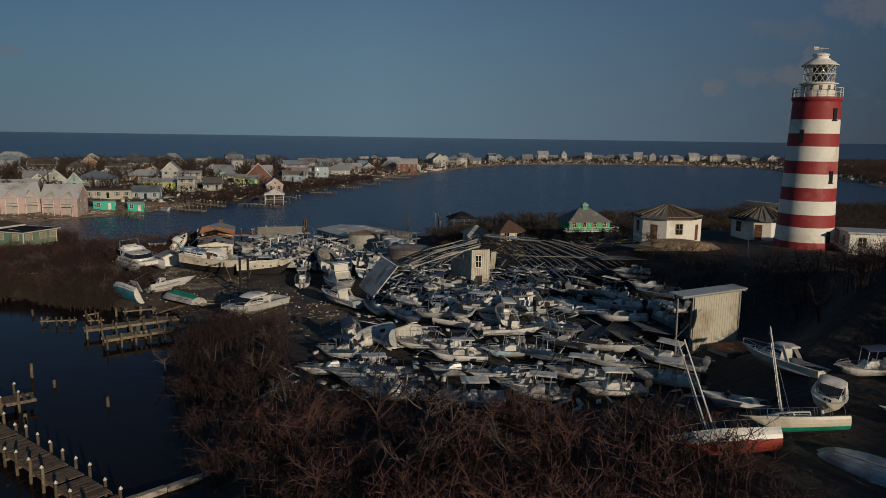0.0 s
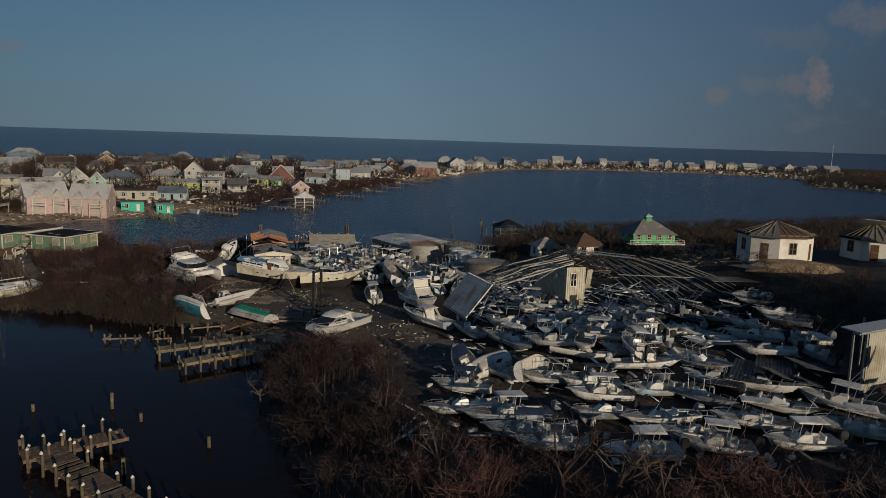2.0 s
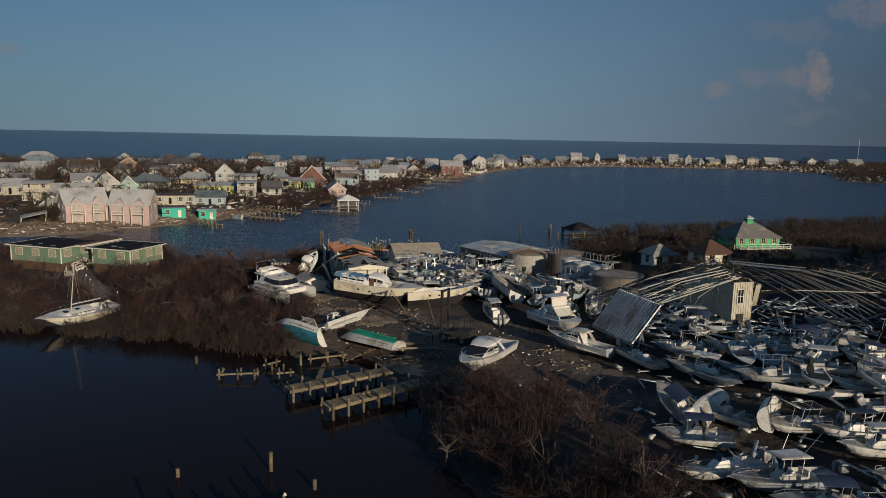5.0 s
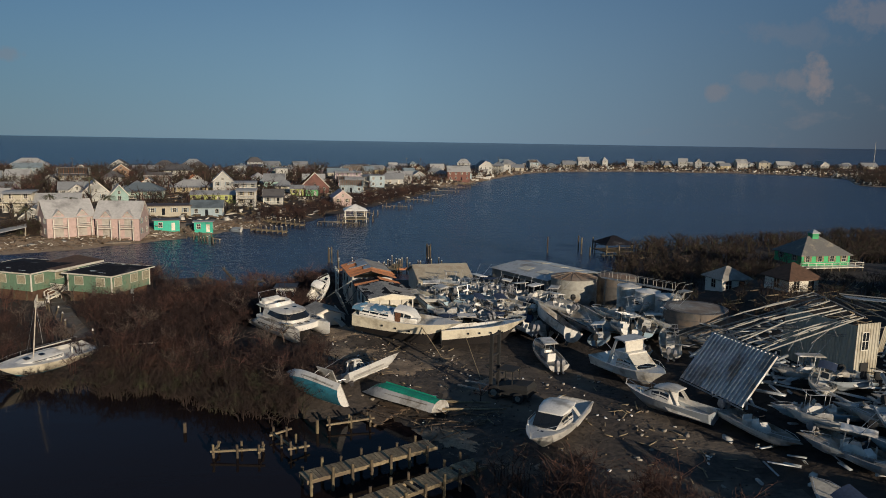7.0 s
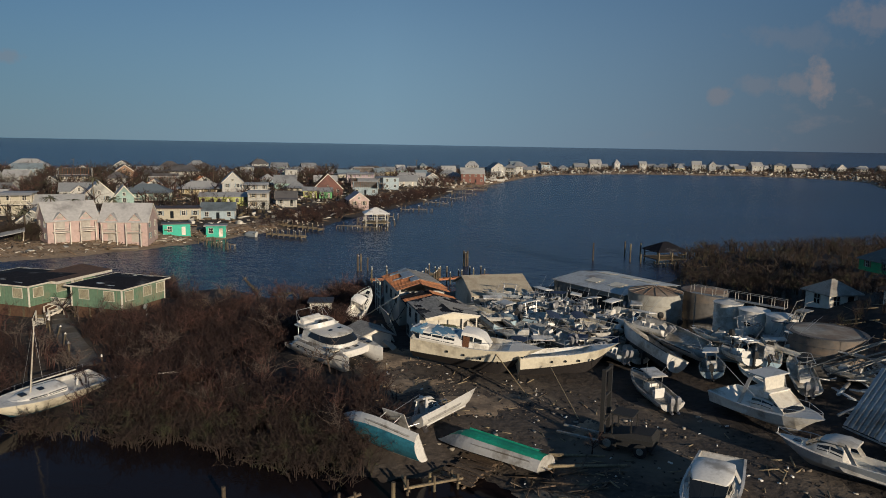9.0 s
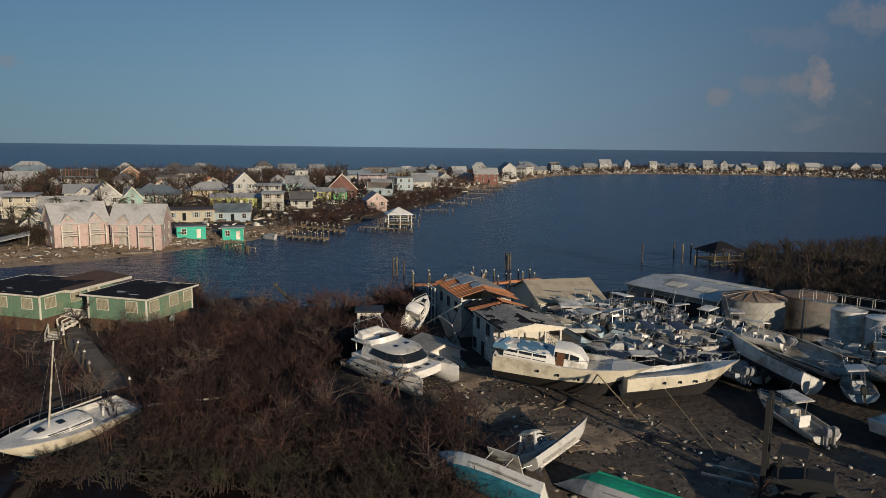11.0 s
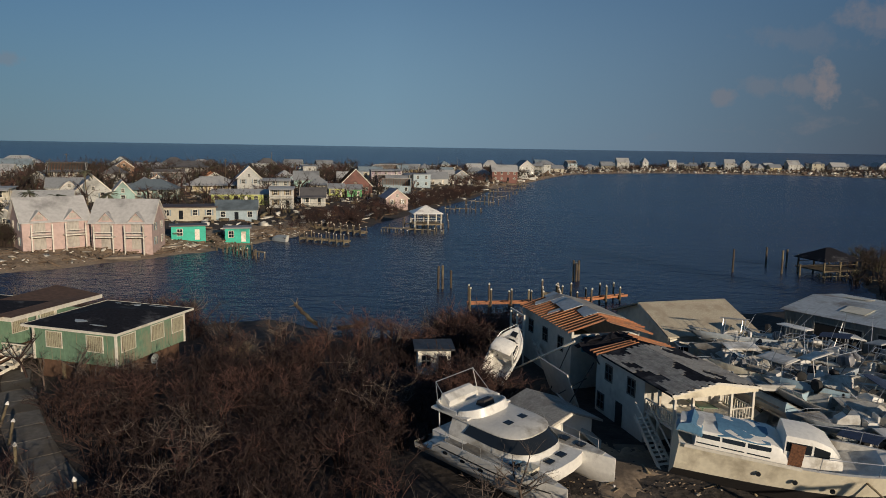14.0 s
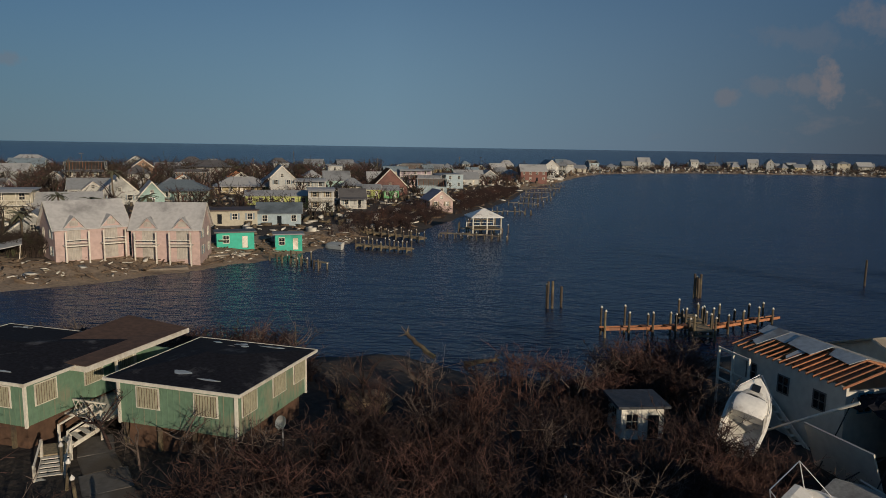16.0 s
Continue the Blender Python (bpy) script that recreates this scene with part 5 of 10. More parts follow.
def cupola_house(x, y, z, yaw):
    t = house(pose(x, y, z, 0, 0, yaw) @ Matrix.Scale(0.8, 4), 12.5, 9.5, 1, "hip", paint((0.05, 0.42, 0.16)), M_DARKROOF, "bright green stilt house with a grey hipped roof and cupola", rise=3.4, stilts=2.0, name="house", shutter=M_WOOD, group="houses above the boatyard")
    part("cupola", Geo().box(-0.8, -0.8, 7.6, 0.8, 0.8, 9.2), paint((0.05, 0.42, 0.16)), t, "small green cupola")
    part("cupola_roof", hip_roof(1.6, 1.6, 9.2, 0.6, 0.25), M_TIN, t)
    part("veranda_floor", Geo().box(-8.2, -7.0, 1.75, 8.2, -4.76, 1.95).box(6.26, -4.75, 1.75, 8.2, 4.5, 1.95), M_PAINTWOOD, t)
    for k in range(9):
        part("veranda_post", Geo().box(-8.1 + k * 2.0, -6.95, 1.95, -7.98 + k * 2.0, -6.83, 3.0), M_PAINTWOOD, t)
        part("stilt", Geo().box(-8.1 + k * 2.0, -6.95, -1.5, -7.95 + k * 2.0, -6.8, 1.75), M_PILE, t)
    part("veranda_rail", Geo().box(-8.2, -6.98, 2.9, 8.2, -6.88, 3.0).box(-8.2, -6.96, 2.4, 8.2, -6.9, 2.46).box(8.08, -6.9, 2.9, 8.18, 4.5, 3.0), M_PAINTWOOD, t)
    return t


cupola_house(27.6, 172.6, 3.2, 14)

# ---- boatyard buildings ----
def warehouse(m, w, d, h, rise):
    t = thing("warehouse", m, "grey metal boatyard warehouse with a low ribbed roof", "warehouse")
    for s, name in ((-1, "wall"), (1, "wall")):
        part(name, ribs(-w / 2, -1.0, w / 2, h, 0.30, 0.018), M_OLIVETIN, t, m=pose(0, s * d / 2, 0, 0, 0, 0 if s < 0 else 180))
        part(name, ribs(-d / 2, -1.0, d / 2, h, 0.30, 0.018), M_OLIVETIN, t, m=pose(s * w / 2, 0, 0, 0, 0, 90 * s))
    a = math.degrees(math.atan2(rise, d / 2))
    L = math.hypot(rise, d / 2) + 0.4
    for s in (-1, 1):
        part("roof", ribs(-w / 2 - 0.3, 0, w / 2 + 0.3, L, 0.3, 0.012), M_TIN, t, m=pose(0, 0, h + rise + 0.05, 0, 0, 0 if s < 0 else 180) @ pose(0, 0, 0, -90 - a, 0, 0) @ pose(0, 0, 0, 0, 0, 0))
    part("gable", Geo().add([(w / 2, -d / 2, h), (w / 2, d / 2, h), (w / 2, 0, h + rise), (w / 2 - 0.1, -d / 2, h), (w / 2 - 0.1, d / 2, h), (w / 2 - 0.1, 0, h + rise)], [(0, 1, 2), (5, 4, 3), (0, 3, 4, 1), (1, 4, 5, 2), (2, 5, 3, 0)]), M_OLIVETIN, t)
    part("gable", Geo().add([(-w / 2, -d / 2, h), (-w / 2, d / 2, h), (-w / 2, 0, h + rise), (-w / 2 + 0.1, -d / 2, h), (-w / 2 + 0.1, d / 2, h), (-w / 2 + 0.1, 0, h + rise)], [(2, 1, 0), (3, 4, 5), (0, 1, 4, 3), (1, 2, 5, 4), (2, 0, 3, 5)]), M_OLIVETIN, t)
    for x in (-w * 0.12, w * 0.3):
        part("doorway", Geo().box(x - 2.0, -d / 2 - 0.08, 0, x + 2.0, -d / 2 - 0.055, h - 0.7), M_RUBBER, t, "dark open doorway")
        part("door_frame", Geo().box(x - 2.15, -d / 2 - 0.12, 0, x - 2.0, -d / 2 - 0.05, h - 0.6).box(x + 2.0, -d / 2 - 0.12, 0, x + 2.15, -d / 2 - 0.05, h - 0.6).box(x - 2.0, -d / 2 - 0.12, h - 0.7, x + 2.0, -d / 2 - 0.05, h - 0.6), M_STEEL, t)
    for x, y in ((-w * 0.28, -0.5), (w * 0.05, -0.5), (w * 0.3, -0.5), (-w * 0.1, 0.5), (w * 0.22, 0.5)):
        s = -1 if y < 0 else 1
        m2 = pose(0, 0, h + rise + 0.05, 0, 0, 0 if s < 0 else 180) @ pose(x * -s, 0, 0, -90 - a, 0, 0)
        part("roof_light", Geo().box(-1.1, -0.09, L * 0.3, 1.1, -0.055, L * 0.62), M_CREAM, t, "pale translucent roof sheet", m2)
    return t


def tank(x, y, r, h, mat, label, cone=0.0, name="storage_tank", roof=None, seams=3, dz=0.0):
    t = thing(name, at(x, y, 0, dz), label, "tank", "boatyard tanks")
    part("shell", Geo().lathe([(r, -0.5), (r, h), (r + 0.06, h + 0.02), (r + 0.06, h + 0.12), (r - 0.05, h + 0.12)], 28), mat, t, smooth=True)
    part("roof", Geo().lathe([(r + 0.1, h + 0.1), (r * 0.5, h + 0.12 + cone * 0.5), (0.25, h + 0.12 + cone), (0.02, h + 0.16 + cone)], 28), roof or mat, t, smooth=True)
    for k in range(seams):
        z = h * (k + 1) / (seams + 1)
        part("hoop", Geo().lathe([(r + 0.002, z - 0.04), (r + 0.04, z - 0.04), (r + 0.04, z + 0.04), (r + 0.002, z + 0.04)], 28, 0, False), mat, t)
    if cone > 0.5:
        for k in range(14):
            a = 6.28318 * k / 14
            part("roof_rib", Geo().beam((r * math.cos(a), r * math.sin(a), h + 0.14), (0.3 * math.cos(a), 0.3 * math.sin(a), h + 0.2 + cone), 0.06), roof or mat, t)
    return t


warehouse(pose(-24.0, 151.3, 1.2, 0, 0, -50), 12.6, 11.4, 4.7, 0.6)
tank(-20.5, 142.2, 3.4, 5.0, M_TANK, "squat grey water tank with a rusty conical roof", 0.6, "water_tank", M_TANKROOF)
tank(-13.9, 143.4, 2.9, 4.9, M_DARKTANK, "dark grey storage tank with a rusty lid behind the white ones", 0.3, "storage_tank", M_TANKROOF)
for x, y in ((-14.0, 134.2), (-12.3, 130.8), (-10.3, 128.2)):
    tank(x, y, 1.6, 7.1 - ground_z(x, y), M_WHITE, "white upright fuel tank beside a steel stair", 0.3, "fuel_tank", seams=2)
tank(-9.0, 121.0, 3.6, 3.75, M_DARKTANK, "large dark grey cistern with a flat lid", 0.08, "cistern", M_TANK, seams=4)


def catwalk(a, b, z, w=0.8):
    """Steel gangway over the tank tops, on legs."""
    a, b = Vector((a[0], a[1], z)), Vector((b[0], b[1], z))
    t = thing("catwalk", Matrix.Translation(a), "grey steel catwalk running past the tops of the tanks", "catwalk")
    d = b - a
    side = Vector((-d.y, d.x, 0)).normalized() * (w / 2)
    part("deck", Geo().box(0, -w / 2, -0.08, d.length, w / 2, 0), M_STEEL, t, m=pose(0, 0, 0, 0, 0, math.degrees(math.atan2(d.y, d.x))))
    for sx in (-1, 1):
        part("handrail", Geo().beam(side * sx + Vector((0, 0, 0.95)), d + side * sx + Vector((0, 0, 0.95)), 0.05), M_STEEL, t)
        for k in range(9):
            p = d * (k / 8) + side * sx
            part("rail_post", Geo().beam(p, p + Vector((0, 0, 0.95)), 0.05), M_STEEL, t)
    for u in (0.02, 0.35, 0.68):
        p = d * u + side * 1.1
        part("leg", Geo().beam(p + Vector((0, 0, ground_z(*(a + p).xy) - z - 0.2)), p, 0.12), M_STEEL, t)
    return t


catwalk((-17.0, 138.4), (-9.0, 130.6), 7.45)


def steel_stair(m):
    t = thing("steel_stair", m, "grey steel stair with landing beside the fuel tanks", "stair")
    for y in (-0.5, 0.5):
        part("stringer", Geo().beam((0, y, 0), (4.5, y, 4.6), 0.08, 0.25), M_STEEL, t)
        part("handrail", Geo().tube((0, y, 1.0), (4.5, y, 5.6), 0.03, n=5).tube((4.5, y, 5.6), (6.1, y, 5.6), 0.03, n=5), M_STEEL, t)
    for k in range(14):
        part("tread", Geo().box(0.15 + k * 0.32, -0.46, 0.25 + k * 0.327, 0.42 + k * 0.32, 0.46, 0.30 + k * 0.327), M_STEEL, t)
    part("landing", Geo().box(4.5, -0.6, 4.55, 6.1, 0.6, 4.65), M_STEEL, t)
    for x in (4.7, 5.9):
        part("landing_leg", Geo().beam((x, 0.5, -0.5), (x, 0.5, 4.55), 0.1), M_STEEL, t)
    return t


steel_stair(at(-12.6, 123.5, 41, 0))


def gable_shed(m, w, d, h, rise, wall, roof, label, name="shed"):
    t = thing(name, m, label, "shed")
    part("wall", wall_shell(w, d, -1.0, h, rise), wall, t)
    for g in gable_roof(w, d, h, rise, 0.5):
        part("roof", g, roof, t)
    for k in range(3):
        window_part(t, pose(-w / 2 + w * (k + 0.5) / 3, -d / 2, 0.7), 1.0, 1.1)
    for sx in (-1, 1):
        part("barge_board", Geo().beam((sx * (w / 2 + 0.52), -d / 2 - 0.5, h - 0.35), (sx * (w / 2 + 0.52), 0, h + rise), 0.05, 0.2), M_PAINTWOOD, t)
    return t


gable_shed(pose(-41.3, 154.7, 1.1, 0, 0, 17), 8.4, 10.0, 2.95, 1.75, paint((0.66, 0.62, 0.52)), M_BEIGEROOF, "low cream building with a broad beige shingle roof")


def sloped(c, t=0.12):
    """A plate on four corners, with a thickness below."""
    return Geo().add(list(c) + [(x, y, z - t) for x, y, z in c], [(0, 1, 2, 3), (7, 6, 5, 4), (0, 4, 5, 1), (1, 5, 6, 2), (2, 6, 7, 3), (3, 7, 4, 0)])


def torn(u, v, k):
    return math.sin(u * 0.9 + k) + math.sin(v * 1.7 + 2 * k + u * 0.4) + 0.6 * math.sin(u * 2.3 - v * 2.1 + k)


def shingles(t, eave, along, up, n, rows, size, seed, limit, loose=False):
    """Courses of shingles on a slope, torn away in patches; eave corner, unit along the eave, unit up the slope."""
    r = random.Random(seed)
    w, d = size
    one = Geo().add([(0, 0, 0), (w - 0.015, 0, 0), (w - 0.015, d * 1.12, 0.004), (0, d * 1.12, 0.004), (0, 0, 0.022), (w - 0.015, 0, 0.022), (w - 0.015, d * 1.12, 0.010), (0, d * 1.12, 0.010)],
                    [(4, 5, 6, 7), (0, 1, 5, 4), (1, 2, 6, 5), (2, 3, 7, 6), (3, 0, 4, 7)])
    along, up = Vector(along).normalized(), Vector(up).normalized()
    nrm = along.cross(up)
    rot = Matrix((along, up, nrm)).transposed().to_4x4()
    me, rest = one.mesh("shingle", M_SHINGLE), Geo()
    for q in range(rows):
        for k in range(n):
            u, v = (k + 0.5 * (q % 2)) * w, q * d
            if torn(u, v, seed) + r.uniform(-0.25, 0.25) > limit:
                continue
            m = Matrix.Translation(Vector(eave) + along * u + up * v + nrm * 0.012) @ rot
            if loose:
                part("shingle", me, None, t, "", m)
            else:
                rest.add(one.v, one.f, 0, m)
    if not loose:
        tagged(part("shingles", rest, M_SHINGLE, t, "courses of grey shingles, torn away in patches"), "courses of grey shingles, torn away in patches", "", "", "stuff")


def ruined_house():
    """Long two-storey boatyard house with a porch; its middle caved in, its far half stripped to orange rafters."""
    t = thing("ruined_house", pose(-46.15, 129.6, 1.1, 0, 0, 19.5), "long pale two-storey house, torn shingle roof, bare orange rafters", "house")
    wall = paint((0.56, 0.53, 0.46))
    e, w, h, top = 3.25, 2.95, 4.55, 5.1
    # near block
    for sx in (-1, 1):
        part("wall", Geo().box(sx * w - 0.1, 3.0, -1.0, sx * w + 0.1, 9.4, h - 0.08), wall, t)
    part("wall", Geo().box(-w + 0.1, 3.0, -1.0, w - 0.1, 3.2, h - 0.05), wall, t)
    part("upper_floor", Geo().box(-w + 0.1, 3.2, 2.2, w - 0.1, 9.4, 2.35), M_WOOD, t)
    for y, z in ((4.6, 2.9), (7.6, 2.9), (8.6, 0.5)):
        window_part(t, pose(-w - 0.1, y, z, 0, 0, -90), 0.85, 1.05, M_DARKTANK)
        window_part(t, pose(w + 0.1, y, z, 0, 0, 90), 0.85, 1.05, M_DARKTANK)
    part("doorway", Geo().box(-w - 0.13, 5.6, -0.2, -w - 0.11, 6.5, 1.8), M_RUBBER, t, "dark doorway on the ground floor")
    k = math.hypot(e, top - h)
    for sx in (-1, 1):
        part("roof", sloped([(sx * e, -0.25, h), (sx * e, 8.5, h), (0, 8.9, top), (0, -0.25, top)][::sx]), M_FELT, t, "black roofing underlay laid bare in patches")
        if sx < 0:
            shingles(t, (-e, 8.4, h), (0, -1, 0), (e, 0, top - h), 14, 13, (0.61, 0.25), 3, 0.55, True)
        else:
            shingles(t, (e, -0.2, h), (0, 1, 0), (-e, 0, top - h), 14, 13, (0.61, 0.25), 8, 0.9)
        part("rake_board", Geo().beam((sx * e, -0.28, h - 0.06), (0, -0.28, top - 0.06), 0.05, 0.16), M_PAINTWOOD, t)
    # porch
    part("porch_gable", Geo().add([(-e + 0.15, -0.2, h - 0.3), (e - 0.15, -0.2, h - 0.3), (e - 0.15, -0.2, h - 0.13), (0, -0.2, top - 0.15), (-e + 0.15, -0.2, h - 0.13), (-e + 0.15, -0.1, h - 0.3), (e - 0.15, -0.1, h - 0.3), (e - 0.15, -0.1, h - 0.13), (0, -0.1, top - 0.15), (-e + 0.15, -0.1, h - 0.13)],
                                [(0, 1, 2, 3, 4), (9, 8, 7, 6, 5), (0, 5, 6, 1)]), M_CREAM, t, "cream boarded porch gable")
    part("porch_floor", Geo().box(-w, -0.1, 2.2, w, 2.98, 2.35), M_PAINTWOOD, t)
    for x in (-2.9, -1.6, 1.2, 2.85):
        part("porch_post", Geo().box(x - 0.08, -0.15, 2.35 if abs(x) < 2 else -1.0, x + 0.08, 0.01, h - 0.3), M_PAINTWOOD, t)
    part("porch_post", Geo().box(-w, 1.5, -1.0, -w + 0.16, 1.66, h - 0.1), M_PAINTWOOD, t)
    for a, b in (((-2.9, -0.07), (-2.9, 2.95)), ((-2.9, -0.07), (-1.6, -0.07)), ((1.2, -0.07), (2.85, -0.07)), ((2.85, -0.07), (2.85, 2.95))):
        rail = part("porch_rail", Geo().beam((*a, 3.2), (*b, 3.2), 0.08), M_PAINTWOOD, t, "white porch railing with upright balusters")
        part("bottom_rail", Geo().beam((*a, 2.5), (*b, 2.5), 0.06), M_PAINTWOOD, rail)
        n = int(math.hypot(b[0] - a[0], b[1] - a[1]) / 0.22)
        for q in range(1, n):
            p = Vector(a).lerp(Vector(b), q / n)
            part("baluster", Geo().box(p.x - 0.025, p.y - 0.025, 2.53, p.x + 0.025, p.y + 0.025, 3.16), M_PAINTWOOD, rail)
    part("table", Geo().box(-1.0, 0.7, 3.05, 0.5, 2.0, 3.1).beam((-0.6, 1.2, 2.4), (0.2, 1.5, 3.05), 0.06).beam((0.2, 1.2, 2.4), (-0.6, 1.5, 3.05), 0.06), M_MINT, t, "tilted pale green table on the porch", pose(0, 0, 0, 0, 8, 0))
    # outside stair down from the porch
    for x in (-4.1, -3.2):
        part("stringer", Geo().beam((x, -0.9, -0.1), (x, 2.4, 2.35), 0.06, 0.26), M_PAINTWOOD, t)
        part("stair_rail", Geo().beam((x, -0.9, 0.85), (x, 2.4, 3.25), 0.06, 0.1), M_PAINTWOOD, t)
    for q in range(12):
        part("tread", Geo().box(-4.07, -0.75 + q * 0.265, 0.05 + q * 0.19, -3.23, -0.5 + q * 0.265, 0.09 + q * 0.19), M_PAINTWOOD, t)
    # caved-in middle: black roofing sagging between two rows of orange rafters
    for x, y, w2, d2, tip, roll in ((-1.7, 10.4, 3.2, 3.0, 12, -16), (-0.6, 12.3, 3.4, 2.6, -10, -10), (1.6, 10.6, 3.0, 3.4, 6, 14), (-2.2, 12.4, 1.8, 2.0, -20, -26)):
        rr = [[(u * w2 / 2, v * d2 / 2, 0.16 * math.sin(3 * u + 4 * v)) for u in (-1, -0.5, 0, 0.4 + 0.2 * v, 1 - 0.15 * abs(v))] for v in (-1, -0.5, 0, 0.5, 1)]
        part("torn_underlay", Geo().loft([q + [(a1, b1, c1 - 0.03) for a1, b1, c1 in q[::-1]] for q in rr], 0, True), M_FELT, t, "sagging black roofing underlay", pose(x, y, 4.7 - 0.12 * abs(x), tip, roll, 0))
    for q in range(3):
        part("rafter", Geo().beam((-3.5, 8.75 + 0.5 * q, 4.5), (0.1, 8.95 + 0.5 * q, 5.1 - 0.05 * q), 0.07, 0.15), M_FRESHWOOD, t, "bare orange rafter")
        part("rafter", Geo().beam((3.3, 9.0 + 0.6 * q, 4.4), (0.2, 9.3 + 0.7 * q, 5.3), 0.07, 0.15), M_FRESHWOOD, t, "bare orange rafter")
        part("rafter", Geo().beam((3.4, 12.2 + 0.6 * q, 4.7), (-0.2, 12.8 + 0.5 * q, 5.75), 0.07, 0.15), M_FRESHWOOD, t, "bare orange rafter")
    part("wall", Geo().box(w - 0.1, 9.6, -1.0, w + 0.1, 13.4, 3.6), wall, t)
    # far block
    y0, y1 = 13.6, 23.5
    for sx in (-1, 1):
        part("wall", Geo().box(sx * w - 0.1, y0, -1.0, sx * w + 0.1, y1, 4.85), wall, t)
        for y in (15.5, 18.5, 21.5):
            window_part(t, pose(sx * (w + 0.1), y, 2.9, 0, 0, 90 * sx), 0.85, 1.05, M_DARKTANK)
    part("wall", Geo().box(-w + 0.1, y0, -1.0, w - 0.1, y0 + 0.2, 4.6), wall, t)
    part("wall", Geo().box(-w + 0.1, y1 - 0.2, -1.0, w - 0.1, y1, 4.85), wall, t)
    window_part(t, pose(-1.6, y0, 3.3), 0.9, 1.1, M_TEAL)
    part("upper_floor", Geo().box(-w + 0.1, y0 + 0.2, 2.2, w - 0.1, y1 - 0.2, 2.35), M_WOOD, t)
    for q in range(18):
        y = 13.5 + q * 0.57
        part("rafter", Geo().beam((-3.45, y, 4.9), (0, y + random.uniform(-0.06, 0.06), 5.8), 0.06, 0.15), M_FRESHWOOD, t, "bare orange rafter")
        if q < 5:
            part("rafter", Geo().beam((3.45, y, 4.9), (0, y, 5.8), 0.06, 0.15), M_FRESHWOOD, t)
    part("roof_boarding", sloped([(-2.9, 14.2, 4.98), (-0.2, 14.2, 5.62), (-0.2, 18.8, 5.62), (-2.9, 18.8, 4.98)][::-1], 0.03), M_FRESHWOOD, t, "orange boards under the stripped roof")
    part("ridge_beam", Geo().beam((0, 13.4, 5.7), (0, 23.6, 5.75), 0.1, 0.2), M_FRESHWOOD, t)
    for q, (ya, yb, xa, up) in enumerate(((15.2, 17.6, -1.1, 0.05), (17.8, 20.6, -1.6, 0.1), (20.4, 23.8, -1.3, 0.04), (18.4, 19.3, -2.9, 0.02), (21.6, 22.8, -2.6, 0.06))):
        part("torn_roof_sheet", sloped([(xa, ya + 0.2, 5.86 + xa * 0.27 + up), (0.15, ya, 5.9 + up), (0.15, yb, 5.92 + up), (xa + 0.3, yb - 0.3, 5.9 + xa * 0.24 + up)], 0.03), M_TIN, t, "torn pale metal sheet along the ridge")
    # outside stair and bracing on the far wall
    for y in (19.2, 20.3):
        part("outside_stringer", Geo().beam((-3.3, y - 4.6, -0.6), (-3.5, y, 2.5), 0.08, 0.26), M_PAINTWOOD, t)
    for q in range(9):
        part("outside_tread", Geo().box(-3.75, 15.2 + q * 0.5, -0.35 + q * 0.33, -3.12, 15.5 + q * 0.5, -0.3 + q * 0.33), M_PAINTWOOD, t)
    for y in (20.4, 22.0, 23.5):
        part("porch_post", Geo().box(-4.3, y - 0.07, -1.0, -4.16, y + 0.07, 4.7), M_PAINTWOOD, t)
    for z, r in ((3.2, 0.09), (2.4, 0.14), (4.6, 0.14)):
        part("porch_rail", Geo().beam((-4.23, 20.4, z), (-4.23, 23.5, z), r), M_PAINTWOOD, t)
    part("roof", sloped([(3.5, 16.5, 4.95), (3.5, 23.9, 4.95), (0.05, 23.9, 5.9), (0.05, 15.8, 5.9)]), M_SHINGLE, t, "grey roofing left at the far end")
    # wall sheets fallen outward
    for x, y, z, w2, h2, tip, yaw in ((-4.3, 11.6, -0.2, 4.6, 3.4, -22, 92), (-4.9, 7.6, -0.2, 2.8, 2.5, -40, 84), (-5.4, 3.0, -0.3, 1.4, 2.4, -52, 60)):
        part("fallen_wall_sheet", Geo().box(-w2 / 2, -0.05, 0, w2 / 2, 0.05, h2), wall, t, "pale wall sheet fallen against the house", pose(x, y, z, 0, 0, yaw) @ pose(0, 0, 0, tip, 0, 0))
    for a, b in (((-5.8, 9.0, 0.2), (-3.2, 9.6, 3.6)), ((-5.0, 13.2, 0.2), (-3.3, 12.8, 4.6)), ((-6.4, 10.8, 0.5), (-3.4, 10.2, 2.2))):
        part("hanging_pipe", Geo().tube(a, b, 0.04, n=5), M_DARK, t)
    return t


ruined_house()


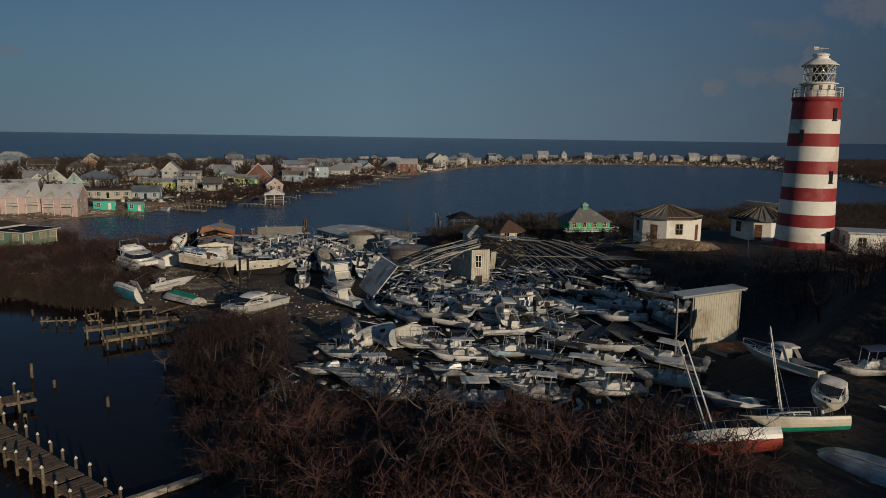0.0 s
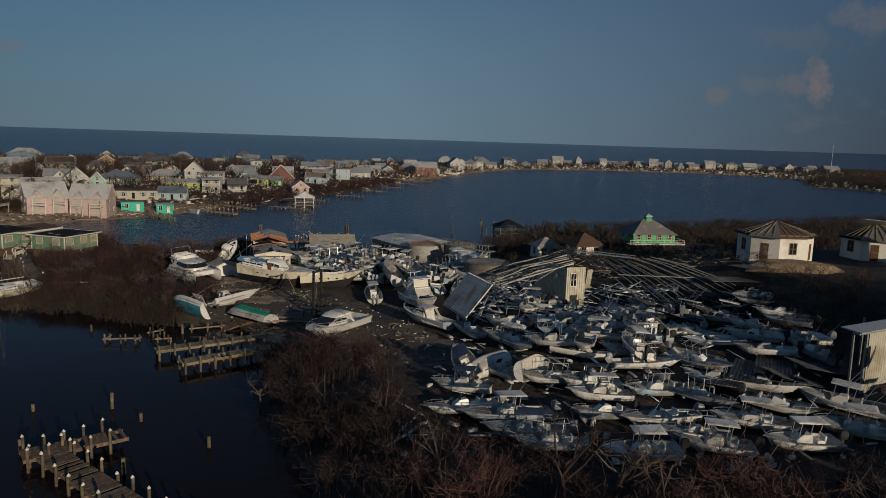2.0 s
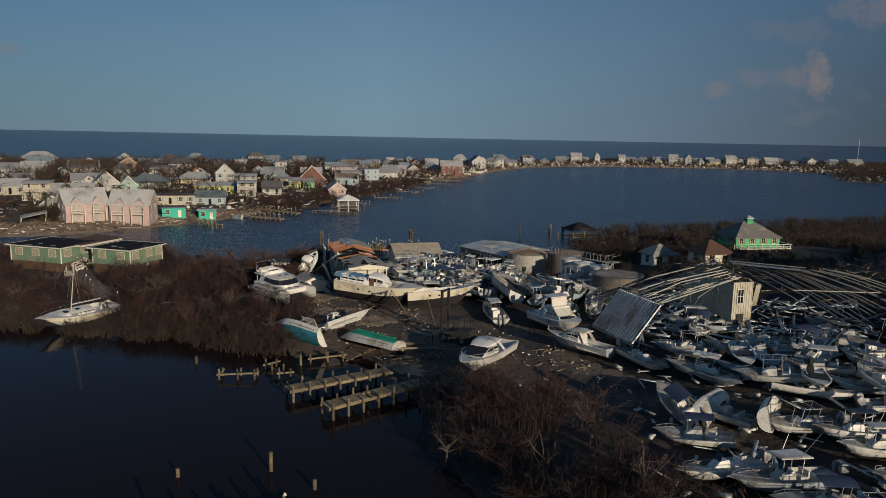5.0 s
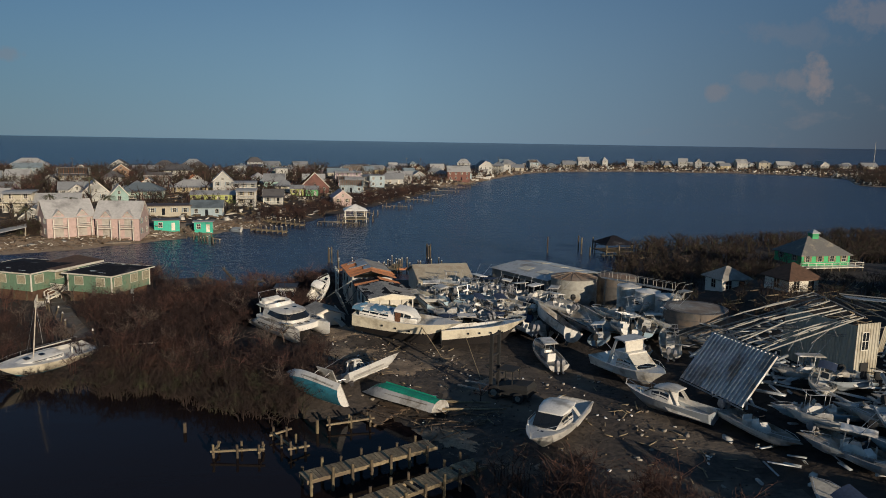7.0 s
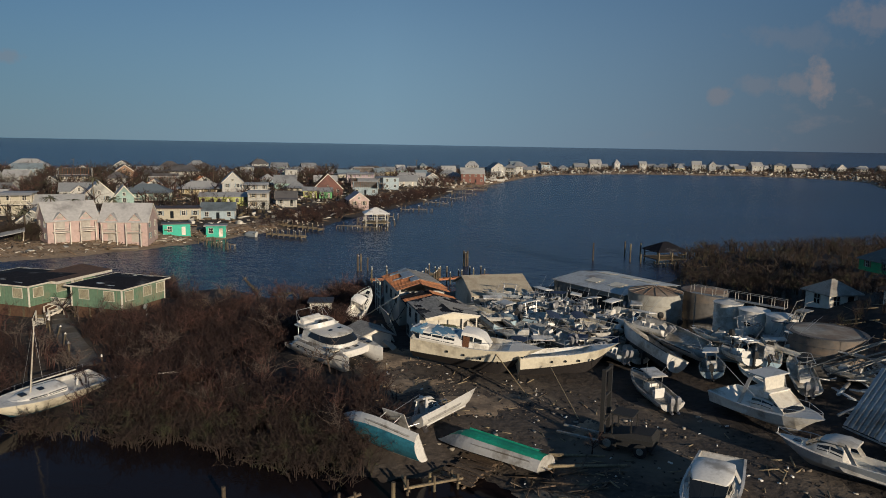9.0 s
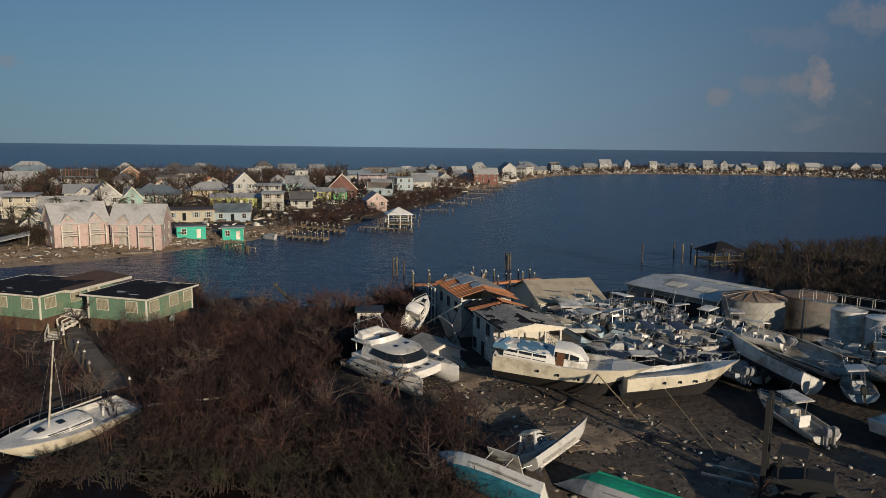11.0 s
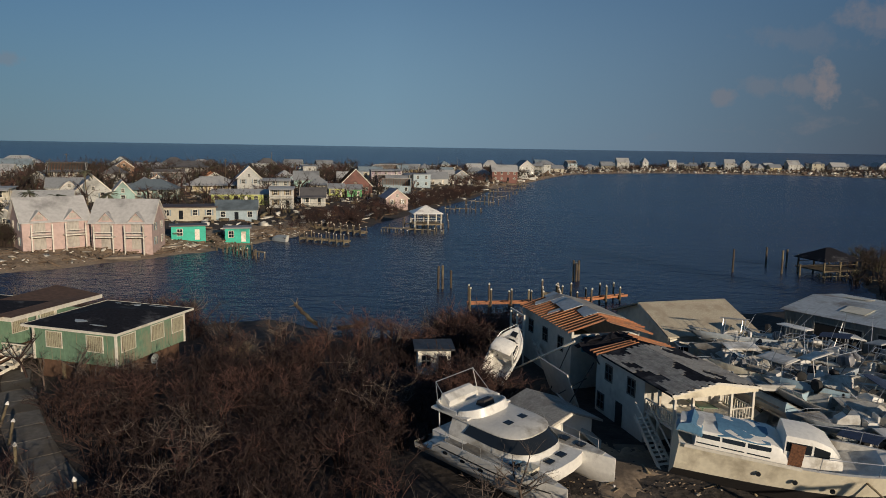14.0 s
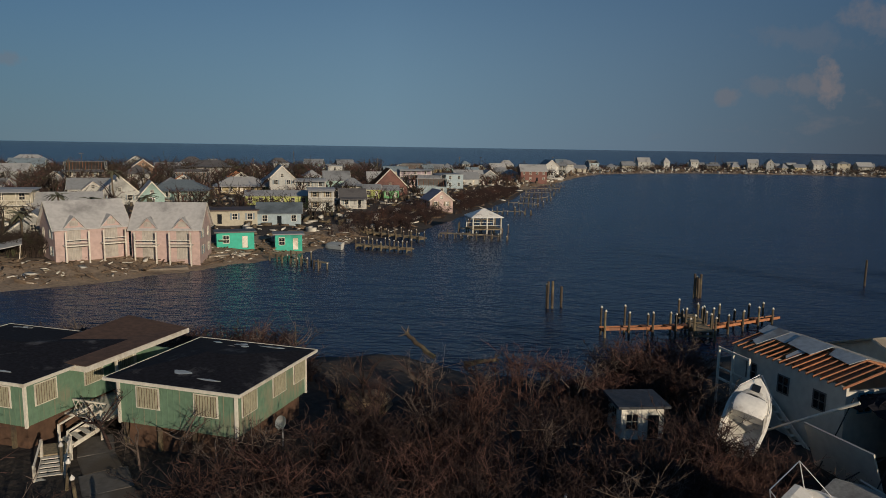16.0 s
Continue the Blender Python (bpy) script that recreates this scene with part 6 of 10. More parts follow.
def collapsed_shed():
    """Great boat-storage shed: one gable wall still up, its roof frames folded down on the boats."""
    t = thing("collapsed_shed", pose(2.6, 106.8, 3.4, 0, 0, -6), "collapsed steel boat shed with bent rafters fanned over the wreckage", "shed")
    inv = t.matrix_world.inverted()

    def wall(name, x0, y0, x1, y1, z0, z1, label, lean=0.0):
        w = math.hypot(x1 - x0, y1 - y0)
        m = inv @ pose(x0, y0, z0, 0, 0, math.degrees(math.atan2(y1 - y0, x1 - x0))) @ pose(0, 0, 0, lean, 0, 0)
        return part(name, ribs(0, -0.4, w, z1 - z0, 0.36, 0.06), M_BEIGETIN, t, label, m)
    wall("gable_wall", 2.0, 106.3, 4.7, 107.4, 3.6, 9.6, "standing piece of ribbed metal wall with a window")
    wall("side_wall", -1.6, 114.5, 2.0, 106.3, 3.6, 9.3, "ribbed metal side wall, bowed inward", -4)
    wall("gable_wall", 4.75, 107.4, 5.5, 107.9, 6.9, 9.3, "curled ribbed metal wall", 9)
    yaw = math.degrees(math.atan2(1.1, 2.7))
    window_part(t, inv @ pose(3.0, 106.62, 7.0, 0, 0, yaw), 0.8, 1.7)
    part("doorway", Geo().box(-0.5, -0.1, 0.0, 0.5, -0.07, 2.0), M_RUBBER, t, "dark doorway", inv @ pose(3.1, 106.65, 3.7, 0, 0, yaw))
    part("roof_sheet", ribs(-4.5, -1.6, 4.5, 1.6, 0.4, 0.05), M_TIN, t, "dark sheet of roofing left on the top", inv @ pose(8.2, 111.8, 10.7, 84, 2, -16))
    return t


collapsed_shed()


def bent_rafter(pts, w=0.16):
    g = Geo()
    for a, b in zip(pts, pts[1:]):
        g.beam(a, b, w, w * 1.5)
    return g


steel = thing("fallen_roof_frames", pose(0, 0, 0), "fan of fallen steel roof rafters leaning from the standing wall", "roof frame")
random.seed(11)
mixed = lambda a, b, u: Vector(a).lerp(Vector(b), u) + Vector((random.uniform(-0.4, 0.4), random.uniform(-0.4, 0.4), random.uniform(-0.25, 0.25)))
for k in range(13):
    u = k / 12
    top, low = mixed((2.8, 117.5, 10.1), (3.2, 107.4, 9.9), u), mixed((-13.0, 118.0, 4.8), (-6.8, 105.6, 6.8), u)
    part("rafter", bent_rafter([low, (top + low) / 2 + Vector((0, 0, random.uniform(-0.2, 0.7))), top], 0.085), M_STEEL, steel)
for k in range(15):
    u = k / 14
    top, low = mixed((4.0, 114.5, 10.5), (14.8, 110.0, 10.7), u), mixed((13.5, 99.5, 5.0), (29.0, 101.0, 6.2), u)
    part("rafter", bent_rafter([low, top.lerp(low, 0.55) + Vector((0, 0, 0.7)), top.lerp(low, 0.2) + Vector((0, 0, 0.5)), top], 0.075), M_STEEL, steel)
for k in range(14):
    # cross bracing and hanging purlins
    u = random.random()
    a, b = mixed((-9.0, 117.0, 6.0), (2.0, 108.0, 9.6), u), mixed((-6.0, 106.0, 6.6), (9.0, 108.5, 9.6), random.random())
    part("brace", Geo().beam(a, b, 0.06), M_STEEL, steel)
for a, b in (((2.8, 117.5, 10.3), (3.2, 107.4, 10.1)), ((-5.0, 117.8, 7.8), (-1.6, 106.6, 8.5)), ((4.0, 114.4, 10.9), (12.0, 110.2, 11.0)), ((9.0, 106.4, 8.9), (20.6, 105.8, 9.0)), ((-9.0, 117.0, 6.4), (-4.5, 106.2, 7.5))):
    part("purlin", Geo().beam(a, b, 0.09), M_STEEL, steel)

# sheet of ribbed roofing leaning on the wreck
mid, ex, ey, ez = [Vector(p) for p in ((-11.51, 102.34, 6.12), (0.423, -0.906, -0.016), (0.687, 0.332, -0.646), (0.591, 0.262, 0.763))]
rot = Matrix((ex, ey, ez)).transposed().to_4x4()
t = thing("roof_panel", Matrix.Translation(mid) @ rot, "large slab of ribbed grey metal roofing tilted against the wreckage", "metal sheet")
for k in range(6):
    part("roofing_strip", ribs(-4.02 + k * 1.340, -2.77, -4.02 + (k + 1) * 1.340 - 0.01, 2.77, 0.44, 0.13), M_TIN, t)
for z in (-2.9, 0, 2.9):
    part("purlin", Geo().beam((-4.02, 0.12, z), (4.02, 0.12, z), 0.12), M_STEEL, t)
# dark roofing of the far slope, sagging over the racks, stands for shade
random.seed(41)
sheet = ribs(-1.7, -3.6, 1.7, 3.6, 0.34, 0.05).mesh("roofing_sheet", M_DARKTIN)
for k in range(11):
    u, v = (k % 6 + random.uniform(0.2, 0.8)) / 6, (k // 6 + random.uniform(0.2, 0.8)) / 4
    x, y = 13.5 + 14.5 * u, 103.5 - 19.5 * v + 5 * u
    solo("roofing_sheet", sheet, None, "dark sagging ribbed roofing sheet standing for shade on the wreck", "metal sheet",
         at(x, y, -60 + random.uniform(-25, 25), 1.0 + 0.5 * random.random(), 84 + random.uniform(-14, 10), 0), group="fallen roofing sheets")

# more dark sheets laid to stand for shade over bare ground
for k in range(5):
    x, y = 13.5 + 12.0 * ((k * 0.618) % 1.0), 74.5 + 12.5 * (k + 0.5) / 16
    solo("roofing_sheet", sheet, None, "dark sagging ribbed roofing sheet standing for shade on the wreck", "metal sheet",
         at(x, y, -50 + random.uniform(-35, 35), 0.5 + 0.6 * random.random(), 86 + random.uniform(-10, 8), 0), group="fallen roofing sheets")


def shed_fragment():
    t = thing("shed_corner", pose(25.3, 73.4, 4.4, 0, 0, 32), "tall standing corner of a beige metal shed, torn open", "shed")
    part("wall", ribs(0, -2.0, 6.6, 6.4, 0.36, 0.04), M_BEIGETIN, t, "pale ribbed metal wall")
    part("roof", Geo().box(-2.6, -0.4, 6.66, 6.9, 1.5, 6.76, 0, pose(0, 0, 0, 3, 0, 0)), M_TIN, t, "torn strip of metal roof")
    part("column", Geo().beam((-2.3, 0, -1.5), (-2.5, 0, 6.35), 0.16), M_STEEL, t)
    part("column", Geo().beam((6.5, 4.4, -2), (6.5, 4.4, 6.0), 0.16), M_STEEL, t)
    part("eave_beam", Geo().box(-2.2, -0.35, 6.35, 7.2, 0.3, 6.6), M_STEEL, t)
    for x in (-0.25, 3.4, 6.8):
        part("column", Geo().box(x, 0.06, -0.5, x + 0.2, 0.26, 6.34), M_STEEL, t)
    part("torn_flap", ribs(0, 0, 1.1, 2.0, 0.4, 0.06), M_BEIGETIN, t, "", pose(-0.4, -0.4, 3.0, 12, -14, 30))
    return t


shed_fragment()
t = thing("rusty_shed", pose(29.4, 73.0, 3.7, 0, 0, 24), "small pale shed with a rusty flat roof", "shed")
part("wall", wall_shell(4.2, 2.8, -0.8, 1.9), M_BEIGETIN, t)
part("roof", ribs(-2.3, -1.6, 2.3, 1.6, 0.3, 0.04), M_RUST, t, "rusty ribbed roof", pose(0, 0, 1.98, -90, 0, 0))
part("gutter", Geo().box(-2.3, -1.66, 1.82, 2.3, -1.58, 1.94), M_RUST, t)


# ---- boats in the yard ----
random.seed(5)
SKINS = [(M_WHITE, "white"), (M_GREYHULL, "grey"), (M_WHITE, "white"), (M_BLUEHULL, "pale blue"), (M_WHITE, "white")]
TOPS = ["hard", "", "frame", "canvas", "hard", "", ""]
PROTO = {}


def strewn(x, y, yaw, L, heel=None, trim=None, dz=0.15, kind=None, top=None):
    """A motor boat lying in the yard; alike boats are copies of one another."""
    size = min((6.2, 7.4, 8.8), key=lambda s: abs(s - L))
    skin, word = random.choice(SKINS)
    kind = kind or random.choice(("console", "console", "console", "skiff"))
    top = random.choice(TOPS) if top is None else top
    heel = random.gauss(0, 5) if heel is None else heel
    trim = random.gauss(0, 2) if trim is None else trim
    m = at(x, y, 0, dz + abs(math.sin(radians(heel))) * 0.5) @ pose(0, 0, 0, 0, 0, yaw) @ pose(0, 0, 0, trim, heel, 0)
    key = (size, word, kind, top if kind == "console" else 0)
    if key in PROTO:
        return copy_thing(PROTO[key], m)
    if kind == "console":
        covers = {"hard": "a white hard top", "canvas": "a dark canvas top", "frame": "a bare top frame", "": "no top", None: "no top"}
        PROTO[key] = console_boat(m, size, 2.5 if size < 8 else 2.9, skin, 2 if size > 7 else 1, top, label="%s centre-console fishing boat with %s, stranded" % (word, covers[top]))
    else:
        PROTO[key] = skiff(m, size - 0.7, 2.3, skin, M_WHITE, "%s open runabout with a low windscreen, stranded" % word)
    return PROTO[key]


FIELD = [(-11.3, 75.2, 75, 6.6), (-11.2, 69.4, 112, 7.4), (-7.3, 68.0, 106, 8.8), (-5.8, 64.8, 88, 7.0), (-4.0, 62.0, 90, 6.5), (2.8, 61.1, 96, 6.2), (8.8, 63.0, 84, 6.8),
         (15.2, 62.6, 98, 6.2), (1.0, 68.2, 112, 6.0), (5.6, 67.6, 110, 7.2), (1.3, 72.4, 94, 6.2), (0.9, 75.0, 91, 6.8), (-2.4, 76.8, 108, 7.0), (10.3, 71.6, -140, 7.4),
         (12.8, 66.8, 79, 6.6), (16.8, 74.0, -118, 7.2), (16.6, 69.8, -125, 6.5), (8.3, 86.3, 94, 6.8), (7.5, 79.4, -85, 7.4), (1.6, 82.8, -112, 7.6), (12.6, 79.6, -140, 7.2),
         (22.0, 71.0, 58, 7.2), (7.7, 64.6, 93, 6.2), (20.8, 66.0, 70, 6.6), (6.0, 83.2, 75, 6.5), (12.4, 75.4, 60, 6.2), (6.6, 73.4, 100, 6.2), (-7.6, 79.6, 40, 6.5)]
for x, y, yaw, L in FIELD:
    strewn(x, y, yaw, L, kind="console", top=random.choice(("hard", "hard", "frame", "", "canvas", "")))
# wrecked hulls heaped in the middle
bare_hull(at(-8.2, 79.6, 0, 0.9) @ pose(0, 0, 0, 10, 100, 150), 6.4, 2.4, M_WHITE, M_WHITE, "white capsized hull leaning on other boats")
bare_hull(at(-4.9, 78.4, 0, 1.3) @ pose(0, 0, 0, -24, 75, -50), 6.2, 2.4, M_WHITE, M_WHITE, "white capsized hull propped at a steep angle")
console_boat(at(-11.0, 80.4, 0, 0.9) @ pose(0, 0, 0, 12, -25, 15), 6.6, 2.4, M_WHITE, 1, "canvas", label="cream centre-console boat thrown up on another boat")

# rows still inside the wrecked rack, between field and fallen roof
random.seed(21)


def heap(corners, rows, cols, yaw, jitter, L, dz, skip=0.1):
    """Boats crowded over a four-sided patch of ground."""
    a, b, c, d = [Vector((*p, 0)) for p in corners]
    for r in range(rows):
        for k in range(cols):
            if random.random() < skip:
                continue
            u, v = (k + 0.5 + random.uniform(-0.25, 0.25)) / cols, (r + 0.5 + random.uniform(-0.25, 0.25)) / rows
            p = a.lerp(b, u).lerp(d.lerp(c, u), v)
            strewn(p.x, p.y, yaw + random.gauss(0, jitter), random.choice(L), random.gauss(0, 9), random.gauss(0, 4), dz + random.uniform(0, 0.5))


heap(((-9, 88), (14, 88), (14, 99), (-7, 99)), 3, 6, 80, 28, (6.2, 7.4), 0.25)
heap(((-5, 100), (2, 99), (1, 106), (-6, 108)), 2, 2, 100, 40, (6.2,), 0.4)
heap(((5, 101), (13, 97), (14, 103), (8, 108)), 2, 3, 60, 35, (6.2, 7.4), 0.2)
heap(((13, 78), (26, 80), (28, 100), (14, 101)), 5, 3, 60, 45, (6.2, 7.4), 0.2)
heap(((-9, 84), (8, 80), (12, 92), (-8, 95)), 3, 4, 90, 50, (6.2,), 0.9, 0.15)
heap(((-44, 124), (-22, 128), (-20, 140), (-42, 142)), 5, 7, 60, 35, (6.2, 7.4), 0.3)
heap(((-22, 118), (-8, 116), (-10, 128), (-20, 130)), 3, 4, 30, 45, (6.2, 7.4), 0.3)
heap(((-40, 127), (-24, 130), (-22, 140), (-38, 141)), 4, 5, 40, 50, (6.2, 7.4), 1.5, 0.25)
heap(((-20, 119), (-10, 118), (-11, 127), (-19, 128)), 2, 3, 20, 50, (6.2,), 1.3, 0.2)
heap(((-44, 133), (-33, 135), (-31, 147), (-41, 148)), 4, 4, 60, 40, (6.2, 7.4), 2.0, 0.1)
heap(((-36, 139), (-28, 138), (-27, 145), (-34, 148)), 2, 3, 70, 40, (7.4,), 1.3, 0.1)
random.seed(57)
for k in range(11):
    u, v = (k % 4 + random.uniform(0.2, 0.8)) / 4, (k // 4 + random.uniform(0.2, 0.8)) / 3
    bare_hull(at(-43 + 14 * u, 131 + 15 * v, 0, 2.1) @ pose(0, 0, 0, 0, 0, random.uniform(20, 100)) @ pose(0, 0, 0, random.uniform(-8, 8), random.choice((-1, 1)) * random.uniform(18, 50), 0), random.uniform(5.6, 7.0), 2.3,
              random.choice((M_WHITE, M_WHITE, M_CREAM, M_BLUEHULL)), M_WHITE, "pale open hull tipped over on the heap behind the yachts")
heap(((-46, 142), (-31, 142), (-30, 147), (-44, 147)), 1, 4, 80, 30, (6.2,), 0.2)

# large craft round the lot
motor_yacht(at(-43.5, 123.3, 0, 0.3) @ pose(0, 0, 0, 0, 0, -103) @ pose(0, 0, 0, -7, 5, 0), 13.6, 4.2, "cream motor yacht with a wheelhouse, stranded upright")
motor_yacht(at(-33.8, 122.2, 0, 0.45) @ pose(0, 0, 0, 0, 0, -82) @ pose(0, 0, 0, 2, -4, 0), 10.6, 3.4, "cream yacht hull without superstructure, stranded beside another", False, 2.1)
catamaran(at(-58.7, 125.7, 0, 0.5) @ pose(0, 0, 0, 0, 0, -132) @ pose(0, 0, 0, -2, 3, 0), "white cruising catamaran with dark windows, stranded in the brush")
cruiser(at(-27.9, 95.4, 0, 0.25) @ pose(0, 0, 0, 0, 0, 155), 11.8, 3.7, M_WHITE, "white sport cruiser with a raked windscreen standing on the lot")
cruiser(at(-18.4, 110.0, 0, 0.3) @ pose(0, 0, 0, 0, 0, -155) @ pose(0, 0, 0, 2, 3, 0), 10.8, 4.0, M_WHITE, "white sport-fishing cruiser with a fly bridge", True, "fishing_cruiser")
cruiser(at(-17.0, 101.4, 0, 0.3) @ pose(0, 0, 0, 0, 3, 50), 8.8, 3.0, M_GREYHULL, "pale grey fishing boat with a pilot shelter beside the fallen roof")
console_boat(at(-10.6, 95.8, 0, 0.25) @ pose(0, 0, 0, 0, -3, -158), 8.6, 2.7, M_WHITE, 2, None, label="white open boat under the edge of the fallen roof")
console_boat(at(-5.6, 89.2, 0, 0.25) @ pose(0, 0, 0, 0, 2, -158), 8.8, 2.8, M_GREYHULL, 2, None, label="grey open boat at the edge of the heap")
console_boat(at(-26.6, 117.4, 0, 0.3) @ pose(0, 0, 0, 2, -3, 14), 8.4, 2.7, M_WHITE, 2, "hard", label="white centre-console boat with two outboards, on the lot")
console_boat(at(-51.4, 104.3, 0, 1.3) @ pose(0, 0, 0, 0, 0, 54) @ pose(0, 0, 0, 0, 66, 0), 9.2, 3.1, M_WHITE, 0, "hard", None, M_TEAL, "white boat with teal bottom paint rolled on its side")
bare_hull(at(-42.0, 104.6, 0, 1.9) @ pose(0, 0, 0, 0, -166, 54), 10.4, 3.1, M_WHITE, M_GREEN, "capsized white boat with bright green bottom paint")
bare_hull(at(-45.2, 109.8, 0, 0.9) @ pose(0, 0, 0, 0, 0, -40) @ pose(0, 0, 0, 4, -40, 0), 8.2, 1.5, M_WHITE, M_WHITE, "broken white hull lying on its side", fb=0.7)
cruiser(at(-47.2, 109.6, 0, -0.1) @ pose(0, 0, 0, 0, 0, -45) @ pose(0, 0, 0, -3, -24, 0), 4.8, 1.9, M_WHITE, "small wrecked cabin boat beside a broken hull")
bow, deck = Vector((0.46, 0.62, 0.64)).normalized(), Vector((-0.35, -0.9, 0.3))
deck = (deck - deck.dot(bow) * bow).normalized()
cruiser(Matrix.Translation((-58.6, 143.2, 3.0)) @ Matrix((bow.cross(deck), bow, deck)).transposed().to_4x4(), 5.0, 2.6, M_WHITE, "white cabin boat stood on end beside the ruined house")
sail_boat(at(-83.3, 111.6, 0, 0.1) @ pose(0, 0, 0, 0, -9, 158), 12.6, 3.7, M_CREAM, M_TEAL, 7.2, "cream sailing boat with a broken mast, grounded at the mangrove edge")
sail_boat(at(20.2, 47.8, 0, 0.7) @ pose(0, 0, 0, 0, 0, 90) @ pose(0, 0, 0, -7, 50, 0), 7.8, 2.6, M_WHITE, M_RED, 8.0, "white sailing boat with red bottom paint heeled on its side", False)
long_mast = Geo().tube((0, 0, 0), (-2.6, 1.2, 7.4), 0.07, 0.05, 8)
solo("fallen_mast", long_mast, M_PAINTWOOD, "slim pale mast leaning over the heeled boats", "mast", at(20.6, 49.8, 0, 0.2))
sail_boat(at(25.8, 50.4, 0, 0.6) @ pose(0, 0, 0, 0, 0, 86) @ pose(0, 0, 0, -6, 22, 0), 7.2, 2.4, M_CREAM, M_GREEN, 6.5, "cream sailing boat with green bottom paint heeled among wrecks", False)
cruiser(at(29.6, 54.0, 0, 0.3) @ pose(0, 0, 0, 0, -8, 150), 6.0, 2.5, M_CREAM, "cream cabin boat thrown up on the hillside")
cruiser(at(30.3, 64.2, 0, 0.2) @ pose(0, 0, 0, 0, 6, 36), 8.0, 2.5, M_CREAM, "long cream motor boat lying below the metal shed")
bare_hull(at(28.4, 46.4, 0, 0.8) @ pose(0, 0, 0, 0, 150, 44), 8.0, 2.5, M_GREYHULL, M_GREYHULL, "grey upturned hull lying in the brush")
strewn(35.6, 60.0, 100, 6.2)
strewn(34.6, 50.5, 60, 6.2)
strewn(24.6, 59.0, 80, 6.2)

# hulls thrown across one another behind the lot
bare_hull(at(-25.5, 126.6, 0, 1.0) @ pose(0, 0, 0, 0, 0, 20) @ pose(0, 0, 0, 3, 24, 0), 11.5, 3.0, M_WHITE, M_DARK, "long white hull heeled over, bow towards the warehouse", fb=1.6)
bare_hull(at(-21.8, 128.8, 0, 1.0) @ pose(0, 0, 0, 0, 0, 25) @ pose(0, 0, 0, 2, -22, 0), 10.5, 3.0, M_WHITE, M_DARK, "white hull heeled over on the heap", fb=1.5)
solo("torn_awning", Geo().loft([[(x, y, 0.25 * math.sin(2.2 * x) * (1 - 0.3 * y)) for x in (-1.6, -0.8, 0, 0.8, 1.6)] + [(x, y, 0.25 * math.sin(2.2 * x) * (1 - 0.3 * y) - 0.04) for x in (1.6, 0.8, 0, -0.8, -1.6)] for y in (-0.9, -0.3, 0.3, 0.9)], 0, True), M_REDCLOTH, "torn red awning lying on the wrecks", "canvas", at(-41.5, 139.5, 30, 2.2))
solo("boat_cover", Geo().loft([[(x * w, y, 1.0 - 0.8 * x * x - 0.04 * y * y) for x in (-1, -0.5, 0, 0.5, 1)] + [(w, y, -0.2), (-w, y, -0.2)] for y, w in ((-2.2, 0.7), (-1, 1.15), (0.6, 1.2), (2.0, 0.6))], 0, True), M_NAVY, "navy blue cover over a small boat", "canvas", at(-29.5, 130.0, 70, 1.4))

# ---- docks and piles ----
def pile(parent, x, y, z0, z1, r=0.15, cap=True, name="dock_post"):
    ob = part(name, Geo().tube((x, y, z0), (x + random.uniform(-0.08, 0.08), y + random.uniform(-0.08, 0.08), z1), r, r * 0.9, 8), M_PILE, parent)
    if cap:
        part("post_cap", Geo().lathe([(r * 1.05, z1), (r * 1.05, z1 + 0.06), (0.02, z1 + 0.22)], 8, 0, True, x, y), M_PAINTWOOD, ob)
    return ob


def dock(a, b, width, z, label, post=1.3, step=2.6, cap=True, plank=0.32, mat=M_WOOD, missing=0.05, name="dock"):
    """Plank dock from a to b on piles, with beams below."""
    a, b = Vector((*a, 0)), Vector((*b, 0))
    d = b - a
    L = d.length
    t = thing(name, Matrix.Translation(a) @ pose(0, 0, 0, 0, 0, math.degrees(math.atan2(d.y, d.x))), label, "dock")
    n = int(L / plank)
    me = Geo().box(0, -width / 2, z, plank * 0.9, width / 2, z + 0.06).mesh("plank", mat)
    for k in range(n):
        if random.random() > missing:
            part("plank", me, None, t, "", pose(k * plank, 0, random.uniform(-0.015, 0.015), 0, 0, random.uniform(-0.6, 0.6)))
    for y in (-width / 2 + 0.12, width / 2 - 0.12):
        part("stringer", Geo().box(0, y - 0.07, z - 0.28, L, y + 0.07, z - 0.003), mat, t)
    k = 0.3
    while k < L:
        for s in (-1, 1):
            pile(t, k, s * (width / 2 + 0.14), -2.5, z + post * random.uniform(0.5, 1.1), 0.13, cap)
        part("cross_beam", Geo().box(k - 0.08, -width / 2 - 0.2, z - 0.5, k + 0.08, width / 2 + 0.2, z - 0.283), mat, t)
        k += step
    return t


random.seed(8)
dock((-47.6, 87.6), (-38.2, 94.6), 1.7, 1.15, "yellowish timber finger dock with piles", 0.7, 1.7, False)
dock((-42.9, 83.6), (-34.2, 91.4), 1.8, 1.15, "yellowish timber finger dock with broken boards", 0.7, 1.7, False, missing=0.2)
dock((-45.4, 60.0), (-39.6, 65.2), 2.2, 1.0, "dark weathered timber dock head with capped piles", 1.1, 1.5, mat=M_DRIFT, missing=0.15)
dock((-22.0, 46.0), (-44.8, 61.6), 2.2, 1.0, "dark weathered timber walkway over the water", 0.9, 2.2, mat=M_DRIFT, missing=0.12)
dock((-62.4, 173.6), (-52.0, 175.6), 1.0, 1.0, "storm-stripped pier with orange beams and white-capped piles", 1.9, 2.6, True, 0.9, M_FRESHWOOD, 0.75, "pier")
dock((-52.0, 172.0), (-51.4, 181.0), 1.8, 1.1, "weathered grey pier with capped piles", 1.6, 2.0, True, 0.34, M_WOOD, 0.3, "pier")
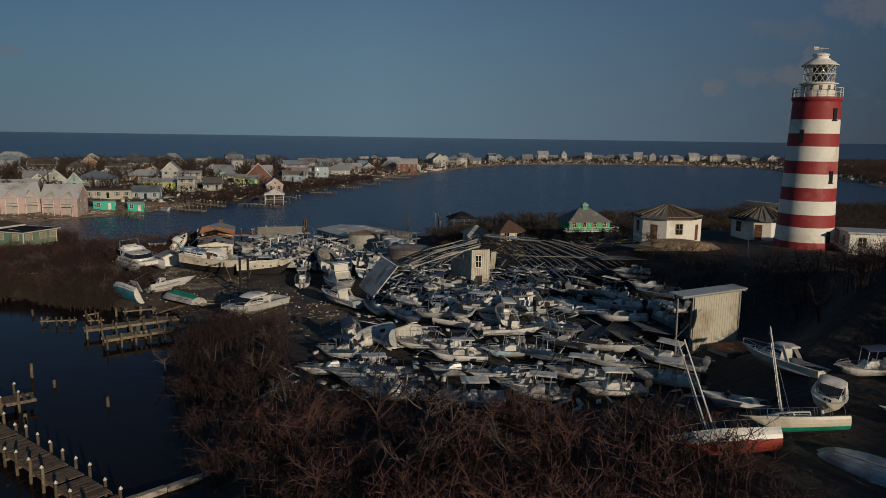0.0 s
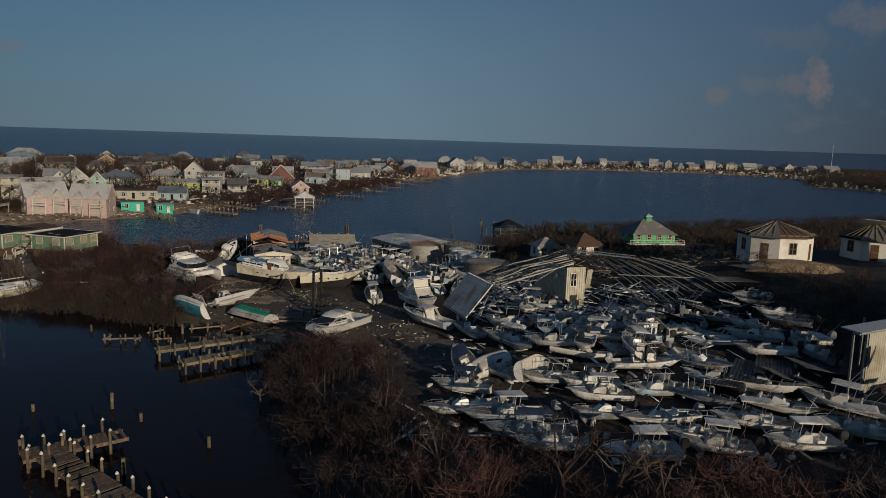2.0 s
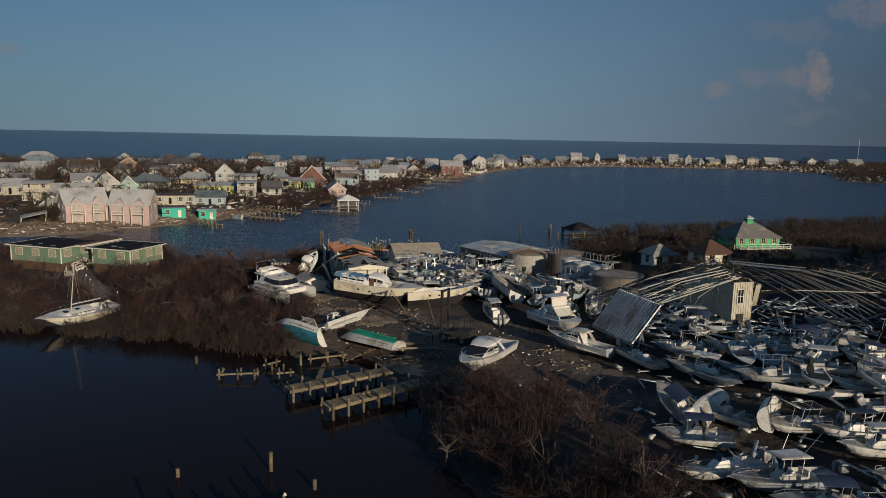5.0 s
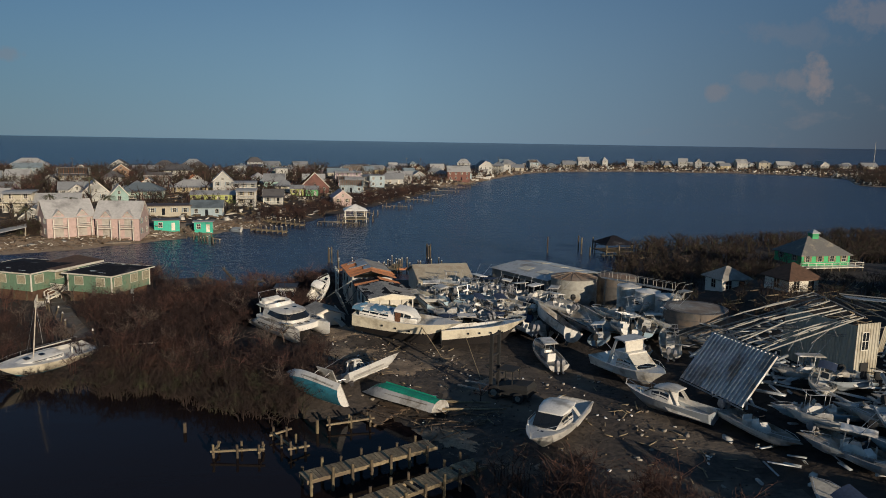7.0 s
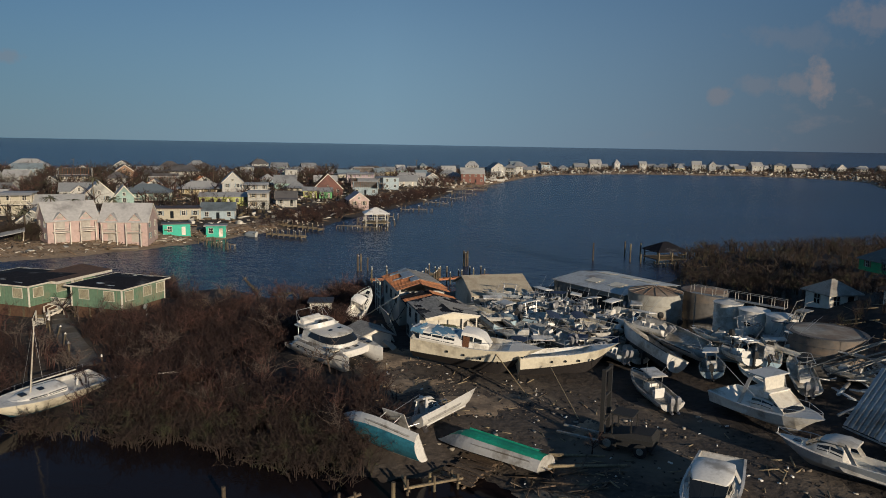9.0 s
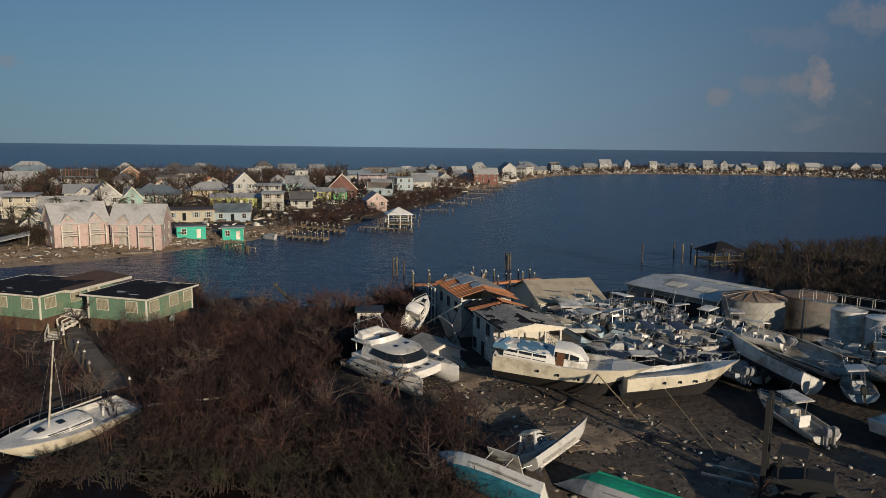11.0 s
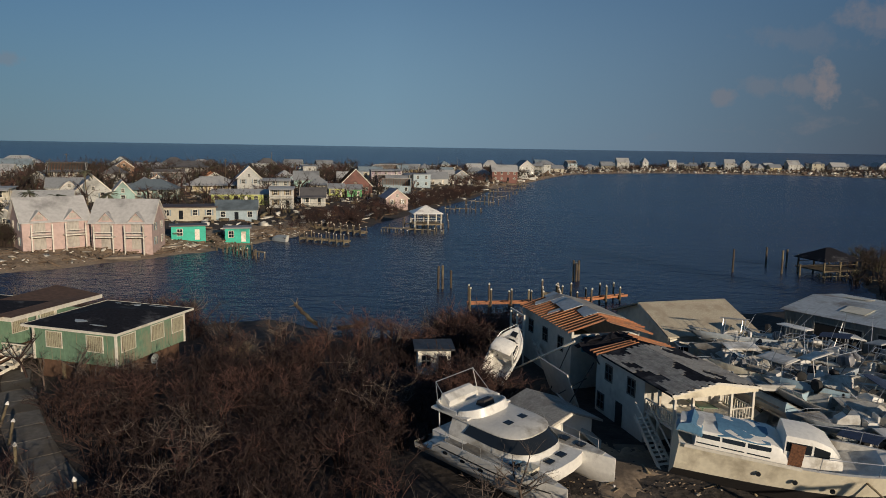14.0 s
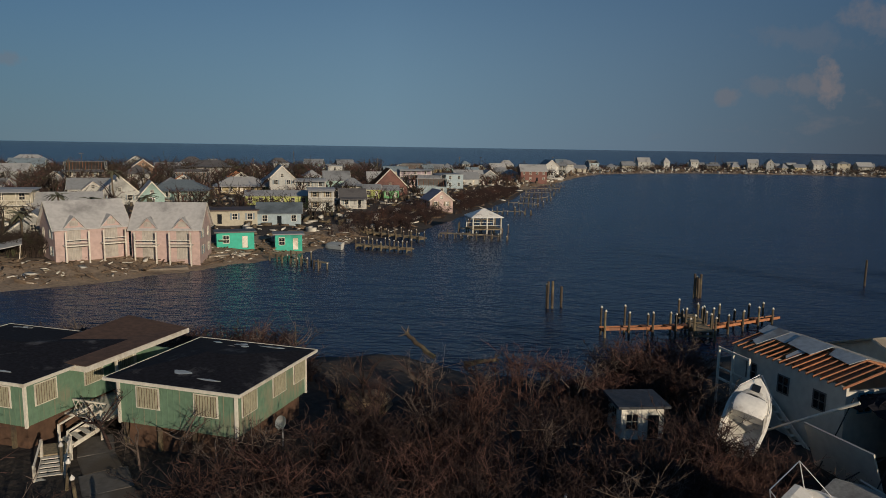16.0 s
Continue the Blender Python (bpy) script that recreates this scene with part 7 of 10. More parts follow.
dock((-51.0, 175.2), (-41.2, 181.2), 1.0, 1.0, "storm-stripped pier with orange beams and white-capped piles", 1.9, 2.4, True, 0.9, M_FRESHWOOD, 0.75, "pier")


t = thing("fallen_deck", at(-43.6, 102.9, -38, 0.25) @ pose(0, 0, 0, 6, -5, 0), "brown dock decking fallen beside the capsized hulls", "dock")
for k in range(14):
    part("plank", Geo().box(-1.7, -0.12, 0, 1.7, 0.12, 0.06), M_DRIFT, t, "", pose(random.uniform(-0.4, 0.4), -2.1 + k * 0.3, random.uniform(0, 0.08), random.uniform(-4, 4), random.uniform(-2, 2), random.uniform(-5, 5)))
for x in (-1.2, 1.2):
    part("stringer", Geo().box(x - 0.07, -2.5, -0.22, x + 0.07, 2.5, -0.02), M_DRIFT, t)
t = thing("sea_wall", pose(-22.4, 46.6, 0, 0, 0, 49), "low broken concrete sea wall at the cove", "wall")
for k in range(4):
    part("block", Geo().box(k * 2.2, -0.25, -1.2, k * 2.2 + 2.14, 0.25, 0.5), M_CONC, t, "", pose(0, 0.05 * (k % 2), -0.06 * k, 1.5 * (k % 3) - 1, 0, 0))


def dolphin(x, y, h, n=4, label="cluster of tall mooring piles in the lagoon"):
    t = thing("mooring_dolphin", pose(x, y, 0), label, "mooring piles", "mooring piles in the lagoon")
    for k in range(n):
        a = 6.28 * k / n
        pile(t, 0.42 * math.cos(a), 0.42 * math.sin(a), -3, h - 0.5 * (k % 2), 0.17, k == 1)
    return t


dolphin(-66.6, 186.2, 3.4, 3)
dolphin(-65.4, 187.0, 2.6, 1, "single mooring pile in the lagoon")
dolphin(-46.0, 195.0, 3.2, 4)
for x, y, h in ((-18.8, 206.3, 3.9), (-10.5, 213.5, 3.4), (-10.8, 206.1, 3.9), (-7.0, 213.5, 3.1), (-9.2, 203.0, 2.2)):
    dolphin(x, y, h, 1, "tall bare dark pile standing in the water")


def broken_frame(x, y, yaw, label="broken remains of a dock frame standing in the water"):
    t = thing("dock_remains", pose(x, y, 0, 0, 0, yaw), label, "dock", "dock remains")
    for k in (0, 2.0, 3.8):
        pile(t, k, 0, -2, 1.2, 0.12, False)
        pile(t, k, 1.3, -2, 0.9, 0.12, False)
    part("beam", Geo().beam((-0.3, 0, 0.55), (4.2, 0.1, 0.75), 0.16), M_WOOD, t)
    part("beam", Geo().beam((0, -0.3, 0.45), (0, 1.8, 0.6), 0.16), M_WOOD, t)
    part("beam", Geo().beam((3.8, -0.3, 0.6), (3.8, 1.7, 0.4), 0.16), M_WOOD, t)
    return t


broken_frame(-56.4, 92.6, 5)
broken_frame(-52.6, 96.6, -50)
broken_frame(-48.0, 99.0, 20)
for x, y, h in ((-45.2, 72.5, 1.6), (-32.8, 65.5, 1.0), (-61.3, 97.4, 0.9), (-49.4, 98.3, 1.3), (-50.4, 63.7, 1.8), (-47.5, 62.5, 1.2), (-41.0, 70.0, 0.8), (-37.5, 60.0, 1.3), (-52, 71, 0.7)):
    dolphin(x, y, h, 1, "single weathered pile standing in the cove")


def water_hut(x, y, yaw, w, d, roof, label, name="boat_house", h=4.0):
    """Open-sided roof on piles over the water."""
    t = thing(name, pose(x, y, 0, 0, 0, yaw), label, "boat house")
    for px in (-w / 2, 0, w / 2):
        for py in (-d / 2, d / 2):
            part("post", Geo().beam((px, py, -2), (px, py, h), 0.22), M_PAINTWOOD if roof is M_WHITE else M_PILE, t)
    part("platform", Geo().box(-w / 2 - 0.3, -d / 2 - 0.3, 0.9, w / 2 + 0.3, d / 2 + 0.3, 1.1), M_WOOD if roof is M_WHITE else M_PILE, t)
    part("roof", hip_roof(w, d, h, 1.5, 0.5), roof, t)
    for py in (-d / 2, d / 2):
        part("railing", Geo().box(-w / 2, py - 0.05, 1.9, w / 2, py + 0.05, 2.0), M_PAINTWOOD if roof is M_WHITE else M_PILE, t)
    return t


water_hut(-74.5, 261.5, 15, 6.5, 6.0, M_WHITE, "white open-sided boat house on piles by the town shore")
water_hut(-2.8, 206.8, 20, 6.6, 5.5, M_FELT, "dark open-sided boat house on piles at the mangrove point", h=3.0)
broken_frame(-6.0, 200.6, 8)
broken_frame(0.2, 198.6, -14)
broken_frame(3.8, 194.4, -30)

# ---- mint green house on the point ----
def wing(m, w, d, h, label):
    t = thing("house", m, label, "house", "mint green house wings")
    part("wall", wall_shell(w, d, 1.5, h), M_MINT, t)
    bx = Geo().box(-0.025, -0.02, 1.5, 0.025, 0.0, h - 0.05).mesh("batten", M_MINT)
    n = int(w / 0.4)
    for k in range(n + 1):
        part("batten", bx, None, t, "", pose(-w / 2 + w * k / n, -d / 2, 0))
    n = int(d / 0.4)
    for k in range(n + 1):
        part("batten", bx, None, t, "", pose(w / 2, -d / 2 + d * k / n, 0, 0, 0, 90))
        part("batten", bx, None, t, "", pose(-w / 2, -d / 2 + d * k / n, 0, 0, 0, -90))
    part("roof", Geo().add([(-w / 2 - 0.6, -d / 2 - 0.6, h), (w / 2 + 0.6, -d / 2 - 0.6, h), (w / 2 + 0.6, d / 2 + 0.6, h), (-w / 2 - 0.6, d / 2 + 0.6, h),
                            (-w / 2 - 0.6, -d / 2 - 0.6, h + 0.14), (w / 2 + 0.6, -d / 2 - 0.6, h + 0.14), (w / 2 + 0.6, d / 2 + 0.6, h + 0.14), (-w / 2 - 0.6, d / 2 + 0.6, h + 0.14), (-w * 0.1, 0, h + 0.75), (w * 0.1, 0, h + 0.75)],
                           [(3, 2, 1, 0), (0, 1, 5, 4), (1, 2, 6, 5), (2, 3, 7, 6), (3, 0, 4, 7), (4, 5, 9, 8), (5, 6, 9), (6, 7, 8, 9), (7, 4, 8)]), M_FELT, t, "low black felt roof with torn patches")
    for s in (-1, 1):
        part("fascia", Geo().box(-w / 2 - 0.64, s * (d / 2 + 0.62) - 0.03, h - 0.02, w / 2 + 0.64, s * (d / 2 + 0.62) + 0.03, h + 0.17), M_PAINTWOOD, t)
        part("fascia", Geo().box(s * (w / 2 + 0.62) - 0.03, -d / 2 - 0.58, h - 0.02, s * (w / 2 + 0.62) + 0.03, d / 2 + 0.58, h + 0.17), M_PAINTWOOD, t)
        for q in (-1, 1):
            part("corner_board", Geo().box(s * (w / 2 + 0.03) - 0.1, q * (d / 2 + 0.03) - 0.07, 1.45, s * (w / 2 + 0.03) + 0.07, q * (d / 2 + 0.03) + 0.07, h - 0.003), M_PAINTWOOD, t)
    # pale strips where the felt has torn away
    rr = random.Random(int(w * 10))
    zr = lambda y: h + 0.155 + 0.61 * (1 - abs(y) / (d / 2 + 0.6))
    for k in range(9):
        cx, cy = rr.uniform(-w * 0.42, w * 0.42), rr.choice((-1, 1, 1)) * rr.uniform(0.62, 0.98) * (d / 2 + 0.2)
        a, b = rr.uniform(0.2, 0.9), rr.uniform(0.06, 0.28)
        if abs(cx) / (w / 2 + 0.6) < abs(cy) / (d / 2 + 0.6):
            pts = [(cx + a * math.cos(q * 0.785) * rr.uniform(0.6, 1.2), cy + b * math.sin(q * 0.785) * rr.uniform(0.6, 1.2)) for q in range(8)]
            part("torn_patch", Geo().loft([[(x, y, zr(y) - 0.01) for x, y in pts], [(x, y, zr(y) + 0.012) for x, y in pts]], 0, True), M_TIN, t, "pale strip where the roof felt has torn")
    slat = Geo().box(-0.06, -0.03, 0.0, 0.06, 0.0, 1.2).mesh("slat", M_TAN)
    dark = Geo().box(-0.72, -0.012, 0.0, 0.72, 0.0, 1.2).mesh("opening", M_BROWNFELT)
    frame = Geo().box(-0.82, -0.03, -0.07, 0.82, 0.01, 1.27).mesh("window_frame", M_PAINTWOOD)
    n = max(2, int(w / 3.2))
    spots = [pose(-w / 2 + w * (k + 0.5) / n, -d / 2 - 0.03, 2.6) for k in range(n)] + [pose(w / 2 + 0.03, -d / 2 + d * q, 2.6, 0, 0, 90) for q in (0.16, 0.58, 0.9)]
    for m2 in spots:
        fr = part("window_frame", frame, None, t, "", m2)
        part("opening", dark, None, fr, "dark opening behind the slats", pose(0, -0.034, 0))
        for k in range(8):
            part("slat", slat, None, fr, "tan upright slat", pose(-0.63 + 0.18 * k, -0.05, 0))
    # solid brown block fills the open underside to stand for its shade
    part("skirting", Geo().box(-w / 2 + 0.3, -d / 2 + 0.3, -1.5, w / 2 - 0.3, d / 2 - 0.3, 1.5), M_BROWNFELT, t, "brown block standing for the shaded open underside behind the floor edge")
    for k in range(int(w / 2.4) + 1):
        part("stilt", Geo().box(-w / 2 + 0.1 + k * 2.4, -d / 2 + 0.05, -1.5, -w / 2 + 0.3 + k * 2.4, -d / 2 + 0.25, 1.5), M_PILE, t)
    return t


GH = -13.7
wing(pose(-91.6, 142.5, 1.6, 0, 0, GH), 7.9, 8.1, 4.2, "mint green board-sided house wing with a flat black roof")
wing(pose(-105.6, 143.8, 1.6, 0, 0, GH), 11.0, 9.0, 4.2, "mint green board-sided house wing with a torn black roof")
t = thing("covered_walkway", pose(-99.0, 145.4, 1.6, 0, 0, GH), "brown-roofed walkway between the two green wings", "walkway")
part("roof", sloped([(-4.4, -4.45, 4.62), (0.9, -4.45, 4.36), (0.9, 5.5, 4.36), (-4.4, 5.5, 4.86)], 0.1), M_BROWNFELT, t)
part("fascia", Geo().box(-3.0, -4.5, 4.0, 0.97, -4.41, 4.34).box(0.91, -4.4, 4.0, 0.97, 5.5, 4.34), M_PAINTWOOD, t)
part("deck", Geo().box(-1.6, -4.6, 1.1, 2.4, 3.0, 1.25), M_PAINTWOOD, t)
part("back_wall", Geo().box(-1.6, 1.5, 0.9, 2.2, 1.65, 4.0), M_MINT, t)
for x in (-1.5, 0.8):
    part("post", Geo().box(x - 0.07, -1.9, 0.95, x + 0.07, -1.76, 4.0), M_PAINTWOOD, t)
    part("deck_post", Geo().box(x - 0.07, -4.55, -1.2, x + 0.07, -4.41, 1.9), M_PAINTWOOD, t)
part("lattice_rail", Geo().box(-0.2, -4.56, 2.1, 2.3, -4.46, 2.2).box(-0.2, -4.56, 1.32, 2.3, -4.46, 1.39), M_PAINTWOOD, t)
g = Geo()
for k in range(6):
    g.beam((-0.2 + k * 0.42, -4.5, 1.38), (0.2 + k * 0.42, -4.5, 2.12), 0.04).beam((0.2 + k * 0.42, -4.53, 1.38), (-0.2 + k * 0.42, -4.53, 2.12), 0.04)
part("lattice", g, M_PAINTWOOD, t)
def flight(t, inv, a, b, w, n):
    """Open treads between two stringers, with a handrail on each side."""
    a, b = inv @ Vector(a), inv @ Vector(b)
    d = b - a
    yaw = math.degrees(math.atan2(d.x, -d.y))
    side = Vector((math.cos(radians(yaw)), math.sin(radians(yaw)), 0))
    for k in range(n):
        p = a.lerp(b, (k + 0.5) / n)
        part("tread", Geo().box(-w / 2, -0.16, -0.05, w / 2, 0.16, 0.0), M_PAINTWOOD, t, "", pose(p.x, p.y, p.z, 0, 0, yaw))
    for q in (-1, 1):
        o = side * q * (w / 2 + 0.04)
        part("stringer", Geo().beam(a + o - Vector((0, 0, 0.12)), b + o - Vector((0, 0, 0.12)), 0.05, 0.24), M_PAINTWOOD, t)
        part("handrail", Geo().beam(a + o + Vector((0, 0, 0.92)), b + o + Vector((0, 0, 0.92)), 0.09), M_PAINTWOOD, t)
        for p in (a, b):
            part("newel_post", Geo().box(-0.06, -0.06, -0.9, 0.06, 0.06, 0.97), M_PAINTWOOD, t, "", Matrix.Translation(p + o))


foot = ground_z(-98.1, 135.1) - 0.1
t = thing("wooden_stair", pose(-98.8, 137.3, foot), "white timber stair with handrails leading to the green house", "stair")
inv = t.matrix_world.inverted()
flight(t, inv, (-98.2, 140.0, 2.75), (-99.4, 138.5, 2.05), 1.3, 4)
part("landing", Geo().box(-0.85, -0.8, -0.08, 0.85, 0.8, 0.0), M_WOOD, t, "", inv @ pose(-99.4, 137.8, 2.05, 0, 0, 24))
flight(t, inv, (-99.0, 137.1, 2.0), (-98.1, 135.0, foot + 0.05), 1.4, 6)
# huts near the catamaran
gable_shed(pose(-56.2, 132.0, 1.1, 0, 0, -58), 4.0, 4.2, 1.75, 0.8, M_LHWHITE, M_SHINGLE, "small white hut with a torn shingle roof beside the catamaran", "hut")
house(pose(-64.8, 145.4, 1.2, 0, 0, 8) @ Matrix.Scale(0.78, 4), 3.6, 3.4, 1, "flat", M_LHWHITE, M_DARKTIN, "small broken white hut with a shingled lean-to roof", name="hut", wreck=0.5, group="huts by the shore")

# ---- the town across the lagoon ----
random.seed(3)
PINK = paint((0.47, 0.345, 0.315))
WHITE_W = paint((0.41, 0.41, 0.385))
CREAM_W = paint((0.42, 0.385, 0.30))
YELLOW_W = paint((0.42, 0.345, 0.19))
TEAL_W = paint((0.03, 0.42, 0.30))
GREY_W = paint((0.27, 0.285, 0.285))
BLUE_W = paint((0.31, 0.385, 0.42))
LIME_W = paint((0.42, 0.46, 0.14))
MAUVE_W = paint((0.36, 0.29, 0.34))
BROWN_W = paint((0.27, 0.155, 0.09))
R_WHITE = paint((0.36, 0.36, 0.355), "roof")
R_GREY = paint((0.23, 0.24, 0.25), "roof")
R_DARK = paint((0.105, 0.10, 0.10), "roof")
R_BLUE = paint((0.20, 0.25, 0.28), "roof")


def pink_house(x, y, yaw, w, d=8.0):
    """Two-storey house with two tall dormer bays, balconies and louvred doors."""
    t = house(at(x, y, yaw) @ Matrix.Diagonal((1, 1, 0.92, 1)), w, d, 2, "gable", PINK, paint((0.45, 0.44, 0.43), "roof"), "pink two-storey waterfront house with white metal roof and gabled dormers", rise=4.0, dormers=2, wins=False, group="pink waterfront houses")
    louvre = paint((0.40, 0.37, 0.33))
    for k in range(2):
        cx = -w / 2 + w * (k + 0.5) / 2
        for s in range(2):
            part("louvred_door", ribs(-0.95, 0.0, 0.95, 2.1, 0.24, 0.04), louvre, t, "wide greyish louvred door", pose(cx, -d / 2 - 0.02, 0.15 + s * 2.85))
        part("gable_shutter", ribs(-0.6, 0.0, 0.6, 0.9, 0.24, 0.04), louvre, t, "", pose(cx, -d / 2 - 0.17, 5.75))
        part("balcony", Geo().box(cx - 1.7, -d / 2 - 1.7, 2.6, cx + 1.7, -d / 2 - 0.05, 2.78), M_PAINTWOOD, t)
        for px in (-1.6, 1.6):
            part("balcony_post", Geo().box(cx + px - 0.1, -d / 2 - 1.68, -0.8, cx + px + 0.1, -d / 2 - 1.48, 5.0), M_PAINTWOOD, t)
        part("balcony_rail", Geo().box(cx - 1.7, -d / 2 - 1.65, 3.6, cx + 1.7, -d / 2 - 1.53, 3.72), M_PAINTWOOD, t)
        part("balcony_rail", Geo().box(cx - 1.7, -d / 2 - 1.63, 3.1, cx + 1.7, -d / 2 - 1.55, 3.18), M_PAINTWOOD, t)
    for sx in (-1, 1):
        for s in range(2):
            for q in (-0.25, 0.25):
                window_part(t, pose(sx * w / 2, d * q, 0.9 + s * 2.8, 0, 0, 90 * sx), 0.9, 1.4, M_PAINTWOOD, R_BLUE if q < 0 else None)
    return t


PALE_TEAL = paint((0.27, 0.40, 0.36))
ROT_RED = paint((0.16, 0.06, 0.045))
R_BROWN = paint((0.10, 0.065, 0.05), "roof")
R_SLATE = paint((0.13, 0.16, 0.18), "roof")
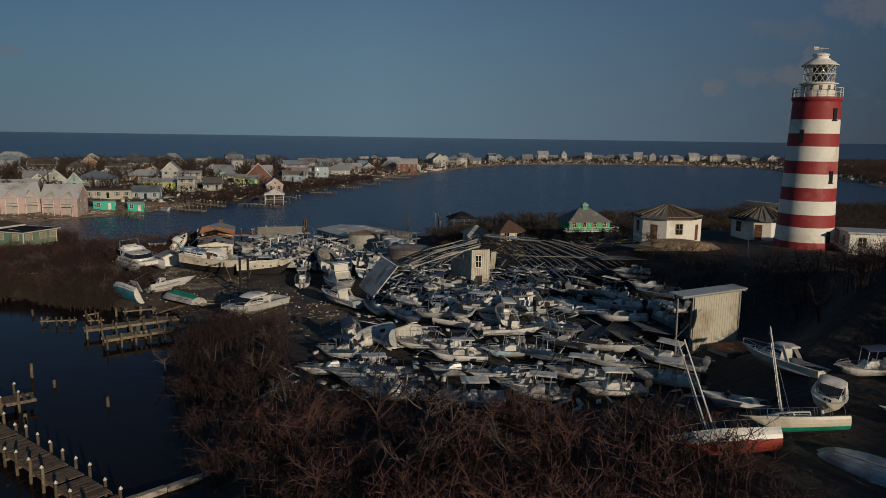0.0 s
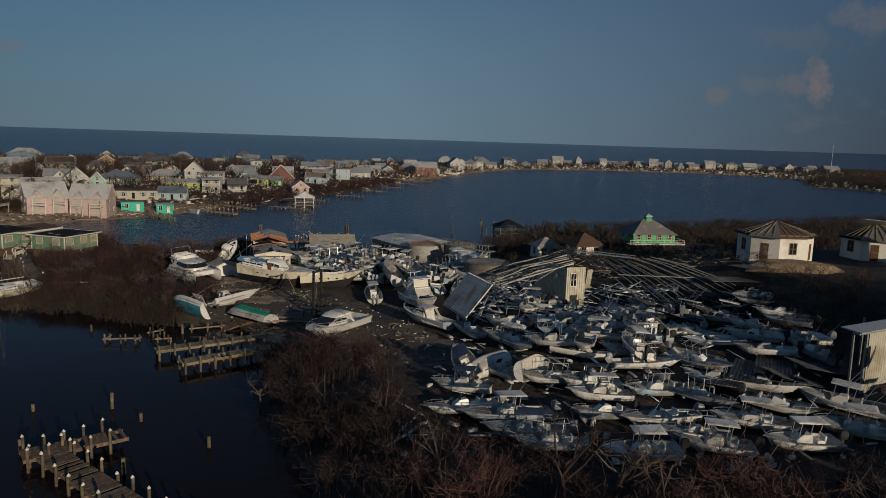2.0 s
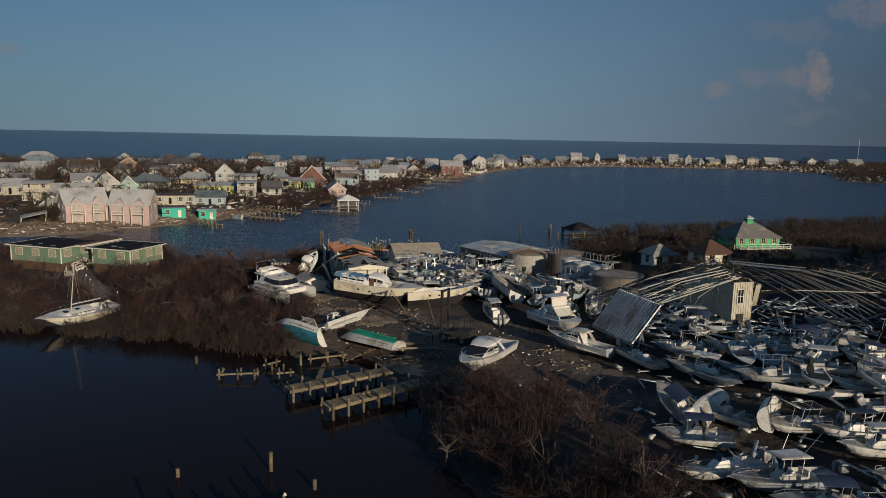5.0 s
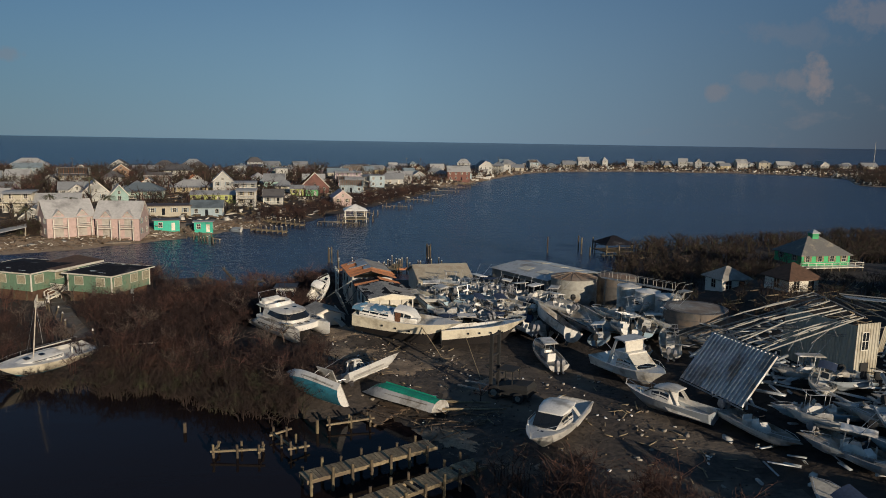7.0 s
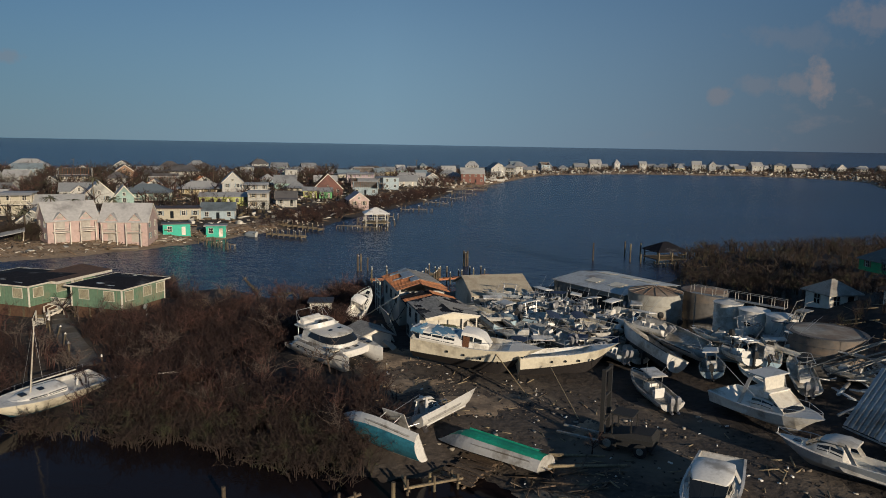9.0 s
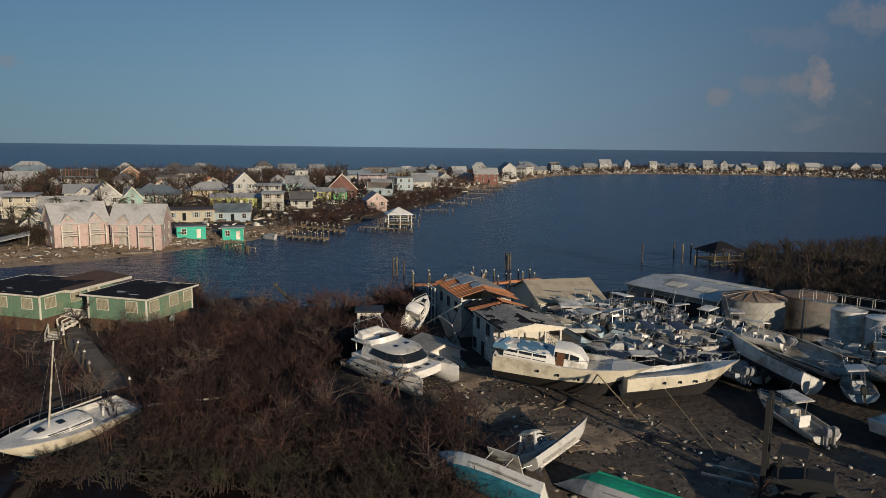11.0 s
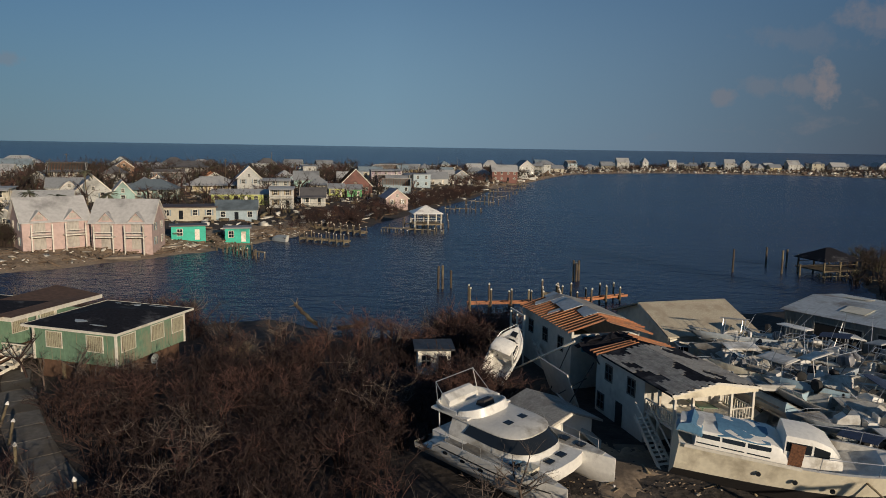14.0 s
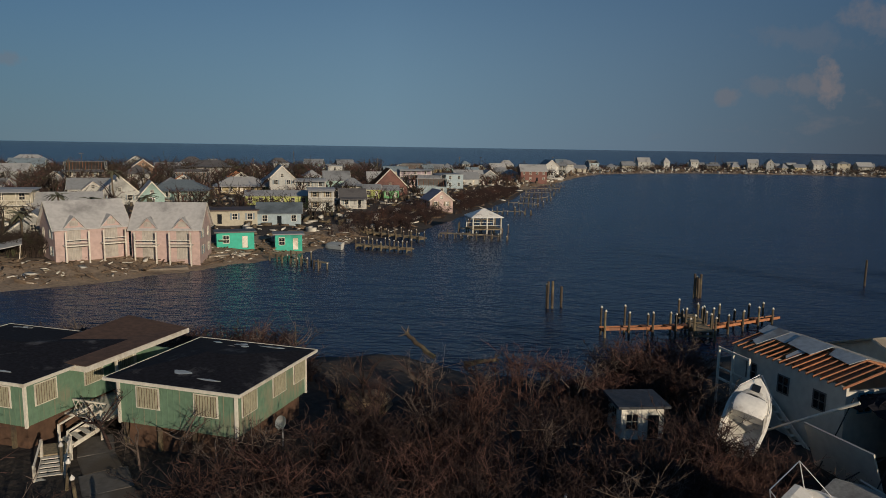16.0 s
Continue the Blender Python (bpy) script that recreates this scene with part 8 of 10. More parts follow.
# place, heading, width, depth, storeys, roof, wall, roofing, rise, porch, label
HOUSES = [
    (-149.5, 214.2, -62, 8.0, 7.5, 1, "gable", WHITE_W, R_WHITE, 3.0, False, "white cottage with a steep white gable and round vent"),
    (-160.0, 241.0, 25, 13.0, 8.0, 1, "gable", WHITE_W, R_WHITE, 2.6, False, "long white house with a white metal roof"),
    (-168.5, 237.5, 22, 7.5, 6.5, 2, "flat", CREAM_W, R_WHITE, 1.0, True, "cream two-storey house with its roof torn off"),
    (-183.0, 246.0, 22, 9.0, 6.5, 1, "gable", CREAM_W, R_WHITE, 2.2, False, "cream house with a white gabled roof"),
    (-176.0, 278.0, 25, 9.5, 6.5, 1, "gable", WHITE_W, R_GREY, 2.4, False, "white cottage with a grey gabled roof"),
    (-172.0, 272.5, -60, 4.5, 4.5, 1, "gable", WHITE_W, R_WHITE, 1.9, False, "small white gabled wing"),
    (-163.5, 268.6, -58, 9.0, 8.6, 1, "gable", WHITE_W, R_WHITE, 4.1, False, "tall white gabled house with dark porch openings"),
    (-155.4, 268.6, -60, 7.0, 5.5, 1, "gable", PALE_TEAL, R_WHITE, 3.2, False, "pale teal narrow house with a steep gable"),
    (-154.8, 284.4, 18, 14.0, 9.0, 1, "hip", PALE_TEAL, R_SLATE, 2.4, True, "pale teal house with a slate hipped roof"),
    (-131.6, 250.2, 20, 15.5, 8.0, 1, "flat", CREAM_W, R_BROWN, 1.0, False, "low cream house with a dark stripped flat roof"),
    (-119.6, 254.2, 15, 9.2, 6.5, 1, "gable", BLUE_W, R_SLATE, 1.9, False, "pale blue house with a slate gabled roof"),
    (-147.0, 310.0, 18, 15.5, 9.0, 1, "hip", YELLOW_W, R_WHITE, 2.3, True, "yellow house with a white hipped roof"),
    (-128.5, 288.4, 14, 19.0, 8.5, 1, "gable", LIME_W, R_WHITE, 1.1, False, "long lime yellow house with a low white roof"),
    (-117.2, 284.5, 14, 6.5, 6.0, 2, "flat", WHITE_W, R_WHITE, 1.0, True, "white two-storey veranda building"),
    (-134.8, 309.0, -70, 11.0, 7.2, 2, "gable", WHITE_W, R_WHITE, 3.5, False, "large white two-storey gabled house"),
    (-126.6, 310.0, 18, 9.0, 7.0, 2, "flat", WHITE_W, R_WHITE, 1.0, True, "white two-storey wing with open balconies"),
    (-119.0, 339.2, 15, 7.2, 6.0, 1, "hip", CREAM_W, R_GREY, 2.2, True, "cream cottage with a grey hipped roof and porch"),
    (-111.0, 295.6, 15, 7.0, 6.0, 1, "gable", WHITE_W, R_DARK, 2.3, True, "white cottage with a dark gabled roof"),
    (-107.6, 345.5, -72, 9.0, 12.0, 1, "gable", ROT_RED, R_WHITE, 6.0, False, "steep white-roofed gabled house, its front torn open"),
    (-110.5, 327.5, 15, 5.2, 4.6, 1, "gable", LIME_W, R_GREY, 1.3, False, "small lime green cottage"),
    (-104.6, 329.0, 15, 5.0, 4.6, 1, "gable", paint((0.12, 0.36, 0.14)), R_GREY, 1.3, False, "small bright green cottage"),
    (-88.0, 306.4, -70, 9.0, 6.8, 1, "gable", PINK, paint((0.46, 0.34, 0.34), "roof"), 2.6, False, "pink cottage with a pink gabled roof by the shore"),
    (-104.5, 408.0, 15, 13.5, 8.0, 2, "flat", MAUVE_W, R_WHITE, 1.0, True, "pale mauve two-storey house with balconies"),
    (-96.0, 380.0, 12, 8.5, 6.5, 1, "gable", BLUE_W, R_GREY, 2.4, False, "pale blue house with a grey gabled roof"),
    (-114.0, 372.0, 12, 10.0, 7.0, 1, "gable", GREY_W, R_WHITE, 2.8, False, "grey house with a white gabled roof"),
    (-127.0, 352.0, 15, 9.0, 7.0, 1, "gable", PALE_TEAL, R_GREY, 3.0, False, "pale teal house with a grey gabled roof"),
    (-82.0, 449.5, 12, 14.0, 8.0, 1, "gable", WHITE_W, R_WHITE, 2.6, False, "long white house with a white gabled roof"),
    (-86.0, 420.0, 12, 9.0, 6.5, 1, "hip", WHITE_W, R_GREY, 2.2, False, "white house with a grey hipped roof"),
    (-298.0, 441.0, 28, 20.0, 12.0, 2, "hip", CREAM_W, R_WHITE, 3.6, True, "large cream house on the rise with a white hipped roof"),
    (-203.5, 363.5, -60, 9.0, 7.0, 2, "gable", BROWN_W, R_DARK, 2.6, False, "brown two-storey gabled timber house"),
    (-192.0, 375.0, 22, 15.0, 8.0, 1, "gable", GREY_W, R_DARK, 2.4, False, "long grey house with a dark roof"),
    (-180.5, 372.5, 18, 15.0, 8.0, 2, "hip", WHITE_W, R_DARK, 2.2, True, "white two-storey veranda house with a dark roof"),
    (-226.0, 496.0, 20, 15.0, 10.0, 2, "hip", CREAM_W, R_GREY, 3.4, True, "cream house with a grey hipped roof on the rise"),
    (-201.0, 320.5, 26, 11.5, 7.0, 2, "gable", GREY_W, R_DARK, 2.6, True, "grey two-storey house with a damaged dark roof"),
    (-353.8, 526.8, 10, 16.0, 10.0, 2, "hip", CREAM_W, R_WHITE, 4.0, False, "cream timber house with white hipped roof"),
    (-209.3, 401.9, 22, 13.1, 8.2, 1, "gable", GREY_W, R_GREY, 2.9, False, "grey timber house with grey gabled roof"),
    (-275.9, 624.2, 29, 15.4, 9.6, 2, "hip", CREAM_W, R_GREY, 4.0, False, "cream timber house with grey hipped roof"),
    (-248.1, 700.1, 29, 15.3, 9.6, 2, "hip", GREY_W, R_DARK, 4.0, False, "grey timber house with dark hipped roof"),
    (-110.6, 456.8, 28, 11.7, 7.3, 1, "gable", WHITE_W, R_WHITE, 2.8, False, "white timber house with white gabled roof"),
    (-101.5, 380.6, 17, 5.3, 5.5, 1, "gable", PINK, R_GREY, 2.0, False, "pink timber house with grey gabled roof"),
    (-100.4, 485.2, -3, 8.3, 5.5, 1, "gable", YELLOW_W, R_GREY, 2.4, False, "yellow timber house with grey gabled roof"),
    (-92.2, 405.9, 11, 8.1, 5.5, 1, "hip", GREY_W, R_GREY, 2.4, False, "grey timber house with grey hipped roof"),
    (-81.6, 422.1, 11, 9.5, 6.0, 1, "gable", WHITE_W, R_GREY, 2.8, False, "white timber house with grey gabled roof"),
    (-120.1, 723.5, 28, 8.7, 5.5, 1, "gable", WHITE_W, R_WHITE, 3.0, False, "white timber house with white gabled roof"),
    (-106.6, 716.1, 5, 11.3, 7.0, 1, "gable", WHITE_W, R_GREY, 2.4, False, "white timber house with grey gabled roof"),
    (-52.5, 763.2, 1, 13.3, 8.3, 2, "hip", WHITE_W, R_WHITE, 4.0, False, "white timber house with white hipped roof"),
    (-65.9, 538.7, 16, 9.4, 5.9, 1, "gable", WHITE_W, R_WHITE, 2.8, False, "white timber house with white gabled roof"),
    (-189.8, 631.0, 27, 13.5, 8.4, 1, "gable", GREY_W, R_GREY, 3.0, False, "grey timber house with grey gabled roof"),
    (11.8, 764.1, 11, 8.3, 5.5, 1, "gable", WHITE_W, R_WHITE, 3.1, False, "white timber house with white gabled roof"),
    (16.0, 699.4, 18, 9.4, 5.8, 1, "hip", WHITE_W, R_GREY, 3.3, False, "white timber house with grey hipped roof"),
    (-48.7, 474.8, 8, 13.7, 8.0, 2, "gable", ROT_RED, R_WHITE, 3.2, False, "dull red two-storey house with a white roof"),
    (-33.0, 556.0, -75, 12.0, 10.0, 2, "gable", WHITE_W, R_GREY, 4.0, False, "white two-storey gabled house with a grey roof"),
]
for x, y, yaw, w, d, st, rt, wall, roof, rise, porch, label in HOUSES:
    wrecked = random.random()
    house(at(x, y, yaw), w, d, st, rt, wall, roof, label + (", storm-battered" if wrecked > 0.7 else ""), rise=rise, porch=porch, wreck=wrecked * 0.9, shutter=random.choice((None, None, M_WOOD, R_BLUE)) if y < 330 else None, lite=y > 330)
pink_house(-137.2, 207.4, 46, 10.6)
pink_house(-125.3, 212.3, 9, 10.4)


# smaller houses crowded between the named ones
TAKEN = [(h[0], h[1]) for h in HOUSES] + [(-137, 207), (-126, 214), (-119, 224), (-110, 227)]
WALLS = [(WHITE_W, "white"), (WHITE_W, "white"), (CREAM_W, "cream"), (GREY_W, "grey"), (BLUE_W, "pale blue"), (GREY_W, "grey"), (MAUVE_W, "mauve"), (PALE_TEAL, "pale teal"), (WHITE_W, "white"), (BLUE_W, "pale blue")]
ROOFS = [(R_WHITE, "white"), (R_GREY, "grey"), (R_GREY, "grey"), (R_DARK, "dark"), (R_BLUE, "blue-grey")]
made = 0
for tries in range(9000):
    if made >= 98:
        break
    x, y = random.uniform(-330, 10), random.uniform(225, 690)
    q = float(inside_distance(TOWN, np.array([x]), np.array([y]))[0])
    if q < (62 if y < 345 else 12) or q > 150:
        continue
    if any((x - a) ** 2 + (y - b) ** 2 < 12.5 ** 2 for a, b in TAKEN):
        continue
    TAKEN.append((x, y))
    (wall, ww), (roof, rw) = random.choice(WALLS), random.choice(ROOFS)
    kind = random.choice(("gable", "gable", "gable", "hip", "flat"))
    wr = random.random()
    house(at(x, y, random.choice((0, -80)) + random.uniform(5, 30)), random.uniform(6.5, 12), random.uniform(5.5, 8), random.choice((1, 1, 1, 2)), kind, wall, roof,
          "%s island house with %s %s roof" % (ww, rw, {"gable": "gabled", "hip": "hipped", "flat": "flat"}[kind]), porch=y < 420 and random.random() < 0.3, wreck=wr * 0.95, lite=True)
    made += 1

# houses strung along the far side of the lagoon: place, width, height to the ridge
FARROW = [(-32.6, 551.5, 7.3, 5.7, WHITE_W, R_WHITE, "white"),
          (-22.0, 582.5, 11.2, 9.5, GREY_W, R_GREY, "grey"),
          (-5.7, 620.0, 13.8, 6.5, CREAM_W, R_GREY, "cream"),
          (10.4, 650.0, 11.7, 5.8, WHITE_W, R_WHITE, "white"),
          (27.1, 672.5, 11.1, 6.1, GREY_W, R_GREY, "grey"),
          (43.5, 691.5, 13.6, 7.3, CREAM_W, R_GREY, "cream"),
          (59.3, 705.0, 13.9, 10.7, WHITE_W, R_WHITE, "white"),
          (80.5, 715.9, 8.7, 10.9, WHITE_W, R_WHITE, "white"),
          (104.8, 718.1, 8.8, 8.8, WHITE_W, R_WHITE, "white"),
          (121.0, 719.6, 14.4, 5.5, CREAM_W, R_GREY, "cream"),
          (139.6, 720.0, 8.9, 7.8, YELLOW_W, R_GREY, "yellow"),
          (154.4, 720.0, 11.2, 10.1, WHITE_W, R_WHITE, "white"),
          (168.1, 720.0, 10.2, 10.2, GREY_W, R_GREY, "grey"),
          (179.6, 720.0, 9.6, 7.9, CREAM_W, R_GREY, "cream"),
          (192.7, 720.0, 13.7, 6.8, YELLOW_W, R_GREY, "yellow"),
          (207.9, 720.0, 13.8, 11.5, WHITE_W, R_WHITE, "white"),
          (228.8, 720.0, 13.9, 8.7, CREAM_W, R_GREY, "cream"),
          (245.9, 720.0, 17.6, 8.2, WHITE_W, R_WHITE, "white"),
          (280.6, 720.0, 20.3, 8.4, WHITE_W, R_WHITE, "white"),
          (266.7, 720.0, 10.7, 5.3, GREY_W, R_GREY, "grey"),
          (319.7, 713.2, 20.6, 7.3, CREAM_W, R_GREY, "cream"),
          (298.7, 717.0, 12.0, 5.4, GREY_W, R_GREY, "grey")]
for k, (x, y, w, tall, wall, roof, ww) in enumerate(FARROW):
    st = 2 if tall > 8.5 else 1
    kind = ("gable", "hip", "gable")[k % 3]
    TAKEN.append((x, y))
    house(at(x, y, random.choice((0, 0, -85)) + random.uniform(-12, 12)), w * 0.72, min(w * 0.6, 8.0), st, kind, wall, roof, "%s house on the far shore of the lagoon" % ww, rise=max(1.2, min(3.4, tall - 2.75 * st - 1.5)), porch=k % 4 == 1, wreck=random.random() * 0.8, lite=True)
for k in range(24):
    x, y = random.uniform(20, 330), random.uniform(728, 775)
    if any((x - a) ** 2 + (y - b) ** 2 < 13 ** 2 for a, b in TAKEN):
        continue
    TAKEN.append((x, y))
    wall, ww = random.choice(WALLS[:5])
    house(at(x, y, random.uniform(-20, 20)), random.uniform(6, 10), 6.0, 1, "gable", wall, random.choice((R_WHITE, R_GREY)), "%s cottage behind the far shore" % ww, wreck=random.random() * 0.7, lite=True)

# teal sheds on the shore
house(at(-119.0, 223.6, 24), 6.4, 3.4, 1, "flat", TEAL_W, R_DARK, "low bright teal shed with a dark flat roof on the shore", name="shed", group="teal shore sheds")
house(at(-110.3, 227.2, 18), 4.8, 3.2, 1, "flat", TEAL_W, R_GREY, "small bright teal shed on the shore", name="shed", group="teal shore sheds")

# ---- dead brush, bare trees, palms ----
rng = np.random.default_rng(7)


def sticks(starts, ends, r0, r1, sides=3):
    """Tapered sticks as arrays of vertices and triangles."""
    d = ends - starts
    d /= np.linalg.norm(d, axis=1, keepdims=True) + 1e-9
    ref = np.where(np.abs(d[:, 2:3]) > 0.9, [[1.0, 0, 0]], [[0, 0, 1.0]])
    u = np.cross(d, ref)
    u /= np.linalg.norm(u, axis=1, keepdims=True) + 1e-9
    w = np.cross(d, u)
    vs, ts = [], []
    n = len(starts)
    for k in range(sides):
        a = 2 * math.pi * k / sides
        o = u * math.cos(a) + w * math.sin(a)
        vs += [starts + o * r0[:, None], ends + o * r1[:, None]]
    v = np.stack(vs, 1).reshape(-1, 3)
    base = np.arange(n)[:, None] * (2 * sides)
    for k in range(sides):
        a, b = 2 * k, 2 * ((k + 1) % sides)
        ts += [base + np.array([[a, b, b + 1]]), base + np.array([[a, b + 1, a + 1]])]
    return v, np.concatenate(ts)


def blades(starts, ends, width):
    """Fine twigs, one slim triangle each."""
    d = ends - starts
    o = np.cross(d, rng.normal(size=d.shape))
    o /= np.linalg.norm(o, axis=1, keepdims=True) + 1e-9
    v = np.stack([starts + o * width[:, None] / 2, starts - o * width[:, None] / 2, ends], 1).reshape(-1, 3)
    return v, np.arange(len(v)).reshape(-1, 3)


def shrub(h, spread, stems, forks, twigs, thick=0.03, droop=0.0, light=False):
    """A leafless shrub: leaning stems, forked branches and a haze of twigs."""
    a = rng.uniform(0, 2 * math.pi, stems)
    lean = rng.uniform(0.25, 1.0, stems) * spread
    base = np.stack([np.cos(a) * 0.15, np.sin(a) * 0.15, np.full(stems, -0.2)], 1)
    mid = np.stack([np.cos(a) * lean * 0.4, np.sin(a) * lean * 0.4, h * rng.uniform(0.35, 0.55, stems)], 1)
    tip = np.stack([np.cos(a + 0.3) * lean, np.sin(a + 0.3) * lean, h * rng.uniform(0.7, 1.0, stems)], 1)
    out = [sticks(base, mid, np.full(stems, thick), np.full(stems, thick * 0.7)), sticks(mid, tip, np.full(stems, thick * 0.7), np.full(stems, thick * 0.25))]
    i = rng.integers(0, stems, forks)
    k = rng.uniform(0.1, 0.9, (forks, 1))
    s = mid[i] * (1 - k) + tip[i] * k
    e = s + rng.normal(size=(forks, 3)) * np.array([0.32, 0.32, 0.16]) * h + np.array([0, 0, 0.22 * h])
    out.append(blades(s, e, np.full(forks, thick * 0.7)) if light else sticks(s, e, np.full(forks, thick * 0.4), np.full(forks, thick * 0.12)))
    i = rng.integers(0, forks, twigs)
    k = rng.uniform(0.1, 1.0, (twigs, 1))
    s = s[i] * (1 - k) + e[i] * k
    e = s + rng.normal(size=(twigs, 3)) * np.array([0.10, 0.10, 0.085]) * h + np.array([0, 0, 0.06 * h - droop])
    out.append(blades(s, e, np.full(twigs, thick * 0.65)))
    v, t, o = [], [], 0
    for a, b in out:
        v.append(a)
        t.append(b + o)
        o += len(a)
    return np.concatenate(v), np.concatenate(t)


def tri_mesh(name, v, t, mat):
    me = bpy.data.meshes.new(name)
    me.vertices.add(len(v))
    me.vertices.foreach_set("co", v.astype(np.float32).ravel())
    me.loops.add(len(t) * 3)
    me.loops.foreach_set("vertex_index", t.astype(np.int32).ravel())
    me.polygons.add(len(t))
    me.polygons.foreach_set("loop_start", np.arange(0, len(t) * 3, 3, dtype=np.int32))
    me.materials.append(mat)
    me.update(calc_edges=True)
    return me


def thicket(name, kinds, xy, sizes, mat, label, sink=0.05):
    """Many shrubs joined into one object."""
    vs, ts, o = [], [], 0
    z = ground_height(xy[:, 0], xy[:, 1]) - sink
    turn = rng.uniform(0, 2 * math.pi, len(xy))
    pick = rng.integers(0, len(kinds), len(xy))
    for k in range(len(xy)):
        v, t = kinds[pick[k]]
        c, s = math.cos(turn[k]), math.sin(turn[k])
        p = v * sizes[k]
        vs.append(np.stack([p[:, 0] * c - p[:, 1] * s + xy[k, 0], p[:, 0] * s + p[:, 1] * c + xy[k, 1], p[:, 2] + z[k]], 1))
        ts.append(t + o)
        o += len(v)
    return tagged(new(name, tri_mesh(name, np.concatenate(vs), np.concatenate(ts), mat)), label, "brush", kind="stuff")


def scatter(poly, per_m2, low=0.15, clear=()):
    """Random places inside a polygon, on land, away from cleared circles."""
    p = np.array(poly, float)
    lo, hi = p.min(0), p.max(0)
    n = int((hi - lo).prod() * per_m2)
    xy = rng.uniform(lo, hi, (n, 2))
    ok = (inside_distance(poly, xy[:, 0], xy[:, 1]) > 0) & (ground_height(xy[:, 0], xy[:, 1]) > low)
    for cx, cy, r in clear:
        ok &= (xy[:, 0] - cx) ** 2 + (xy[:, 1] - cy) ** 2 > r * r
    return xy[ok]


DENSE = [shrub(1.0, 0.95, 6, 26, 145, 0.025) for _ in range(6)]
SPARSE = [shrub(1.0, 0.6, 5, 22, 130, 0.020) for _ in range(6)]
FAR = [shrub(1.0, 0.95, 4, 14, 42, 0.045, light=True) for _ in range(6)]
HOMES = [(-98.2, 134.6, 2.8), (-99.2, 137.2, 2.4), (-96.6, 132.6, 1.8), (-91.6, 142.5, 8.0), (-105.6, 143.8, 9.5), (-98, 144, 8), (-64.2, 145.6, 3.0), (-66.4, 142.0, 2.6), (-67.6, 139.4, 2.2), (-56.3, 131.6, 4.5), (-60.5, 125.6, 5.0), (-83.3, 112.6, 3.6), (-97, 137.5, 1.9), (-95.4, 135.2, 1.7), (-93.6, 133, 1.6), (-92, 130.8, 1.6), (-90.2, 128.6, 1.6), (-88.4, 126.6, 1.6), (-86.4, 124.6, 1.5), (-84.6, 123, 1.3), (-57.6, 143, 4), (-56.0, 121.6, 4.2), (-54, 126, 4.5), (-78, 152, 3.5), (-84, 155, 4.5), (-77, 157, 5.0), (-70, 158, 4.0), (-80, 161, 5), (-88, 158, 4)]
A = scatter([(-130, 108), (-55, 99), (-49, 106), (-51, 116), (-54, 121), (-56, 137), (-62, 158), (-90, 162), (-130, 155)], 0.6, clear=HOMES)
def low_near(xy, spots, reach):
    """Lower growth near a line of places."""
    d = np.min([np.hypot(xy[:, 0] - a, xy[:, 1] - b) for a, b in spots], axis=0)
    return np.clip(d / reach, 0.3, 1.0)


LOW = low_near(A, [(-96, 133), (-93, 129), (-90.5, 125), (-88, 122), (-86, 119), (-84, 120), (-94, 126), (-79.5, 110), (-101, 137.5), (-102.5, 135), (-101.5, 132), (-99.5, 129)], 4.5) * low_near(A, [(-62, 119), (-59, 118), (-65, 120)], 5.0) * low_near(A, [(-80, 150), (-76, 153), (-85, 152), (-70, 154), (-72, 150)], 6.0)
thicket("mangrove_thicket", DENSE, A, rng.uniform(1.4, 2.8, len(A)) * LOW, M_TWIG, "dense reddish brown leafless mangrove thicket")
W_ = scatter([(-130, 106), (-92, 105.5), (-80, 104.5), (-72, 102.5), (-62, 99), (-55, 97), (-50, 103), (-60, 110), (-75, 113), (-130, 116)], 0.85, -0.55, clear=[(-83.3, 111.6, 4.6), (-80, 111, 3.5), (-87, 111, 3.5)])
thicket("mangrove_thicket", DENSE, W_, rng.uniform(1.6, 2.5, len(W_)), M_LEAF, "dark mangrove fringe at the water's edge")
A2 = A[rng.random(len(A)) < 0.035]
thicket("mangrove_thicket", SPARSE, A2, rng.uniform(2.4, 3.4, len(A2)), M_TWIG_GREY, "paler bare branches standing out of the mangroves")
A3 = A[rng.random(len(A)) < 0.10]
thicket("mangrove_thicket", SPARSE, A3, rng.uniform(2.0, 3.1, len(A3)), M_TWIG_RED, "reddish dead branches among the mangroves")
B = scatter([(-36, 92), (-20, 84), (-14, 62), (-4, 57), (14, 56), (19, 60), (22, 40), (20, -5), (-12, -5), (-14, 44), (-30, 70)], 0.26)
thicket("shore_brush", SPARSE, B, rng.uniform(1.8, 3.4, len(B)), M_TWIG, "tangled dead brown brush on the slope below the boats")
B2 = scatter([(-16, 60), (-6, 55), (12, 54), (20, 50), (20, 36), (-8, 36), (-14, 46)], 0.10)
thicket("shore_brush", SPARSE, B2, rng.uniform(2.6, 4.6, len(B2)), M_TWIG_RED, "taller reddish dead brush below the boats")
B3 = scatter([(-36, 92), (-22, 84), (-15, 62), (-14, 46), (-30, 70)], 0.10)
thicket("shore_brush", SPARSE, B3, rng.uniform(1.8, 3.4, len(B3)), M_TWIG, "dark dead brush along the cove")
D_ = scatter([(34, 40), (42, 66), (38, 80), (34, 92), (28, 100), (42, 92), (60, 92), (62, 110), (95, 118), (100, 20), (60, 5), (30, 22)], 0.17, clear=[(47.4, 102, 6), (54.5, 97.5, 5), (31, 60, 7)])
thicket("hill_brush", SPARSE, D_, rng.uniform(1.8, 3.4, len(D_)), M_TWIG, "dead brown brush on the lighthouse hill")
